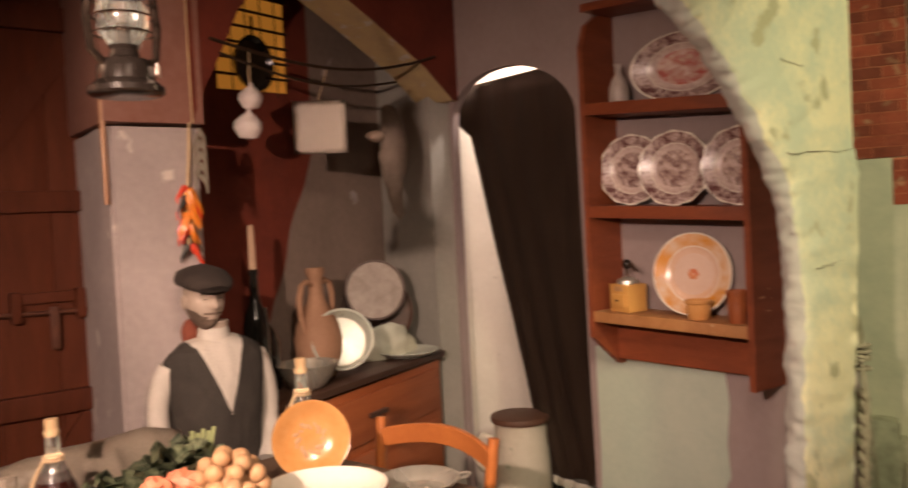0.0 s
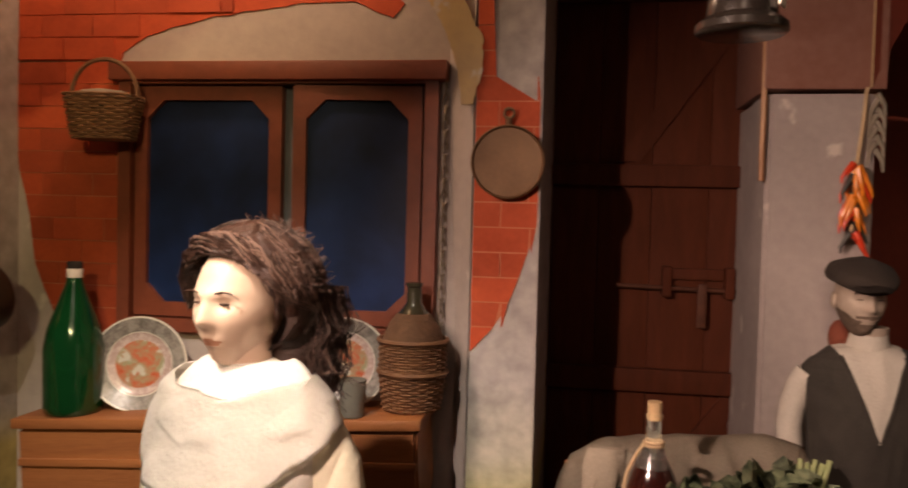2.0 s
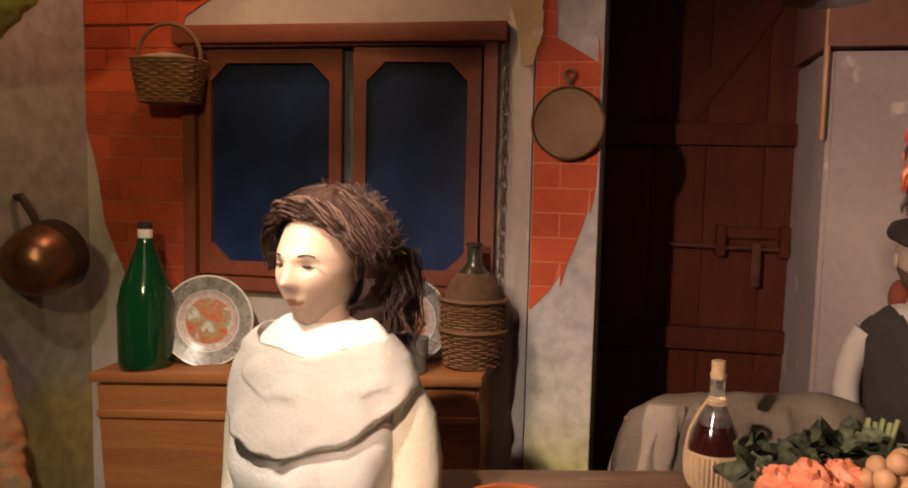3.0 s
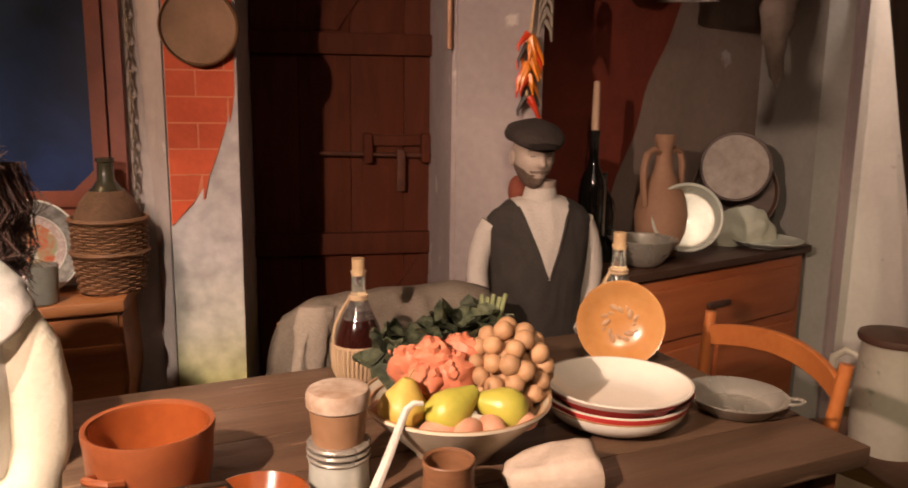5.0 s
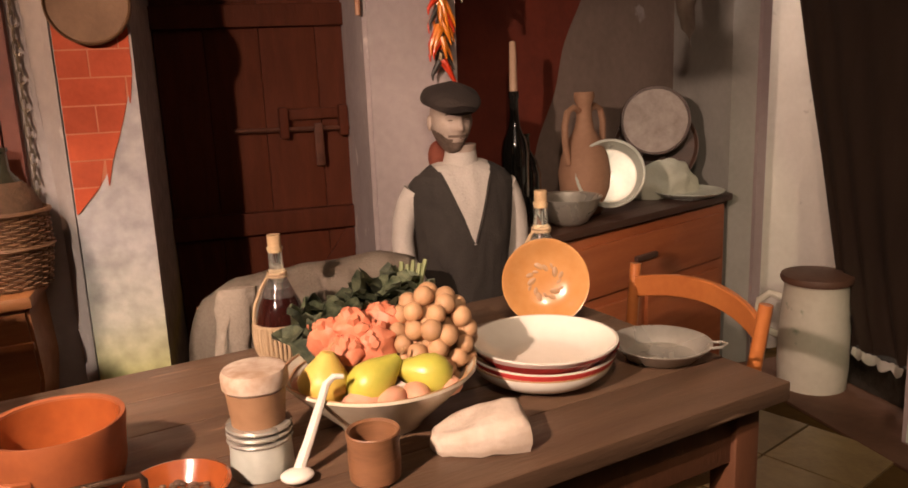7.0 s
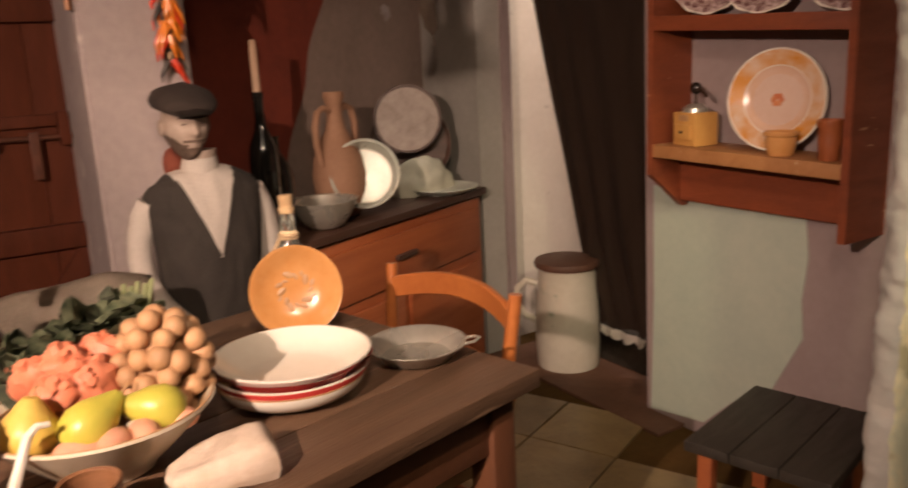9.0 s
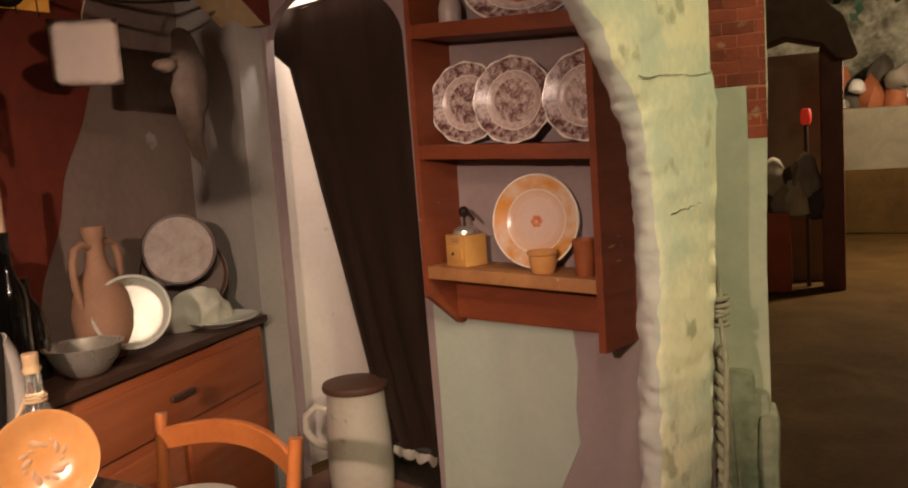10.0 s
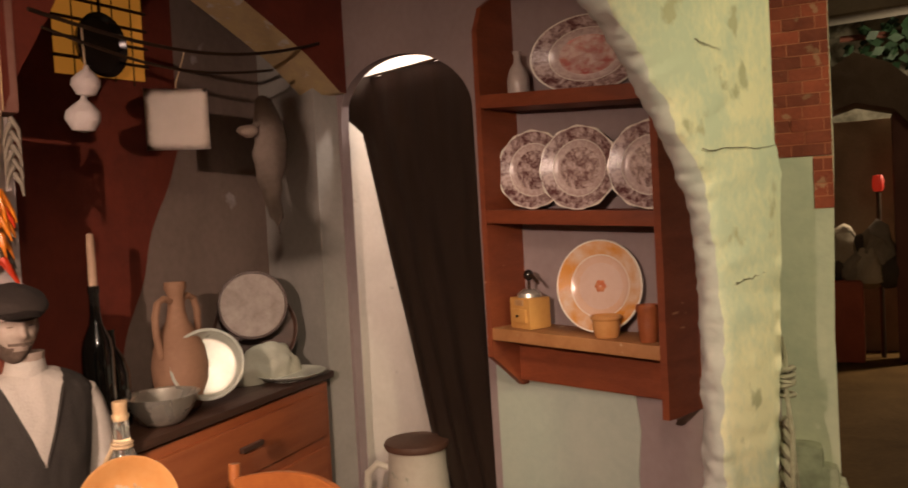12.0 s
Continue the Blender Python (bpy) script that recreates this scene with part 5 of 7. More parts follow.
basin = thing("tin_bowl", "grey metal mixing bowl on the sideboard", "bowl", on_side(0.255, 0.085), 0)
basin.scale = (1.05, 1.05, 1.05)
bm = bmesh.new()
lathe(bm, [(0, 0.002), (0.045, 0), (0.065, 0.012), (0.092, 0.05), (0.108, 0.088), (0.112, 0.090), (0.112, 0.093), (0.104, 0.09), (0.086, 0.05), (0.06, 0.016), (0, 0.008)], 40)
part("bowl_body", bm, tin, basin)
tpot = thing("enamel_pot", "grey enamel pot tipped on its side, white inside", "pot")
tpot.matrix_world = facing(on_side(0.465, 0.06, 0.165), (1.05, 0.2, 1.72)) @ Matrix.Scale(1.08, 4)
bm = bmesh.new()
lathe(bm, [(0, -0.090), (0.085, -0.090), (0.098, -0.080), (0.108, -0.02), (0.112, 0.0), (0.114, 0.002), (0.112, 0.006), (0.105, 0.003), (0.101, -0.02), (0.090, -0.070), (0, -0.080)], 40)
part("pot_body", bm, enamel, tpot)
bm = bmesh.new()
lathe(bm, [(0.0885, -0.069), (0.07, -0.077), (0, -0.0785)], 40)
part("pot_lining", bm, white_glaze, tpot, "white enamel bottom")
bott = thing("dark_bottle", "tall black glass wine bottle on the sideboard", "bottle", on_side(0.105, 0.20), 0)
bott.scale = (0.94, 0.94, 0.94)
bm = bmesh.new()
lathe(bm, [(0, 0), (0.046, 0), (0.05, 0.006), (0.05, 0.27), (0.044, 0.31), (0.022, 0.36), (0.017, 0.39), (0.016, 0.46), (0.019, 0.465), (0.019, 0.485), (0.014, 0.488), (0, 0.486)], 32)
part("glass", bm, glass_black, bott)
bm = bmesh.new()
lathe(bm, [(0, 0.484), (0.014, 0.486), (0.0125, 0.62), (0.011, 0.655), (0, 0.66)], 16)
part("candle", bm, mat("old_candle_wax", (0.46, 0.30, 0.20), (0.36, 0.22, 0.14), 0.6), bott, "old candle stuck in the neck")
b2 = thing("dark_bottle", "squat black glass bottle behind the tin bowl", "bottle", on_side(0.20, 0.245), 0)
b2.scale = (0.94, 0.94, 0.94)
bm = bmesh.new()
lathe(bm, [(0, 0), (0.055, 0), (0.06, 0.01), (0.06, 0.18), (0.045, 0.23), (0.02, 0.27), (0.018, 0.32), (0.022, 0.33), (0, 0.33)], 28)
part("glass", bm, glass_black, b2)

# ---------------------------------------------------------------- niche hangings
def on_arch(u_, z, off=0.0):
    d = (Vector(AB) - Vector(AA)).normalized()
    p = Vector(AA) + d * u_ + Vector((d.y, -d.x)) * off
    return Vector((p.x, p.y, z))


tag = thing("paper_card", "blank square white paper card hung on a string", "card")
tag.matrix_world = facing((2.245, 2.80, 1.75), (0.98, 0.18, 1.72))
bm = bmesh.new()
g = []
for j in range(9):
    row = []
    for i in range(9):
        x, y = (i / 8 - 0.5) * 0.198, (j / 8 - 0.5) * 0.200
        row.append(bm.verts.new((x, y, 0.008 * (x / 0.1) ** 2 + 0.004 * math.sin(y * 30) + 0.002 * noise.noise(Vector((x * 20, y * 20, 0))))))
    g.append(row)
for a, b in zip(g, g[1:]):
    for i in range(8):
        bm.faces.new((a[i], a[i + 1], b[i + 1], b[i]))
bmesh.ops.solidify(bm, geom=bm.faces[:], thickness=0.0015)
part("sheet", bm, paper, tag, angle=80)
bm = bmesh.new()
tube(bm, [(0.0, 0.095, 0.004), (0.002, 0.12, 0.0), tag.matrix_world.inverted() @ (on_arch(0.60, 1.962, 0.01))], 0.002, 6)
part("string", bm, straw, tag, "thin string")


def cord(pts, r, label):
    ob = thing("clothes_line", label, "line", group="lines across the niche")
    bm = bmesh.new()
    tube(bm, pts, r, 8)
    part("strand", bm, iron, ob)


cord([on_arch(0.06 + i * 0.07, 1.995 - 0.045 * math.sin(math.pi * i / 18) ** 1.0 + 0.115 * (i / 18) ** 2.2, 0.01) for i in range(19)], 0.006, "dark iron wire sagging across the niche")
cord([on_arch(0.10 + i * 0.055, 1.955 - 0.055 * math.sin(math.pi * i / 17) + 0.01 * (i / 17), 0.005) for i in range(18)], 0.005, "second dark wire sagging across the niche")

garlic = thing("garlic_string", "string of two white garlic heads hung from a wire", "garlic", (1.921, 2.72, 0))
for z, r, dx in ((1.738, 0.052, 0.0), (1.836, 0.044, 0.014)):
    bm = bmesh.new()
    lathe(bm, [(0, -r * 1.0), (r * 0.6, -r * 0.85), (r * 0.95, -r * 0.25), (r * 0.9, r * 0.2), (r * 0.5, r * 0.62), (r * 0.2, r * 0.85), (r * 0.14, r * 1.1), (0, r * 1.12)], 24, m=pose(dx, 0, z, 8), wob=0.06)
    part("garlic_head", bm, garlic_white, garlic)
bm = bmesh.new()
tube(bm, [(0.0, 0, 1.74), (0.014, 0, 1.86), (0.012, 0.0, 1.92), on_arch(0.22, 1.975, 0.01) - Vector((1.921, 2.72, 0))], 0.003, 6)
part("string", bm, straw, garlic)
blk = thing("small_black_pan", "small round black pan hung before the lit grating", "pan", (0, 0, 0))
dN = (Vector(NB) - Vector(NA)).normalized()


def on_niche(u_, z, off):
    p = Vector(NA) + dN * u_ + Vector((dN.y, -dN.x)) * off
    return Vector((p.x, p.y, z))


blk.matrix_world = facing(on_niche(0.63, 2.045, 0.03), on_niche(0.63, 2.045, 1.0))
bm = bmesh.new()
lathe(bm, [(0, 0), (0.095, 0), (0.11, 0.02), (0.113, 0.02), (0.10, -0.006), (0, -0.006)], 32)
part("pan_body", bm, black_metal, blk)
bm = bmesh.new()
tube(bm, [(0, 0.11, 0.01), (0, 0.19, 0.01)], 0.006, 8)
part("handle", bm, black_metal, blk)

# lit grating in the niche wall
grate = thing("lit_grating", "small orange-lit opening with dark iron bars", "grating", kind="structure")
bm = bmesh.new()
p0, p1 = on_niche(0.46, 0, 0.004).xy, on_niche(0.87, 0, 0.004).xy
L = (p1 - p0).length
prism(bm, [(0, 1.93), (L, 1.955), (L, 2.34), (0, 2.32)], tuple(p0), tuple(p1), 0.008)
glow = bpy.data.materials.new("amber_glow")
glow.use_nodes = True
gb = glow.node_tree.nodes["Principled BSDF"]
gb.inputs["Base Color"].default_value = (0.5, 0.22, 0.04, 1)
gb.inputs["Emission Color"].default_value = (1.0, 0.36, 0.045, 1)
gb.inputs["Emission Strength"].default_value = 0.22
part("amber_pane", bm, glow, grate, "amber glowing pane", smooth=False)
for i in range(6):
    bm = bmesh.new()
    z = 1.99 + i * 0.066
    tube(bm, [on_niche(0.45, z, 0.012), on_niche(0.88, z + 0.02, 0.012)], 0.006, 6)
    part("bar", bm, iron, grate)
for i in range(4):
    bm = bmesh.new()
    tube(bm, [on_niche(0.54 + i * 0.09, 1.93, 0.008), on_niche(0.54 + i * 0.09, 2.34, 0.008)], 0.0025, 6)
    part("bar", bm, iron, grate)

# red paint on the niche wall, with scratched courses
def nl(z):
    return 0.02


def nr(z):
    if z > 1.70:
        return 1.03
    k = (1.70 - z) / 0.60
    return 1.03 - 0.29 * k ** 0.85 + 0.012 * math.sin(z * 17)


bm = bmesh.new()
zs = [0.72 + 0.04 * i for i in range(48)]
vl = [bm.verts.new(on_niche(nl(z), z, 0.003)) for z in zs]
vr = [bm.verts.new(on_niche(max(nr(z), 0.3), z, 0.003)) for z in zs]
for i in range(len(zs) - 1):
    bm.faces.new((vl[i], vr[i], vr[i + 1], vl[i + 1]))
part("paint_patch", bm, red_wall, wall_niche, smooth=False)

# hanging hide
towel = thing("hanging_ham", "grey-brown dried skin hanging from the wire", "dried meat")
bm = bmesh.new()
c = on_arch(1.015, 0, -0.03)
lay = []
for i in range(16):
    t = i / 15
    z = 1.86 - 0.50 * t
    w = 0.030 + 0.05 * math.sin(math.pi * min(1, t * 1.15 + 0.08)) * (0.75 + 0.3 * t) - 0.03 * (t > 0.9)
    x0 = 0.035 * t + 0.012 * math.sin(t * 7)
    lay.append([bm.verts.new((c.x + x0 + w * math.cos(a * math.pi / 6) * 0.95, c.y + 0.3 * x0 + w * 0.55 * math.sin(a * math.pi / 6), z + 0.01 * math.sin(a + t * 5))) for a in range(12)])
for a, b in zip(lay, lay[1:]):
    for i in range(12):
        bm.faces.new((a[i], a[(i + 1) % 12], b[(i + 1) % 12], b[i]))
bm.faces.new(lay[0])
bm.faces.new(lay[-1][::-1])
bmesh.ops.recalc_face_normals(bm, faces=bm.faces[:])
bmesh.ops.subdivide_edges(bm, edges=bm.edges[:], cuts=1, use_grid_fill=True)
roughen(bm, 0.012, 22)
part("hide", bm, mat("dried_grey_hide", (0.25, 0.19, 0.155), (0.16, 0.115, 0.09), 0.85, scale=9, fine=60, bump=0.4), towel, angle=80)
bm = bmesh.new()
ball(bm, (c.x - 0.085, c.y - 0.02, 1.735), 0.035, 12, (1.2, 0.8, 0.65))
roughen(bm, 0.008, 40)
part("shank", bm, mat("pale_dried_fat", (0.44, 0.34, 0.28), (0.33, 0.24, 0.19), 0.8), towel, "pale dried end")
bm = bmesh.new()
tube(bm, [(c.x - 0.08, c.y - 0.015, 1.735), (c.x - 0.03, c.y, 1.765), (c.x, c.y, 1.80)], 0.015, 8)
part("bone", bm, MATS["dried_grey_hide"], towel)

# peppers and dried herbs on the pillar
pep = thing("pepper_bunch", "hanging bunch of red, orange and dark dried peppers", "peppers", (1.632, 2.565, 0))
rnd = random.Random(11)
for i in range(26):
    m = (pepper_orange, pepper_red, pepper_red, pepper_black, pepper_orange)[i % 5]
    z0 = 1.52 - 0.19 * rnd.random()
    a = rnd.random() * 6.28
    L = 0.05 + 0.035 * rnd.random()
    dx, dy = 0.018 * math.cos(a), -0.012 + 0.010 * math.sin(a)
    bm = bmesh.new()
    tube(bm, [(dx * 0.3, dy, z0), (dx * 1.2, dy * 1.3, z0 - L * 0.35), (dx * 2.0, dy * 1.4, z0 - L * 0.7), (dx * 2.2 + 0.004, dy * 1.3, z0 - L)], 0.0105, 8, r2=0.002)
    part("pepper", bm, m, pep)
bm = bmesh.new()
tube(bm, [(0.0, 0, 1.34), (0.005, 0, 1.50), (0.02, 0.01, 1.62), (0.03, 0.02, 1.72)], 0.005, 6)
part("string", bm, straw, pep)
herb = thing("dried_corn_string", "string of dried grey-brown corn husks on the pillar", "corn", (1.680, 2.565, 0))
for i in range(9):
    bm = bmesh.new()
    z = 1.70 - i * 0.018
    tube(bm, [(0.0, -0.005, z), (0.016 * (-1) ** i, -0.012, z - 0.03), (0.02 * (-1) ** i, -0.008, z - 0.06)], 0.008, 6, r2=0.003)
    part("husk", bm, cloth_grey, herb)

# ---------------------------------------------------------------- things on the chest and window wall
gb_ = thing("green_bottle", "large green glass bottle with a dark cap on the chest", "bottle", (-0.372, 2.215, chest_top(-0.372) + 0.003))
gb_.scale = (1.10, 1.10, 1.0)
bm = bmesh.new()
lathe(bm, [(0, 0), (0.060, 0), (0.066, 0.006), (0.068, 0.02), (0.068, 0.17), (0.060, 0.22), (0.036, 0.29), (0.021, 0.335), (0.0165, 0.36), (0.0165, 0.372), (0, 0.372)], 36)
part("glass", bm, glass_green, gb_)
bm = bmesh.new()
lathe(bm, [(0.0168, 0.345), (0.0178, 0.347), (0.0178, 0.376), (0.0168, 0.378)], 20)
part("neck_label", bm, paper, gb_, "pale paper neck band")
bm = bmesh.new()
lathe(bm, [(0, 0.396), (0.016, 0.395), (0.0175, 0.392), (0.0175, 0.377), (0, 0.377)], 20)
part("cap", bm, cap_cloth, gb_, "dark cap")

def shelf_plate(name, loc, target, r, label, cat, rim_m, mid_m, centre_m, group="", waves=0, white_edge=True):
    ob = thing(name, label, cat, group=group)
    ob.matrix_world = facing(loc, target)
    bm = bmesh.new()
    lathe(bm, [(0, -0.010), (r * 0.55, -0.010), (r * 0.6, -0.012), (r * 0.66, -0.006), (r * 0.98, 0.010), (r, 0.012), (r * 0.99, 0.014), (r * 0.66, 0.0), (r * 0.58, -0.005), (0, -0.005)], 48)
    if waves:
        for v in bm.verts:
            rr = v.co.xy.length
            if rr > r * 0.9:
                a = math.atan2(v.co.y, v.co.x)
                v.co.x *= 1 + 0.022 * math.cos(a * waves)
                v.co.y *= 1 + 0.022 * math.cos(a * waves)
    part("plate_body", bm, white_glaze if white_edge else rim_m, ob)
    bm = bmesh.new()
    lathe(bm, [(r * 0.96, 0.0140), (r * 0.68, 0.0024)], 48)
    part("rim_print", bm, rim_m, ob, "patterned rim")
    bm = bmesh.new()
    lathe(bm, [(r * 0.66, 0.0018), (r * 0.58, -0.0035), (r * 0.50, -0.0040)], 48)
    part("inner_ring", bm, mid_m, ob, "pale inner ring")
    bm = bmesh.new()
    lathe(bm, [(r * 0.50, -0.0036), (0, -0.0036)], 48)
    part("centre_print", bm, centre_m, ob, "printed centre")
    return ob


grey_rim = mat("grey_patterned_rim", (0.34, 0.31, 0.275), (0.15, 0.13, 0.115), 0.3, scale=45, fine=120, bump=0.02, contrast=0.9)
fruit_print = mat("painted_fruit_print", (0.46, 0.11, 0.05), (0.30, 0.30, 0.18), 0.3, scale=26, fine=90, bump=0.02, contrast=0.95, wear=((0.50, 0.47, 0.40), 22, 0.56))
shelf_plate("painted_plate", (-0.218, 2.270, chest_top(-0.218) + 0.118), (0.1, 1.0, 1.15), 0.126, "grey-rimmed plate painted with red fruit, propped on the chest", "plate", grey_rim, print_light, fruit_print, "painted plates on the chest")
shelf_plate("painted_plate", (0.340, 2.290, chest_top(0.34) + 0.114), (0.5, 1.0, 1.15), 0.116, "grey-rimmed plate with red centre, propped on the chest", "plate", grey_rim, print_light, fruit_print, "painted plates on the chest")
jar = thing("glass_tumbler", "small grey glass tumbler on the chest", "tumbler", (0.395, 2.175, chest_top(0.395) + 0.002))
bm = bmesh.new()
lathe(bm, [(0, 0), (0.026, 0), (0.030, 0.004), (0.034, 0.09), (0.032, 0.091), (0.028, 0.008), (0, 0.006)], 28)
part("glass", bm, mat("dusty_glass", (0.40, 0.38, 0.32), (0.3, 0.28, 0.24), 0.2, scale=8, bump=0.0, trans=0.5), jar)

demi = thing("demijohn", "brown glass demijohn in a woven wicker basket", "demijohn", (0.524, 2.262, chest_top(0.524) + 0.003))
demi.scale = (0.90, 0.90, 0.88)
bm = bmesh.new()
lathe(bm, [(0, 0.01), (0.070, 0.012), (0.080, 0.05), (0.086, 0.13), (0.082, 0.20), (0.064, 0.245), (0.036, 0.28), (0.022, 0.30), (0.020, 0.345), (0.024, 0.348), (0.024, 0.358), (0.014, 0.358), (0, 0.35)], 36)
part("glass", bm, glass_demi, demi)
bm = bmesh.new()
lathe(bm, [(0.086, 0.185), (0.080, 0.215), (0.066, 0.245), (0.045, 0.272)], 36)
part("sacking", bm, mat("dark_sacking", (0.17, 0.085, 0.042), (0.10, 0.05, 0.026), 0.9, scale=30, fine=120, bump=0.5), demi, "brown sacking over the shoulder")
for k in range(24):
    z = 0.006 + k * 0.0078
    R = 0.076 + 0.014 * min(1, z / 0.10)
    bm = bmesh.new()
    pts = [((R + 0.004 * math.cos(12 * a + math.pi * (k % 2))) * math.cos(a), (R + 0.004 * math.cos(12 * a + math.pi * (k % 2))) * math.sin(a), z) for a in [2 * math.pi * i / 60 for i in range(60)]]
    tube(bm, pts, 0.0042, 5, closed=True)
    part("weaver", bm, wicker, demi)
for k in range(24):
    a = 2 * math.pi * k / 24
    bm = bmesh.new()
    tube(bm, [(0.076 * math.cos(a), 0.076 * math.sin(a), 0.0), (0.090 * math.cos(a), 0.090 * math.sin(a), 0.10), (0.091 * math.cos(a), 0.091 * math.sin(a), 0.195)], 0.003, 5)
    part("stake", bm, wicker, demi)
bm = bmesh.new()
for z in (0.108, 0.196):
    tube(bm, [(0.095 * math.cos(a), 0.095 * math.sin(a), z) for a in [2 * math.pi * i / 48 for i in range(48)]], 0.007, 6, closed=True)
part("rim", bm, wicker, demi)

bask = thing("wicker_basket", "small brown wicker basket hung at the window corner", "basket", (-0.325, 2.265, 1.53), 8)
for k in range(14):
    z = 0.004 + k * 0.0085
    sx, sy = 0.072 + 0.020 * z / 0.12, 0.048 + 0.014 * z / 0.12
    bm = bmesh.new()
    pts = []
    for i in range(56):
        a = 2 * math.pi * i / 56
        q = 1 + 0.05 * math.cos(14 * a + math.pi * (k % 2))
        ca, sa = math.cos(a), math.sin(a)
        n4 = (abs(ca) ** 4 + abs(sa) ** 4) ** -0.25
        pts.append((sx * q * ca * n4, sy * q * sa * n4, z))
    tube(bm, pts, 0.0045, 5, closed=True)
    part("weaver", bm, wicker, bask)
bm = bmesh.new()
box(bm, (0, 0, 0.004), (0.135, 0.088, 0.006), 0.002)
part("bottom", bm, wicker, bask)
bm = bmesh.new()
tube(bm, [(-0.088, 0, 0.115)] + [(-0.088 * math.cos(math.pi * i / 16), 0, 0.118 + 0.095 * math.sin(math.pi * i / 16)) for i in range(1, 16)] + [(0.088, 0, 0.115)], 0.006, 6)
part("handle", bm, wicker, bask)
bm = bmesh.new()
t = bmesh.new()
bmesh.ops.create_icosphere(t, subdivisions=3, radius=1)
for v in t.verts:
    v.co = Vector((v.co.x * 0.08, v.co.y * 0.052, 0.112 + v.co.z * 0.022))
    v.co += v.co.normalized() * 0.006 * noise.noise(v.co * 40)
add(bm, t)
part("lining", bm, cloth_grey, bask, "brown sacking lining")

cop = thing("copper_pot", "round-bottomed tarnished copper pot hung on the side wall", "pot")
cop.matrix_world = Matrix.Translation((-0.600, 2.095, 1.108)) @ Vector((-0.02, -0.98, -0.16)).to_track_quat("Z", "Y").to_matrix().to_4x4()
bm = bmesh.new()
lathe(bm, [(0.090, -0.015), (0.096, -0.012), (0.094, 0.0), (0.088, 0.035), (0.074, 0.066), (0.05, 0.086), (0.02, 0.094), (0, 0.095)], 40)
part("pot_body", bm, copper, cop)
bm = bmesh.new()
lathe(bm, [(0.086, -0.070), (0.093, -0.072), (0.097, -0.066), (0.0955, -0.040), (0.0965, -0.013), (0.090, -0.013), (0.088, -0.068)], 40)
part("rim_band", bm, iron, cop, "blackened iron rim")
bm = bmesh.new()
tube(bm, [(-0.02, 0.085, -0.03), (-0.03, 0.115, -0.03), (-0.045, 0.14, -0.03), (-0.06, 0.165, -0.03), (-0.075, 0.16, -0.03)], 0.010, 8)
part("handle", bm, iron, cop, "dark iron hook")

fry = thing("bronze_pan", "round dull bronze pan hung on the pier by its loop", "pan", (0.748, 2.276, 1.492))
fry.matrix_world = facing((0.748, 2.258, 1.488), (0.76, 0.0, 1.52))
bm = bmesh.new()
lathe(bm, [(0, 0), (0.083, 0.0), (0.086, 0.004), (0.087, 0.010), (0.090, 0.008), (0.090, -0.016), (0, -0.018)], 48)
part("pan_body", bm, bronze, fry)
bm = bmesh.new()
tube(bm, [(0, 0.088, -0.002), (0, 0.105, 0.0)], 0.008, 8)
tube(bm, arc((0, 0.118, 0), 0.012, 0, 345, 15, (1, 0, 0), (0, 1, 0)), 0.004, 6, closed=True)
part("handle", bm, bronze, fry)

# ---------------------------------------------------------------- hanging lantern
lan = thing("hurricane_lantern", "dark chromed hurricane lantern hanging over the table", "lantern", (1.122, 1.362, 1.590), 20)
lan.scale = (0.80, 0.80, 0.86)
chrome = mat("tarnished_chrome", (0.16, 0.11, 0.085), (0.09, 0.06, 0.045), 0.14, 0.9, scale=8, fine=40, bump=0.03)
bm = bmesh.new()
lathe(bm, [(0, 0), (0.066, 0.0), (0.071, 0.004), (0.070, 0.014), (0.060, 0.022), (0.054, 0.026), (0.052, 0.05), (0.046, 0.062), (0.030, 0.068), (0.026, 0.08), (0.030, 0.088), (0, 0.088)], 36)
part("fuel_tank", bm, black_metal, lan)
bm = bmesh.new()
lathe(bm, [(0.028, 0.088), (0.046, 0.115), (0.050, 0.145), (0.042, 0.18), (0.030, 0.20)], 32)
g = part("globe", bm, glass_clear, lan, "clear glass globe")
g.visible_shadow = False
bm = bmesh.new()
lathe(bm, [(0.031, 0.20), (0.040, 0.203), (0.040, 0.215), (0.026, 0.225), (0.026, 0.25), (0.042, 0.258), (0.02, 0.275), (0, 0.28)], 28)
part("chimney", bm, chrome, lan)
for s in (-1, 1):
    bm = bmesh.new()
    tube(bm, [(s * 0.048, 0, 0.055), (s * 0.072, 0, 0.075), (s * 0.078, 0, 0.13), (s * 0.070, 0, 0.20), (s * 0.038, 0, 0.24)], 0.008, 8)
    part("side_tube", bm, chrome, lan)
for k in range(3):
    bm = bmesh.new()
    tube(bm, [(0.055 * math.cos(a), 0.055 * math.sin(a), 0.11 + 0.03 * k) for a in [2 * math.pi * i / 32 for i in range(32)]], 0.002, 5, closed=True)
    part("guard_wire", bm, chrome, lan)
bm = bmesh.new()
tube(bm, [(0, 0, 0.02), (0, 0, 0.13)], 0.012, 10, r2=0.008)
part("burner", bm, chrome, lan)
bm = bmesh.new()
tube(bm, [(0, 0, 0.28), (0, 0, 0.75)], 0.003, 6)
part("hanging_wire", bm, iron, lan)
bm = bmesh.new()
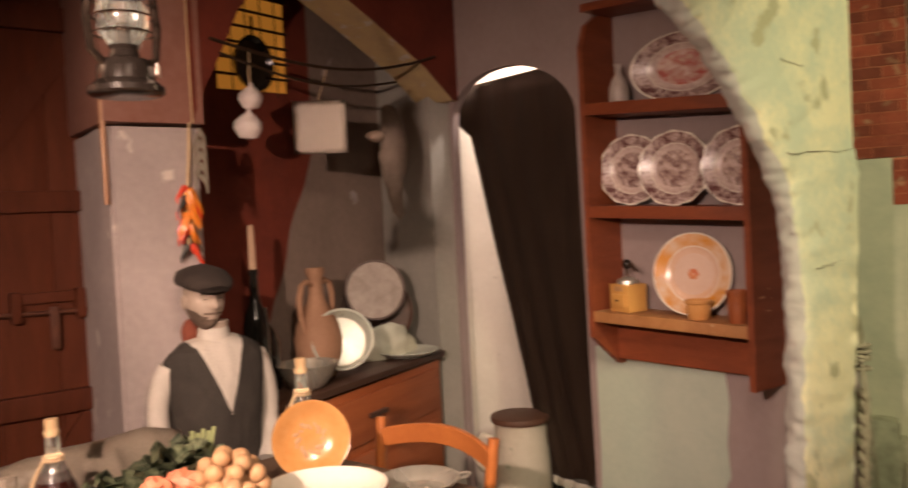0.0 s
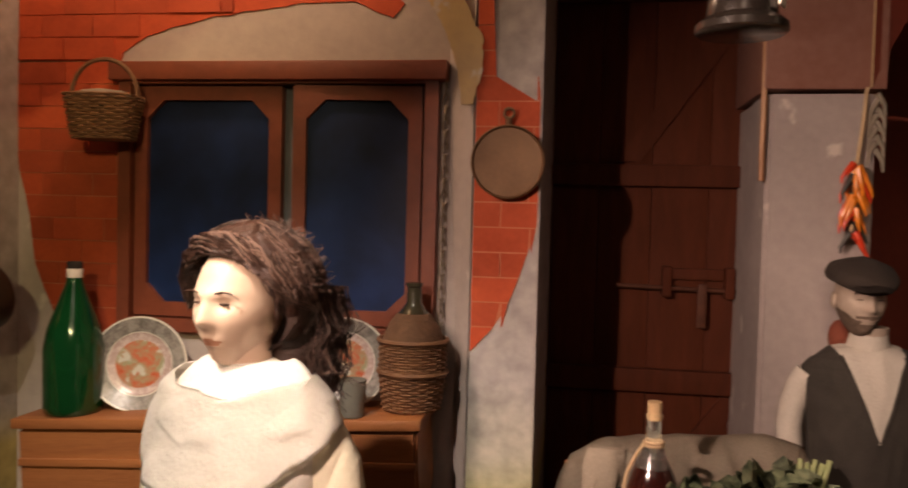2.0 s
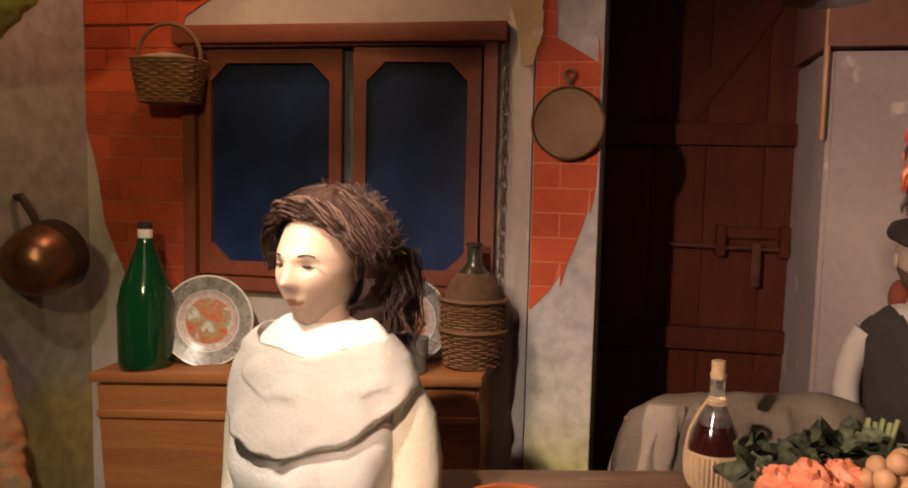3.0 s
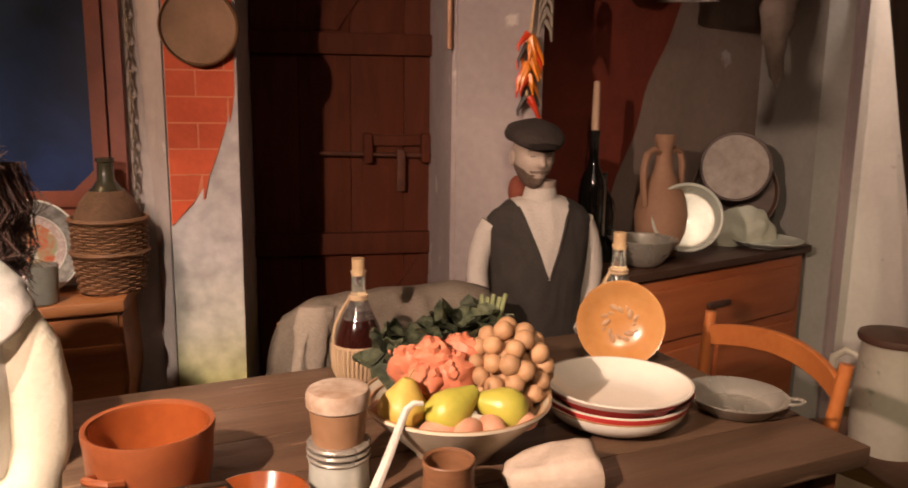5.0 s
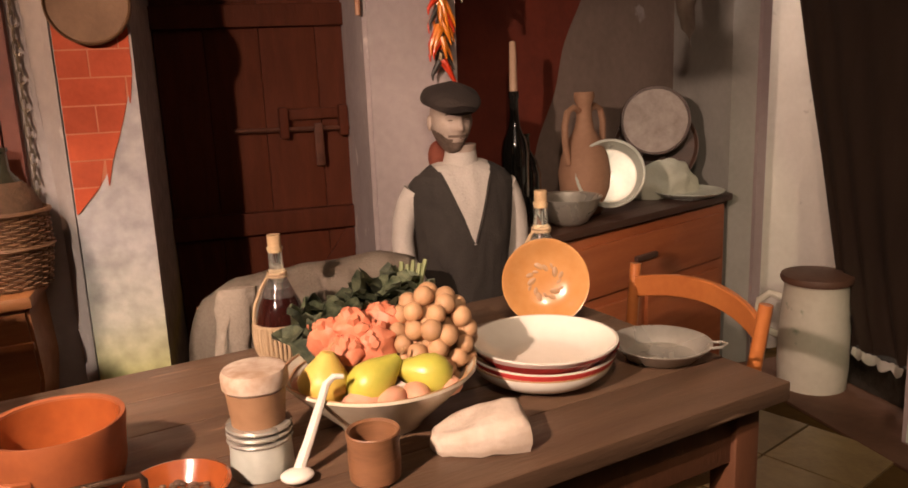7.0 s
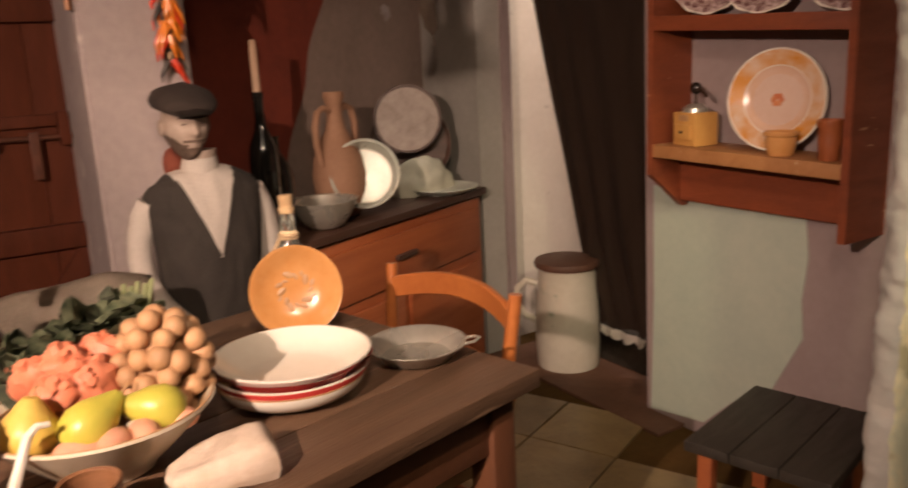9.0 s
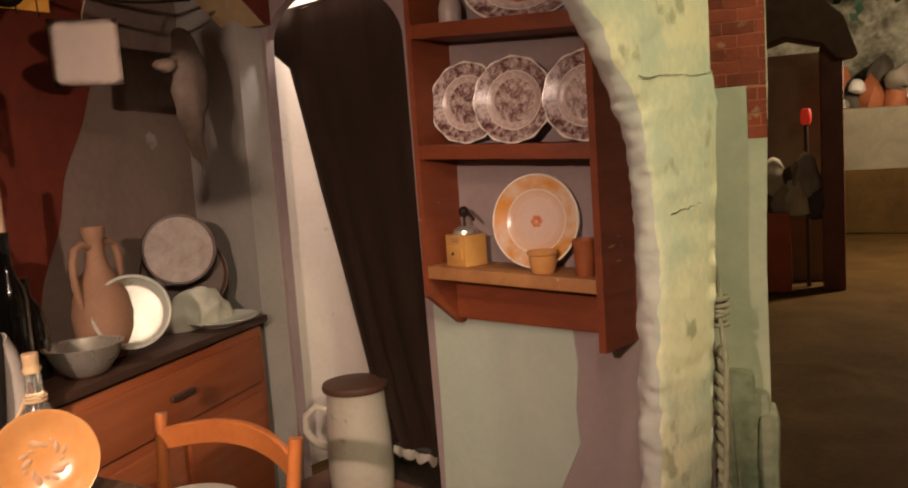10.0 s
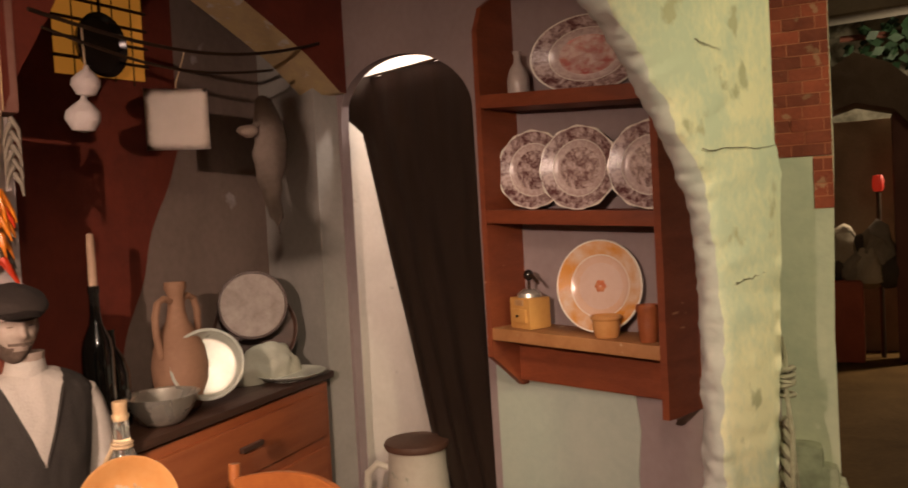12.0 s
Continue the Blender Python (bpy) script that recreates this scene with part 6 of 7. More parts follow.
box(bm, (0.042, -0.042, 0.045), (0.035, 0.004, 0.02), 0.001, rz=45)
part("name_plate", bm, paper, lan, "small blank paper plate")

# ---------------------------------------------------------------- crockery on the wall shelf
EYE_S = (1.0, 0.25, 1.4)
PB = 1.385
for loc, g in (((3.065, 1.985, PB + 0.136), ""), ((3.02, 1.765, PB + 0.124), ""), ((3.065, 1.545, PB + 0.116), "")):
    shelf_plate("transfer_plate", loc, (1.6, loc[1] - 0.35, 1.6), 0.128, "scalloped white plate with plum transfer print on the shelf", "plate", plum_print, print_light, plum_print, "plates on the shelf", 12)
orp = shelf_plate("orange_rim_plate", (3.055, 1.735, 1.006 + 0.142), (1.6, 1.45, 1.35), 0.142, "large cream plate with a runny orange rim", "plate", mat("runny_orange_rim", (0.66, 0.50, 0.38), (0.60, 0.25, 0.04), 0.2, scale=7, fine=30, bump=0.02, contrast=0.97, coat=0.3), mat("pale_plate_ring", (0.66, 0.48, 0.39), (0.62, 0.38, 0.24), 0.2, scale=6, bump=0.02, coat=0.3), mat("pale_plate_centre", (0.66, 0.50, 0.42), (0.60, 0.42, 0.33), 0.2, scale=6, bump=0.02, coat=0.3))
for k in range(6):
    bm = bmesh.new()
    ball(bm, (0.011 * math.cos(k * 1.047), 0.011 * math.sin(k * 1.047), -0.0030), 0.0085, 10, (1, 1, 0.15))
    part("petal_mark", bm, mat("red_flower_mark", (0.48, 0.10, 0.04), (0.56, 0.24, 0.10), 0.3, scale=40), orp, "small red painted petal")
ov = shelf_plate("oval_platter", (3.075, 1.755, 1.745 + 0.110), (1.6, 1.3, 1.75), 0.125, "oval white platter with plum rim and red rose centre", "platter", plum_print, print_light, mat("rose_print", (0.30, 0.035, 0.03), (0.52, 0.36, 0.32), 0.25, scale=28, fine=80, contrast=0.95, bump=0.02))
ov.matrix_world = ov.matrix_world @ Matrix.Diagonal((1.5, 0.95, 1, 1))
vs_ = thing("white_vase", "small white bottle vase on the top board", "vase", (3.035, 2.005, 1.764))
bm = bmesh.new()
lathe(bm, [(0, 0), (0.030, 0), (0.036, 0.01), (0.036, 0.05), (0.028, 0.08), (0.012, 0.105), (0.011, 0.13), (0.016, 0.14), (0.012, 0.14), (0, 0.13)], 28)
part("vase_body", bm, mat("dull_white_glaze", (0.46, 0.40, 0.36), (0.36, 0.29, 0.26), 0.3), vs_)
cm = thing("coffee_mill", "small yellow wooden box coffee mill with crank", "coffee mill", (3.025, 1.995, 1.010), -12)
bm = bmesh.new()
box(bm, (0, 0, 0.05), (0.085, 0.105, 0.10), 0.004)
b_ = part("box", bm, box_wood, cm)
bm = bmesh.new()
box(bm, (-0.046, 0, 0.042), (0.008, 0.080, 0.045), 0.003)
part("drawer", bm, box_wood, b_)
bm = bmesh.new()
ball(bm, (-0.054, 0, 0.042), 0.005, 10)
part("knob", bm, iron, b_, "tiny dark knob")
bm = bmesh.new()
box(bm, (-0.0435, 0, 0.084), (0.003, 0.045, 0.018), 0.001)
part("maker_plate", bm, motif_glaze, b_, "small brown label")
bm = bmesh.new()
lathe(bm, [(0.04, 0.10), (0.038, 0.112), (0.02, 0.124), (0, 0.126)], 24)
part("hopper", bm, tin, cm, "grey metal hopper")
bm = bmesh.new()
tube(bm, [(0, 0, 0.12), (0, 0, 0.16), (-0.01, -0.03, 0.172), (-0.02, -0.075, 0.150)], 0.005, 8)
part("crank", bm, iron, cm)
bm = bmesh.new()
ball(bm, (0, 0.0, 0.17), 0.017, 12, (1, 1, 1.1))
part("crank_knob", bm, black_metal, cm, "black knob")
for nm, loc, r, h, m, lb in (("yellow_cup", (2.995, 1.675, 1.004), 0.044, 0.066, orange_glaze, "small yellow-orange glazed cup with a moulded rim"), ("orange_jar", (2.995, 1.532, 1.002), 0.032, 0.105, terracotta, "narrow orange-brown pottery jar")):
    ob = thing(nm, lb, "cup" if "cup" in nm else "jar", loc)
    bm = bmesh.new()
    lathe(bm, [(0, 0), (r * 0.72, 0), (r * 0.8, 0.004), (r * 0.92, h * 0.5), (r * 0.92, h * 0.78), (r * 1.04, h * 0.85), (r * 1.04, h * 0.97), (r * 0.95, h), (r * 0.86, h * 0.95), (r * 0.8, h * 0.2), (0, h * 0.1)], 32)
    part("cup_body", bm, m, ob)

# ---------------------------------------------------------------- floor things by the passage
jug = thing("enamel_jug", "tall chipped white enamel jug with a brown wooden lid", "jug", (3.19, 2.80, 0), 0)
bm = bmesh.new()
lathe(bm, [(0, 0), (0.118, 0), (0.128, 0.01), (0.134, 0.10), (0.132, 0.25), (0.122, 0.38), (0.118, 0.43), (0.122, 0.44), (0.112, 0.44), (0.11, 0.38), (0, 0.05)], 40)
part("jug_body", bm, mat("chipped_white_enamel", (0.58, 0.53, 0.45), (0.47, 0.42, 0.34), 0.35, scale=5, fine=40, bump=0.06, wear=((0.16, 0.20, 0.13), 6, 0.63)), jug)
bm = bmesh.new()
lathe(bm, [(0, 0.475), (0.10, 0.475), (0.132, 0.468), (0.136, 0.455), (0.132, 0.442), (0, 0.442)], 36)
part("lid", bm, mat("dark_wood_lid", (0.11, 0.05, 0.03), (0.07, 0.03, 0.018), 0.6, scale=8), jug, "dark brown wooden lid")
bm = bmesh.new()
hd = Vector((-0.70, 0.71, 0))
tube(bm, [hd * 0.125 + Vector((0, 0, 0.36)), hd * 0.17 + Vector((0, 0, 0.375)), hd * 0.21 + Vector((0, 0, 0.34)), hd * 0.215 + Vector((0, 0, 0.28)), hd * 0.18 + Vector((0, 0, 0.22)), hd * 0.13 + Vector((0, 0, 0.20))], 0.016, 8)
part("handle", bm, MATS["chipped_white_enamel"], jug)

stool = thing("low_bench", "low blackened wooden bench against the wall", "bench", (2.855, 1.515, 0), 14)
for i in range(3):
    bm = bmesh.new()
    box(bm, (0, -0.125 + i * 0.125, 0.285), (0.45, 0.122, 0.03), 0.004)
    part("plank", bm, black_wood, stool)
for x in (-0.18, 0.18):
    for y in (-0.14, 0.14):
        bm = bmesh.new()
        box(bm, (x, y, 0.135), (0.04, 0.04, 0.27), 0.005)
        part("leg", bm, side_wood, stool)

bm = bmesh.new()
box(bm, (3.20, 2.60, 0.006), (0.42, 1.0, 0.012), 0.003)
setting("floor_threshold", bm, red_tile, "dull red tiled threshold of the passage")

patch = bmesh.new()
pp = [(0.86, 0.02), (0.87, 0.45), (0.865, 0.845), (1.05, 0.865), (1.22, 0.83), (1.445, 0.815), (1.46, 0.70), (1.445, 0.56), (1.455, 0.45), (1.36, 0.26), (1.22, 0.17), (1.10, 0.05)]
prism(patch, pp, (SX - 0.004, 3.115), (SX - 0.004, 1.0), 0.006)
part("plaster_patch", patch, mat("pale_green_patch", (0.42, 0.46, 0.38), (0.34, 0.39, 0.33), 0.9, scale=4, fine=40, bump=0.25), wall_shelf, "pale green-white repaired patch", smooth=False)


# ---------------------------------------------------------------- mannequins, one plain mesh each
def loft(bm, rings, mi=0, seg=36, cap=True):
    """Rings of (x, y, z, half width, half depth)."""
    prev = None
    for x, y, z, a, b in rings:
        ring = [bm.verts.new((x + a * math.cos(2 * math.pi * i / seg), y + b * math.sin(2 * math.pi * i / seg), z)) for i in range(seg)]
        if prev:
            for i in range(seg):
                bm.faces.new((prev[i], prev[(i + 1) % seg], ring[(i + 1) % seg], ring[i])).material_index = mi
        elif cap:
            bm.faces.new(ring[::-1]).material_index = mi
        prev = ring
    if cap:
        bm.faces.new(prev).material_index = mi
    return bm


def plain_head(bm, c, s, mi, beard=None, lips=None, dark=None):
    """A simplified head that faces -y: skull, nose, brows, lips."""
    t = bmesh.new()
    bmesh.ops.create_uvsphere(t, u_segments=96, v_segments=72, radius=1)
    for v in t.verts:
        x, y, z = v.co
        k = 1 - 0.34 * max(0, -z) ** 1.6
        x *= 0.61 * k
        fy = y * 0.86 if y > 0 else y * (0.80 - 0.04 * max(0, z))
        if y < 0:
            def g(cx, cz, sx, sz, amp):
                return amp * math.exp(-((x - cx) / sx) ** 2 - ((z - cz) / sz) ** 2)
            fy -= g(0, -0.10, 0.10, 0.20, 0.12) + g(0, -0.22, 0.12, 0.09, 0.13)
            fy -= g(0, 0.20, 0.42, 0.09, 0.05)
            fy += g(0.26, 0.05, 0.14, 0.09, 0.09) + g(-0.26, 0.05, 0.14, 0.09, 0.09)
            fy -= g(0, -0.48, 0.17, 0.05, 0.05) + g(0, -0.57, 0.15, 0.05, 0.05)
            fy += g(0, -0.525, 0.2, 0.02, 0.03)
            fy -= g(0, -0.82, 0.2, 0.14, 0.10)
            fy -= g(0.34, -0.22, 0.16, 0.18, 0.04) + g(-0.34, -0.22, 0.16, 0.18, 0.04)
        v.co = Vector((x, fy, z))
    for fc in t.faces:
        m = fc.calc_center_median()
        fc.material_index = mi
        if beard is not None and m.y < 0.20:
            jag = 0.035 * noise.noise(m * 14)
            jaw = m.z + jag < -0.50 - 0.10 * (abs(m.x) < 0.18) + 0.95 * max(0.0, abs(m.x) - 0.30)
            lip = abs(m.x) < 0.15 and -0.60 < m.z < -0.47
            tache = -0.475 < m.z + jag < -0.37 and abs(m.x) < 0.30
            if (jaw and not lip) or tache:
                fc.material_index = beard
        if lips is not None and (m.x / 0.17) ** 2 + ((m.z + 0.53) / 0.06) ** 2 < 1 and m.y < -0.4:
            fc.material_index = lips
    add(bm, t, Matrix.Translation(c) @ Matrix.Scale(s, 4))
    if dark is not None:
        for sx in (-1, 1):
            cc = Vector(c) + Vector((sx * 0.25, -0.69, 0.05)) * s
            ball(bm, cc, 0.07 * s, 12, (1.45, 0.5, 0.26), dark)
            tube(bm, [Vector(c) + Vector((sx * q, -0.80 + 0.5 * (q - 0.1) ** 2 + 0.02, 0.185 + 0.05 * math.sin((q - 0.1) * 8)) ) * s for q in (0.10, 0.19, 0.28, 0.37, 0.44)], 0.014 * s, 6, dark)


def folds(bm, amount, seed, zmin=-9, zmax=9, mats=()):
    bm.normal_update()
    for v in bm.verts:
        if zmin < v.co.z < zmax and (not mats or (v.link_faces and v.link_faces[0].material_index in mats)):
            p = Vector((v.co.x * 16, v.co.y * 16, v.co.z * 6 + seed))
            v.co += v.normal * amount * (noise.noise(p) + 0.5 * noise.noise(p * 2.3))


# woman in a white shawl blouse
bm = bmesh.new()
loft(bm, [(0, 0, 0.1846, 0.13, 0.11), (0, 0, 0.40, 0.115, 0.10), (0, 0, 0.62, 0.100, 0.085), (0, 0, 0.72, 0.100, 0.080)], 3)
prof = [(0, 0, 0.70, 0.102, 0.082), (0, -0.002, 0.77, 0.108, 0.088), (0, -0.008, 0.83, 0.124, 0.100), (0, -0.016, 0.89, 0.128, 0.112), (0, -0.012, 0.94, 0.134, 0.104), (0, -0.004, 0.985, 0.138, 0.090), (0, 0.0, 1.02, 0.134, 0.078), (0, 0.004, 1.05, 0.118, 0.070), (0, 0.006, 1.075, 0.09, 0.062), (0, 0.006, 1.09, 0.07, 0.054)]
rings = []
prof = [(x, y, 0.70 + (z - 0.70) * 1.13, a * 1.07, b) for x, y, z, a, b in prof]
for a, b in zip(prof, prof[1:]):
    rings += [tuple(p + (q - p) * k / 4 for p, q in zip(a, b)) for k in range(4)]
loft(bm, rings + [prof[-1]], 0, 96)
for sx in (-1, 1):
    pts = [(sx * 0.070, 0.006, 1.070), (sx * 0.112, 0.008, 1.045), (sx * 0.140, 0.014, 0.995), (sx * 0.153, 0.016, 0.935), (sx * 0.156, 0.014, 0.870), (sx * 0.150, -0.01, 0.815), (sx * 0.130, -0.06, 0.79), (sx * 0.10, -0.11, 0.79)]
    tube(bm, pts, 0.046, 24, 3, r2=0.036)
folds(bm, 0.009, 2.0)
# shawl: one loose cloth laid round the neck, its folds drooping in front
t = bmesh.new()
g = []
for j in range(25):
    k = j / 24
    row = []
    for i in range(96):
        a = 2 * math.pi * i / 96
        front = max(0, -math.sin(a)) ** 1.5
        wid = 0.060 + 0.088 * k
        rr = 0.052 + 0.088 * k
        drop = 0.004 + 0.070 * k ** 1.5 + front * (0.022 + 0.070 * k)
        ca, sa = math.cos(a), math.sin(a)
        crease = noise.noise(Vector((ca * 2.2, sa * 2.2, k * 5 + 1.5 * ca)))
        fold = 0.0055 * math.sin(k * 15 + 3.0 * math.sin(a * 1.0 + 0.9)) * front + 0.010 * crease + 0.004 * noise.noise(Vector((ca * 7, sa * 7, k * 9)))
        hem = 0.010 * noise.noise(Vector((ca * 4, sa * 4, 9))) * k
        row.append(t.verts.new((wid * ca * (1 + 0.08 * crease), (rr * 0.66 + fold) * sa - 0.030 * front * k, 1.128 - drop + 0.6 * fold + hem)))
    g.append(row)
for ra, rb in zip(g, g[1:]):
    for i in range(96):
        t.faces.new((ra[i], rb[i], rb[(i + 1) % 96], ra[(i + 1) % 96]))
# the cloth lies on the shoulders and chest
for v in t.verts:
    for p0, p1 in zip(prof, prof[1:]):
        if p0[2] <= v.co.z <= p1[2]:
            k = (v.co.z - p0[2]) / (p1[2] - p0[2])
            ax, by, cy = (p0[q] + (p1[q] - p0[q]) * k for q in (3, 4, 1))
            far = math.hypot(v.co.x / ax, (v.co.y - cy) / by)
            need = 1.13 + 0.9 * max(0.0, noise.noise(v.co * 22)) * 0.12
            if far < need:
                v.co.x *= need / far
                v.co.y = cy + (v.co.y - cy) * need / far
            break
bmesh.ops.solidify(t, geom=t.faces[:], thickness=0.003)
add(bm, t)
loft(bm, [(0, 0.002, 1.06, 0.052, 0.048), (0, 0.0, 1.10, 0.046, 0.044), (0, -0.004, 1.13, 0.042, 0.042), (0, -0.010, 1.17, 0.044, 0.046)], 1, 28)
HC = Vector((0.004, -0.016, 1.224))
plain_head(bm, HC, 0.093, 1, None, 4, 2)
# hair: cap, rolled front, thick fall on the nape, fine loose strands
t = bmesh.new()
bmesh.ops.create_uvsphere(t, u_segments=64, v_segments=44, radius=1)
for v in t.verts:
    x, y, z = v.co
    v.co = Vector((x * 0.099, y * 0.104 + 0.026, z * 0.096 + 0.020))
    v.co *= 1 + 0.07 * noise.noise(v.co * 30) + 0.05 * noise.noise(Vector((v.co.x * 110, v.co.y * 110, v.co.z * 25)))
bmesh.ops.delete(t, geom=[v for v in t.verts if v.co.y < -0.015 and v.co.z < 0.074 - 8 * v.co.x ** 2 or v.co.y < 0.008 and v.co.z < -0.02], context="VERTS")
for fc in t.faces:
    fc.material_index = 2
add(bm, t, Matrix.Translation(HC))
t = bmesh.new()
bmesh.ops.create_uvsphere(t, u_segments=40, v_segments=40, radius=1)
for v in t.verts:
    x, y, z = v.co
    v.co = Vector((x * 0.070 + 0.015, y * 0.048 + 0.078, z * 0.125 - 0.050))
    v.co += v.co.normalized() * (0.016 * noise.noise(v.co * 26) + 0.012 * noise.noise(Vector((v.co.x * 120, v.co.y * 120, v.co.z * 18))))
for fc in t.faces:
    fc.material_index = 2
add(bm, t, Matrix.Translation(HC))
rnd = random.Random(3)
for i in range(1500):
    a = rnd.uniform(-0.75, math.pi + 0.75)
    e0 = rnd.uniform(0.05, 1.5)
    R = rnd.uniform(1.0, 1.08)
    wob = rnd.uniform(-0.10, 0.10)
    pts = []
    for j in range(6):
        e = e0 - j * 0.19
        a2 = a + (math.pi / 2 - a) * 0.05 * j + wob * math.sin(j * 1.3)
        d = Vector((math.cos(a2) * math.cos(e) * 0.097, math.sin(a2) * math.cos(e) * 0.105 + 0.026, math.sin(e) * 0.093 + 0.020))
        if d.y < -0.020 and d.z < 0.076 - 8 * d.x ** 2:
            d.z = 0.077 - 8 * d.x ** 2
        if e < -0.2:
            d.y = max(d.y, 0.05)
        pts.append(HC + d * R)
    tube(bm, pts, rnd.uniform(0.0004, 0.0009), 4, 5 if rnd.random() < 0.30 else 2, r2=0.0003)
for k in range(240):
    y1, z1 = rnd.uniform(-0.004, 0.034), rnd.uniform(-0.004, 0.020)
    ph = rnd.uniform(0, 6)
    tube(bm, [HC + Vector((0.082 * math.cos(a), -0.056 + y1 + 0.040 * (1 - math.sin(a)) + 0.005 * math.sin(a * 7 + ph), -0.012 + z1 + 0.092 * math.sin(a) ** 0.75 + 0.005 * math.sin(a * 8 + ph))) for a in [0.02 + (math.pi - 0.04) * i / 20 for i in range(21)]], 0.0009, 4, 5 if k % 3 == 0 else 2)
for i in range(900):
    x0, y0 = rnd.uniform(-0.06, 0.095), rnd.uniform(0.045, 0.140)
    x0 *= 1 + rnd.gauss(0, 0.06)
    sw = rnd.gauss(0, 0.014)
    z9 = rnd.uniform(-0.125, -0.165)
    tube(bm, [HC + Vector((x0, y0, 0.02)), HC + Vector((x0 * 1.05 + sw, y0 + 0.010, -0.04)), HC + Vector((x0 * 0.9 + 0.010 - sw, y0 + 0.004, -0.10)), HC + Vector((x0 * 0.75 + 0.02 + sw * 1.4, y0 - 0.01, z9 + rnd.gauss(0, 0.014)))], rnd.uniform(0.0005, 0.0013), 4, 5 if rnd.random() < 0.1 else 2, r2=0.0008)
for i in range(360):
    a, e = rnd.uniform(-0.3, 2.8), rnd.uniform(0.0, 1.3)
    d = Vector((math.cos(a) * math.cos(e), math.sin(a) * math.cos(e), math.sin(e)))
    p = HC + Vector((d.x * 0.097, d.y * 0.105 + 0.026, d.z * 0.093 + 0.020))
    q = d.orthogonal().normalized() * rnd.uniform(-0.03, 0.03)
    tube(bm, [p, p + d * 0.010 + q * 0.5, p + d * rnd.uniform(0.008, 0.022) + q], 0.0006, 4, 5 if rnd.random() < 0.4 else 2, r2=0.0004)
wm = link("woman_mannequin", bm, [cloth_white, skin, hair_dark, cloth_cream, lip_paint, hair_highlight], None, "", True, 70)
wm.matrix_world = pose(0.375, 1.588, -0.213, 0, 0, -15) @ Matrix.Scale(1.155, 4)
tagged(wm, "woman mannequin with dark hair and a white shawl blouse", "mannequin")

# seated man in cap and waistcoat
bm = bmesh.new()
loft(bm, [(0, 0, 0.0, 0.13, 0.12), (0, 0, 0.45, 0.14, 0.12), (0, 0, 0.62, 0.125, 0.10)], 1)
t = bmesh.new()
prof = [(0, 0, 0.60, 0.120, 0.095), (0, -0.004, 0.76, 0.128, 0.100), (0, -0.006, 0.84, 0.137, 0.102), (0, -0.004, 0.92, 0.147, 0.096), (0, 0, 0.975, 0.153, 0.086), (0, 0.002, 1.005, 0.150, 0.078), (0, 0.004, 1.03, 0.132, 0.070), (0, 0.006, 1.05, 0.098, 0.060), (0, 0.006, 1.064, 0.062, 0.050)]
rings = []
for a, b in zip(prof, prof[1:]):
    rings += [tuple(p + (q - p) * k / 20 for p, q in zip(a, b)) for k in range(20)]
loft(t, rings + [prof[-1]], 1, 320)
for fc in t.faces:
    m = fc.calc_center_median()
    if m.y < 0 and m.z > 0.845 and abs(m.x + 0.004) < 0.003 + (m.z - 0.845) * 0.36 or m.z > 1.056:
        fc.material_index = 0
add(bm, t)
for sx in (-1, 1):
    pts = [(sx * 0.132, 0.006, 0.985), (sx * 0.152, 0.012, 0.95), (sx * 0.166, 0.018, 0.90), (sx * 0.172, 0.018, 0.85), (sx * 0.170, 0.010, 0.79), (sx * 0.150, -0.04, 0.73), (sx * 0.115, -0.08, 0.68)]
    tube(bm, pts, 0.035, 20, 0, r2=0.031)
folds(bm, 0.0065, 5.0)
loft(bm, [(0, 0.0, 1.04, 0.058, 0.053), (0, -0.002, 1.06, 0.050, 0.050), (0, -0.004, 1.08, 0.045, 0.047), (0, -0.006, 1.095, 0.042, 0.045), (0, -0.008, 1.104, 0.040, 0.044)], 0, 28)
loft(bm, [(0, -0.004, 1.07, 0.040, 0.042), (0, -0.010, 1.11, 0.042, 0.046)], 2, 28)
# stitched edges of the waistcoat's neck
for sx in (-1, 1):
    pts = []
    for i in range(24):
        z = 0.846 + (1.04 - 0.846) * i / 23
        for p0, p1 in zip(prof, prof[1:]):
            if p0[2] <= z <= p1[2]:
                k = (z - p0[2]) / (p1[2] - p0[2])
                rx, ry, cy = p0[3] + (p1[3] - p0[3]) * k, p0[4] + (p1[4] - p0[4]) * k, p0[1] + (p1[1] - p0[1]) * k
        x = -0.004 + sx * (0.003 + (z - 0.845) * 0.36)
        pts.append((x, cy - ry * math.sqrt(max(0.05, 1 - (x / rx) ** 2)) - 0.001, z))
    tube(bm, pts, 0.0042, 8, 1)
MC = Vector((0, -0.018, 1.172))
head_from = len(bm.verts)
plain_head(bm, MC, 0.090, 2, 3, None, 3)
for sx in (-1, 1):
    ball(bm, MC + Vector((sx * 0.058, 0.006, -0.004)), 0.018, 10, (0.4, 0.8, 1.2), 2)
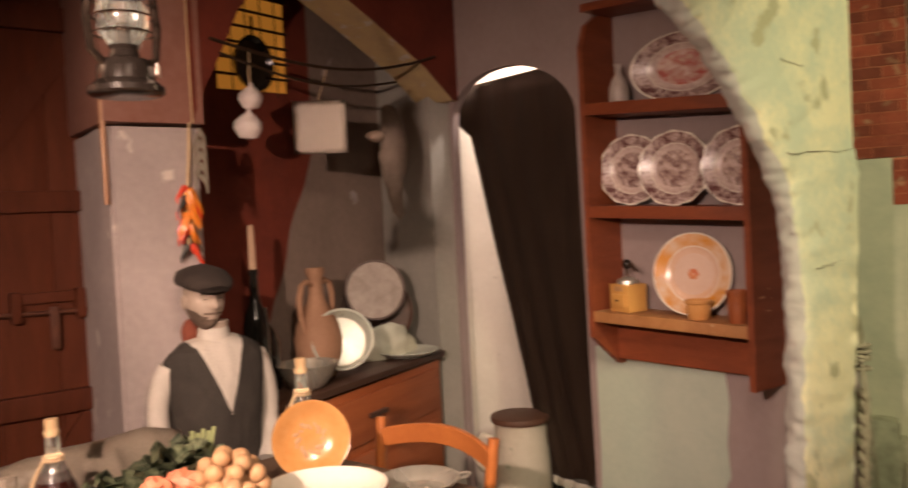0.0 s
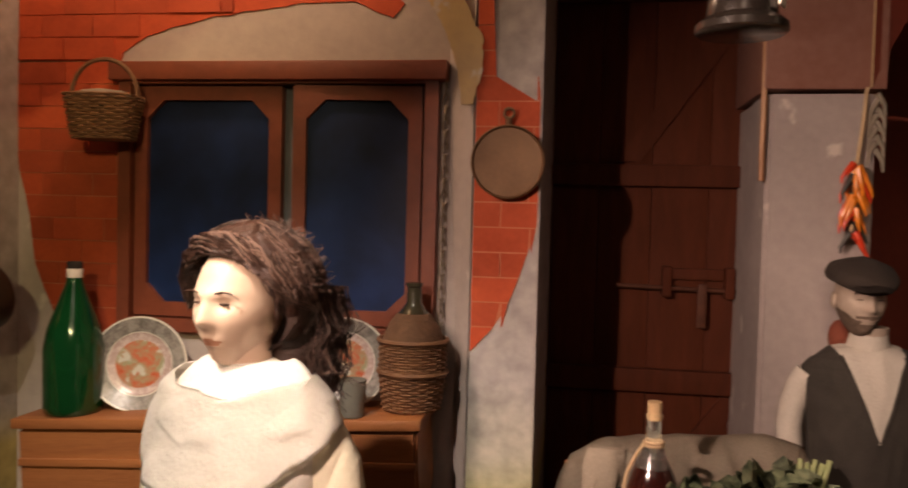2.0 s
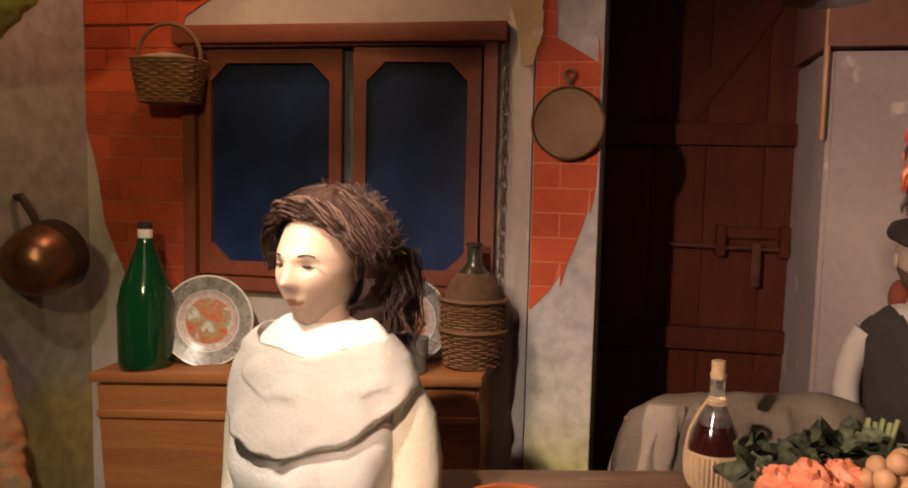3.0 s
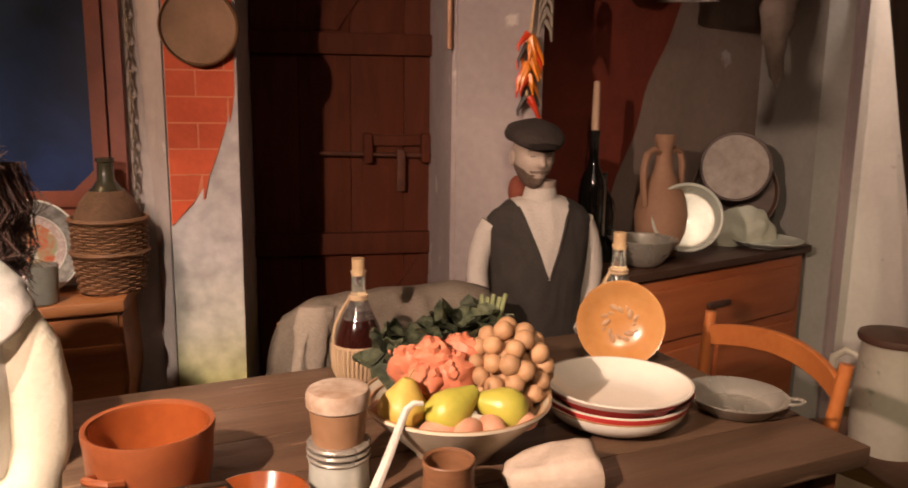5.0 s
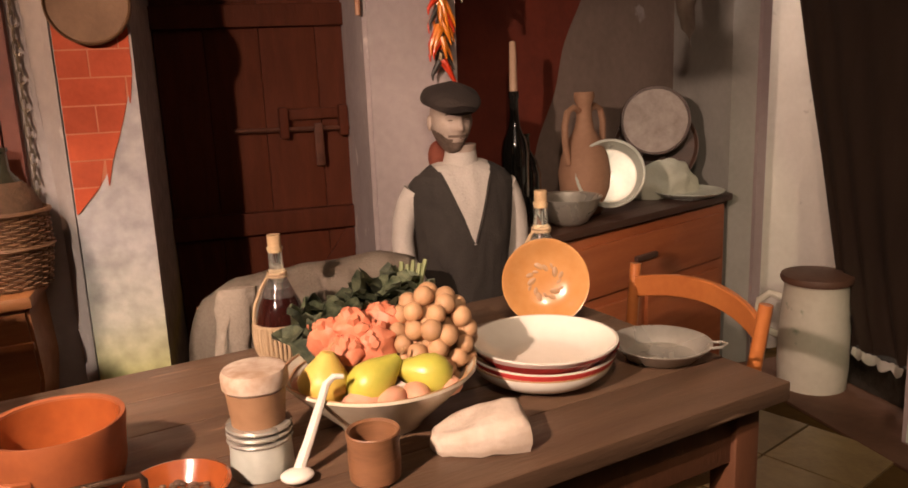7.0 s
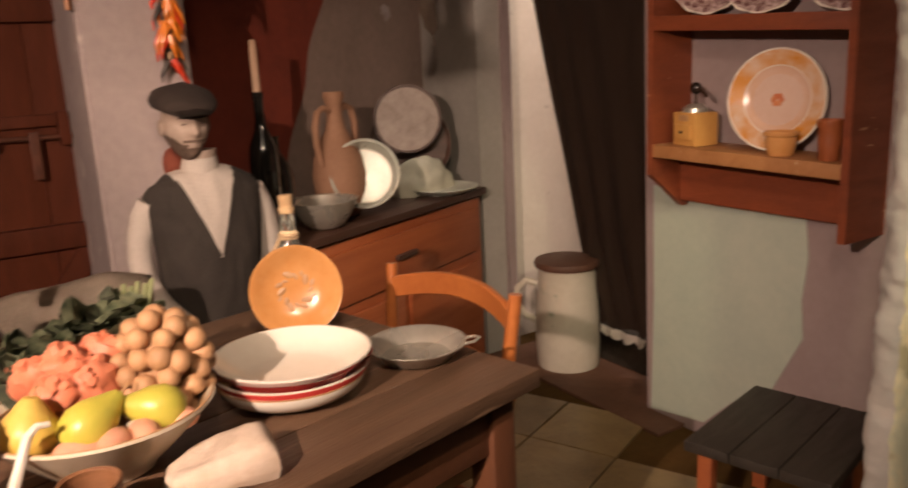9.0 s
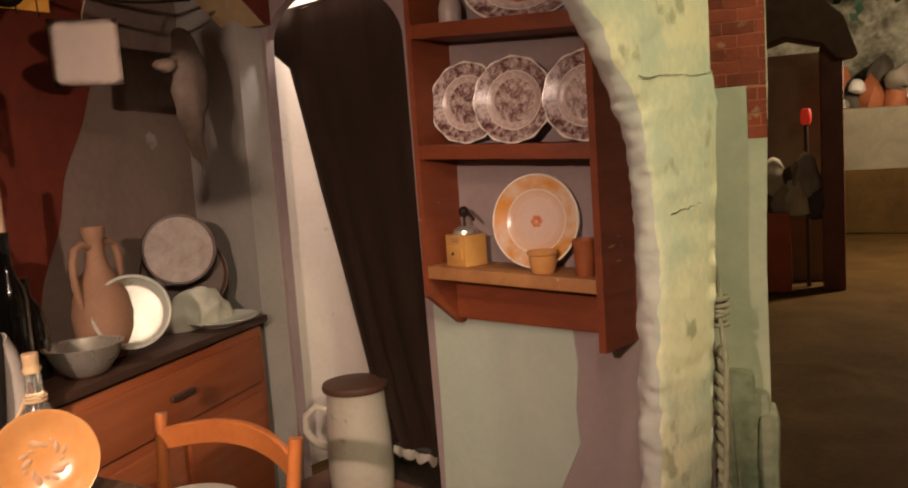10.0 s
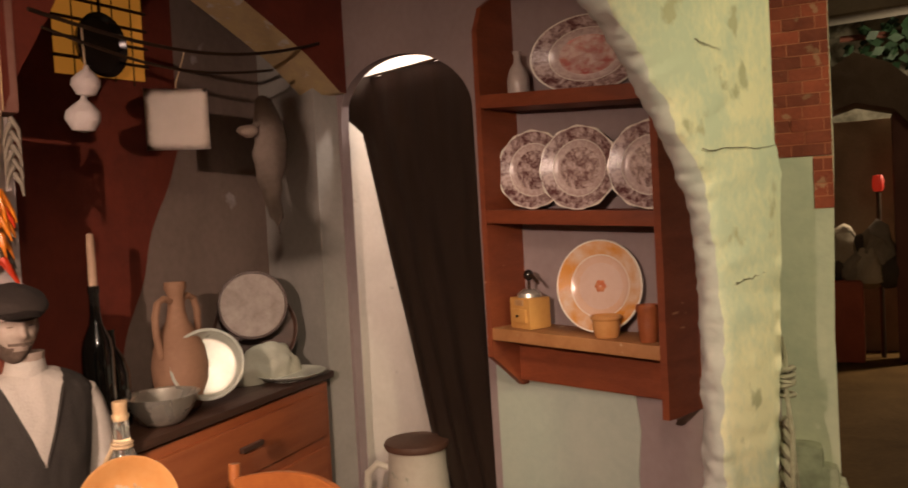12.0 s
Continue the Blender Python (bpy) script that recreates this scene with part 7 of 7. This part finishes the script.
# flat cap
t = bmesh.new()
bmesh.ops.create_uvsphere(t, u_segments=40, v_segments=20, radius=1)
for v in t.verts:
    x, y, z = v.co
    zz = max(z, -0.25)
    v.co = Vector((x * 0.079, y * 0.096 - 0.004, zz * 0.044 + 0.058 - 0.020 * min(y, 0) ** 2 + 0.012 * y))
    v.co *= 1 + 0.05 * noise.noise(v.co * 35)
for fc in t.faces:
    fc.material_index = 4
add(bm, t, Matrix.Translation(MC))
t = bmesh.new()
g = []
for j in range(5):
    g.append([t.verts.new((0.068 * (1 - 0.10 * j) * math.sin(a), -0.058 - (0.012 + 0.015 * j) * math.cos(a), 0.053 - 0.006 * j - 0.006 * abs(math.sin(a)))) for a in [(-1 + i / 8) * 1.3 for i in range(17)]])
for a, b in zip(g, g[1:]):
    for i in range(16):
        t.faces.new((a[i], a[i + 1], b[i + 1], b[i])).material_index = 4
bmesh.ops.solidify(t, geom=t.faces[:], thickness=0.006)
add(bm, t, Matrix.Translation(MC), 4)
# the head is turned a little to one side
turn = Matrix.Translation(MC + Vector((-0.030, 0, 0.004))) @ Matrix.Rotation(radians(1), 4, "Z") @ Matrix.Translation(-MC)
for v in list(bm.verts)[head_from:]:
    v.co = turn @ v.co
ball(bm, (-0.056, 0.030, 1.075), 0.030, 14, (0.9, 0.8, 1.5), 6)
mm = link("man_mannequin", bm, [shirt_cloth, vest_cloth, skin_pale, mat("dark_painted_beard", (0.17, 0.115, 0.085), (0.07, 0.045, 0.032), 0.8, scale=30, fine=120), cap_cloth, skin_pale, mat("dull_red_neckcloth", (0.20, 0.045, 0.022), (0.12, 0.028, 0.014), 0.85, scale=14)], None, "", True, 60)
mm.matrix_world = pose(1.634, 2.415, 0, 0, 0, 3)
tagged(mm, "bearded man mannequin in a flat cap and charcoal waistcoat", "mannequin")

# ---------------------------------------------------------------- ropes at the front pillar
rp = thing("tied_rope", "grey hemp rope knotted at the front pillar", "rope")
K = Vector((2.935, 1.122, 0.955))
for nm, pts, r in (("strand", [K, K + Vector((-0.055, -0.040, -0.12)), K + Vector((-0.10, -0.055, -0.30)), K + Vector((-0.24, -0.07, -0.955))], 0.006), ("strand", [K, K + Vector((0.02, -0.02, -0.3)), K + Vector((0.05, -0.05, -0.955))], 0.004)):
    bm = bmesh.new()
    tube(bm, pts, r, 8)
    part(nm, bm, rope_mat, rp)
for k in range(2):
    bm = bmesh.new()
    tube(bm, [K + Vector((0.010 * math.cos(q * 0.75 + math.pi * k), 0.010 * math.sin(q * 0.75 + math.pi * k), -0.10 - q * 0.0088)) for q in range(97)], 0.011, 7)
    part("twisted_strand", bm, rope_mat, rp)
bm = bmesh.new()
for q in range(5):
    tube(bm, arc(K + Vector((0, 0, -0.012 * q + 0.02 - (q > 3) * 0.012)), 0.022, 0, 345, 20, (1, 0, 0.1 * (q % 2)), (0, 1, 0.2 * (q % 3 - 1))), 0.006, 6, closed=True)
part("knot", bm, rope_mat, rp)
bm = bmesh.new()
tube(bm, [K, K + Vector((0.006, 0, 0.05)), K + Vector((0.0, 0, 0.10))], 0.012, 8, r2=0.002)
part("rope_end", bm, rope_mat, rp)
bm = bmesh.new()
tube(bm, [K, K + Vector((-0.012, 0.004, 0.04)), K + Vector((-0.006, 0.004, 0.075))], 0.008, 8, r2=0.002)
part("rope_end", bm, rope_mat, rp)

# low greenish parapet outside the pier
par_m = zoned("parapet_paint", [(0.0, (0.15, 0.20, 0.14)), (0.45, (0.25, 0.30, 0.21)), (0.7, (0.40, 0.40, 0.28)), (1.2, (0.42, 0.42, 0.30))], wob=0.3)
pu = (Vector((3.42, 1.17, 0)) - Vector((3.36, 1.30, 0))).normalized()
pang = math.degrees(math.atan2(pu.y, pu.x))
bm = bmesh.new()
for u0, u1, h, dep in ((-0.04, 0.09, 0.68, 0.0), (0.05, 0.125, 0.62, 0.01), (0.09, 0.155, 0.56, -0.01)):
    cpos = Vector((3.34, 1.29, 0)) + pu * (u0 + u1) / 2
    t = bmesh.new()
    box(t, (0, 0, 0), (u1 - u0, 0.16, h), 0.028)
    bmesh.ops.subdivide_edges(t, edges=t.edges[:], cuts=4, use_grid_fill=True)
    roughen(t, 0.008, 12, u0)
    add(bm, t, pose(cpos.x + 0.03 + dep, cpos.y + 0.02, h / 2, 0, 0, pang))
setting("wall_parapet", bm, par_m, "low greenish plaster parapet beside the pier", True)

# hairline cracks in the front pillar's limewash
crack_m = mat("dark_crack", (0.17, 0.14, 0.08), (0.10, 0.085, 0.05), 0.95)
for (u0, z0), (u1, z1) in (((3.17, 1.495), (3.43, 1.505)), ((3.16, 1.73), (3.24, 1.715)), ((3.26, 1.20), (3.36, 1.215))):
    bm = bmesh.new()
    pts = []
    for i in range(15):
        k = i / 14
        p = A0 + u * (u0 + (u1 - u0) * k) + n * -0.006
        p.z = z0 + (z1 - z0) * k + 0.007 * noise.noise(Vector((k * 9, u0 * 30, z0 * 7)))
        pts.append(p)
    tube(bm, pts, 0.0012, 5, r2=0.0005)
    part("crack", bm, crack_m, bpy.data.objects["wall_front_arch"], "dark hairline crack")

# ---------------------------------------------------------------- the corridor beyond
def at(d, a, z=0.0):
    """A place d metres from the pier's side of the hall, at a bearing in degrees from +x."""
    return Vector((1.02 + d * math.cos(radians(a)), 0.25 + d * math.sin(radians(a)), z))


booth = thing("market_booth", "dark wooden booth with an arched hood and goods", "booth", at(7.6, 19.7)[:], -71)
booth.scale = (0.86, 0.86, 0.97)
bw = mat("dark_red_booth_wood", (0.15, 0.048, 0.026), (0.09, 0.028, 0.016), 0.6, scale=4, fine=40, bump=0.2)
for x, w in ((-0.44, 0.10), (0.40, 0.20)):
    bm = bmesh.new()
    box(bm, (x, 0, 1.05), (w, 0.25, 2.1), 0.02)
    part("post", bm, bw, booth)
bm = bmesh.new()
hood = [(-0.62, 2.0), (-0.52, 2.25), (-0.30, 2.45), (0.0, 2.62), (0.30, 2.50), (0.50, 2.32), (0.62, 2.0), (0.45, 1.98), (0.32, 2.12), (0.0, 2.2), (-0.30, 2.12), (-0.45, 1.98)]
prism(bm, hood, (0, -0.25), (1, -0.25), 0.6)
part("hood", bm, mat("dark_hood_cloth", (0.15, 0.11, 0.08), (0.09, 0.065, 0.045), 0.9), booth, "dark cloth hood")
bm = bmesh.new()
box(bm, (0, 0.5, 1.05), (1.0, 0.06, 2.1), 0.01)
part("back_panel", bm, mat("dun_booth_panel", (0.30, 0.22, 0.14), (0.20, 0.14, 0.09), 0.8, scale=3), booth)
bm = bmesh.new()
box(bm, (-0.22, -0.05, 0.35), (0.46, 0.4, 0.7), 0.03)
part("counter", bm, mat("dull_red_counter", (0.36, 0.075, 0.03), (0.24, 0.05, 0.022), 0.7, scale=5), booth, "dull red counter")
rnd = random.Random(21)
for i in range(9):
    bm = bmesh.new()
    t = bmesh.new()
    bmesh.ops.create_icosphere(t, subdivisions=2, radius=0.10 + 0.08 * rnd.random())
    for v in t.verts:
        v.co *= 1 + 0.5 * noise.noise(v.co * 9 + Vector((i, 0, 0)))
        v.co.z *= 1.3
    add(bm, t, pose(-0.40 + 0.078 * i, -0.02 + 0.05 * (i % 2), 0.78 + 0.05 * rnd.random() + 0.16 * (i % 2)))
    part("goods_sack", bm, [mat("pale_goods_cloth", (0.44, 0.38, 0.28), (0.28, 0.22, 0.16), 0.8), cloth_grey, mat("dark_goods", (0.06, 0.045, 0.03), (0.03, 0.02, 0.015), 0.8)][i % 3], booth)
lampr = thing("red_lamp", "small glowing red lamp in the booth", "lamp", at(7.7, 18.6, 0)[:])
bm = bmesh.new()
lathe(bm, [(0, 1.40), (0.035, 1.41), (0.045, 1.44), (0.045, 1.50), (0.035, 1.54), (0, 1.545)], 20)
rg = bpy.data.materials.new("red_glow")
rg.use_nodes = True
rg.node_tree.nodes["Principled BSDF"].inputs["Base Color"].default_value = (0.5, 0.02, 0.01, 1)
rg.node_tree.nodes["Principled BSDF"].inputs["Emission Color"].default_value = (1.0, 0.05, 0.02, 1)
rg.node_tree.nodes["Principled BSDF"].inputs["Emission Strength"].default_value = 0.2
part("red_shade", bm, rg, lampr)
bm = bmesh.new()
tube(bm, [(0, 0, 0.0), (0, 0, 1.43)], 0.02, 8)
part("stand", bm, iron, lampr)

terrace = thing("stone_terrace", "pale stone display terrace lit at the corridor's end", "terrace", at(12.0, 14.0)[:], -76)
bm = bmesh.new()
box(bm, (0, 0.6, 0.79), (5.0, 1.8, 1.58), 0.04)
bmesh.ops.subdivide_edges(bm, edges=bm.edges[:], cuts=6, use_grid_fill=True)
roughen(bm, 0.06, 2.5)
part("ledge", bm, mat("pale_stone", (0.28, 0.24, 0.17), (0.18, 0.15, 0.10), 0.9, scale=3), terrace)
bm = bmesh.new()
box(bm, (0, 1.6, 2.08), (5.0, 0.3, 4.15), 0.02)
bmesh.ops.subdivide_edges(bm, edges=bm.edges[:], cuts=8, use_grid_fill=True)
roughen(bm, 0.2, 1.6)
part("rock_face", bm, mat("mottled_rock", (0.50, 0.46, 0.35), (0.12, 0.11, 0.075), 0.9, scale=2.5, fine=14, contrast=0.8, bump=0.4), terrace)
bm = bmesh.new()
box(bm, (0, -0.42, 0.40), (5.0, 0.25, 0.80), 0.03)
bmesh.ops.subdivide_edges(bm, edges=bm.edges[:], cuts=5, use_grid_fill=True)
roughen(bm, 0.04, 3)
part("plinth", bm, floor_stone, terrace, "brown earth plinth")
for i in range(48):
    bm = bmesh.new()
    t = bmesh.new()
    s = 0.07 + 0.11 * rnd.random()
    bmesh.ops.create_icosphere(t, subdivisions=2, radius=s)
    for v in t.verts:
        v.co *= 1 + 0.45 * noise.noise(v.co * 8 + Vector((i * 2, 0, 0)))
        v.co.z *= 1.0 + 0.9 * (i % 2)
    add(bm, t, pose(-2.0 + 0.083 * i + 0.1 * rnd.random(), -0.05 + 0.5 * rnd.random(), 1.58 + s * 0.8 + 0.22 * (i % 3 == 2)))
    part("ornament", bm, [mat("bright_white_ornament", (0.75, 0.72, 0.66), (0.55, 0.5, 0.44), 0.6), mat("rust_ornament", (0.40, 0.13, 0.05), (0.28, 0.08, 0.03), 0.7), cloth_grey, mat("dark_ornament", (0.04, 0.03, 0.025), (0.08, 0.06, 0.04), 0.7)][i % 4], terrace)
ivy = thing("hanging_foliage", "dark green foliage hanging over the terrace", "foliage", at(11.6, 14.5, 0)[:], -76)
bm = bmesh.new()
for i in range(420):
    p = Vector((rnd.gauss(0.1, 0.55), rnd.gauss(0, 0.25), 3.25 + rnd.gauss(0, 0.16)))
    t = bmesh.new()
    v4 = [t.verts.new((sx * 0.06, 0, sz * 0.09)) for sx, sz in ((0, -1), (1, 0), (0, 1), (-1, 0))]
    t.faces.new(v4)
    add(bm, t, Matrix.Translation(p) @ Euler((rnd.random() * 3, rnd.random() * 3, rnd.random() * 3)).to_matrix().to_4x4())
tagged(part("leaves", bm, leaf_far, ivy, "", False), kind="stuff")
bm = bmesh.new()
tube(bm, [(-1.2, 0, 3.40), (0.2, 0, 3.35), (1.5, 0, 3.45)], 0.04, 8)
part("branch", bm, bw, ivy)
beam = thing("corridor_beam", "dark beam with pale plaster above the corridor", "beam", at(7.0, 15.0)[:], -75)
bm = bmesh.new()
box(bm, (0.0, 0, 2.95), (4.2, 0.4, 0.42), 0.04)
part("beam_body", bm, mat("dim_beam_plaster", (0.22, 0.19, 0.13), (0.12, 0.10, 0.07), 0.9, scale=3), beam)

# ---------------------------------------------------------------- pieces of walls and floors
def wl(z):
    if z > 1.50:
        return -0.650
    return -0.650 + (1.50 - z) * 0.20 + max(0, 1.2 - z) * 0.17 + 0.005 * math.sin(z * 20)


def wr(z):
    if z <= 1.75:
        return -0.332
    return -0.30 + 0.33 * min(1, ((z - 1.75) / 0.13)) ** 1.4 + max(0, z - 1.88) * 1.2


brick_field(wall_window, (0, WY), (1, WY), 0.95, 1.755, wl, wr, 0.062, 0.155, 0.004, brick_red, 0.003, 1)


# smooth red paint that runs up over the window to a wavy edge
bm = bmesh.new()
edge = [(-0.650, 1.757), (-0.335, 1.757), (-0.33, 1.78), (-0.274, 1.813), (-0.186, 1.846), (-0.064, 1.872), (0.071, 1.891), (0.20, 1.905), (0.33, 1.905), (0.43, 1.86), (0.46, 1.90), (0.30, 2.05), (0.0, 2.2), (-0.650, 2.2)]
pts = []
for (x0, z0), (x1, z1) in zip(edge, edge[1:] + edge[:1]):
    k = max(1, int(math.hypot(x1 - x0, z1 - z0) / 0.02))
    for i in range(k):
        x, z = x0 + (x1 - x0) * i / k, z0 + (z1 - z0) * i / k
        pts.append((x, z + (0.006 * noise.noise(Vector((x * 25, z * 25, 2))) if z0 > 1.76 else 0)))
prism(bm, pts, (0, WY - 0.0035), (1, WY - 0.0035), 0.0045)
bmesh.ops.triangulate(bm, faces=[f for f in bm.faces if len(f.verts) > 4])
part("paint_patch", bm, brick_red, wall_window, "red paint over the window")


def over(z):
    """Where the red paint over the window ends at a height."""
    for (x0, z0), (x1, z1) in zip(edge[2:10], edge[3:10]):
        if z0 <= z < z1:
            return x0 + (x1 - x0) * (z - z0) / (z1 - z0) - 0.02
    return -0.34 if z < 1.8 else 0.30 - 0.9 * max(0, z - 1.91)


def course_end(z):
    """One end for each course, clear of the paint's edge."""
    z0 = 1.760 + 0.062 * math.floor((z - 1.760) / 0.062 + 0.01)
    return min(over(z0), over(z0 + 0.061)) - 0.01


brick_field(wall_window, (0, WY), (1, WY), 1.760, 2.13, lambda z: -0.645, course_end, 0.062, 0.155, 0.0075, brick_red, 0.003, 6)


def pl_(z):
    return 0.664


def pr_(z):
    if z > 1.66:
        return 0.715 - 0.06 * (z - 1.66)
    if z > 1.335:
        return 0.822
    k = min(1.0, (1.335 - z) / 0.31)
    return 0.822 - 0.155 * (0.62 * k + 0.38 * k ** 5)


brick_field(wall_pier, (0, 2.285), (1, 2.285), 1.02, 2.05, pl_, pr_, 0.062, 0.155, 0.004, brick_red, 0.0035, 2)
brick_old = mat("weathered_red_brick", (0.33, 0.070, 0.030), (0.20, 0.040, 0.020), 0.85, scale=14, fine=80, bump=0.5, rand=0.35, wear=((0.34, 0.16, 0.09), 22, 0.62))
brick_field(wall_outer, (3.36, 1.30), (3.42, 1.17), 1.50, 2.58, lambda z: -0.052, lambda z: 0.136, 0.036, 0.088, 0.004, brick_old, 0.003, 3)
brick_field(wall_outer, (3.36, 1.30), (3.42, 1.17), 1.35, 1.498, lambda z: 0.085, lambda z: 0.136, 0.036, 0.088, 0.004, brick_old, 0.003, 4)

rnd = random.Random(8)
fl = bpy.data.objects["floor"]
for i in range(-3, 7):
    for j in range(-3, 7):
        c = Matrix.Rotation(radians(24), 3, "Z") @ Vector((i * 0.32, j * 0.32, 0)) + Vector((2.1, 1.6, 0))
        if not (0.9 < c.x < 2.95 and 0.9 < c.y < 2.9):
            continue
        bm = bmesh.new()
        box(bm, (0, 0, 0.003), (0.312, 0.312, 0.012), 0.0)
        ob = link("tile", bm, floor_tile, fl)
        ob.matrix_basis = pose(c.x, c.y, 0.001 + 0.002 * rnd.random(), rnd.uniform(-0.3, 0.3), rnd.uniform(-0.3, 0.3), 24 + rnd.uniform(-0.5, 0.5))
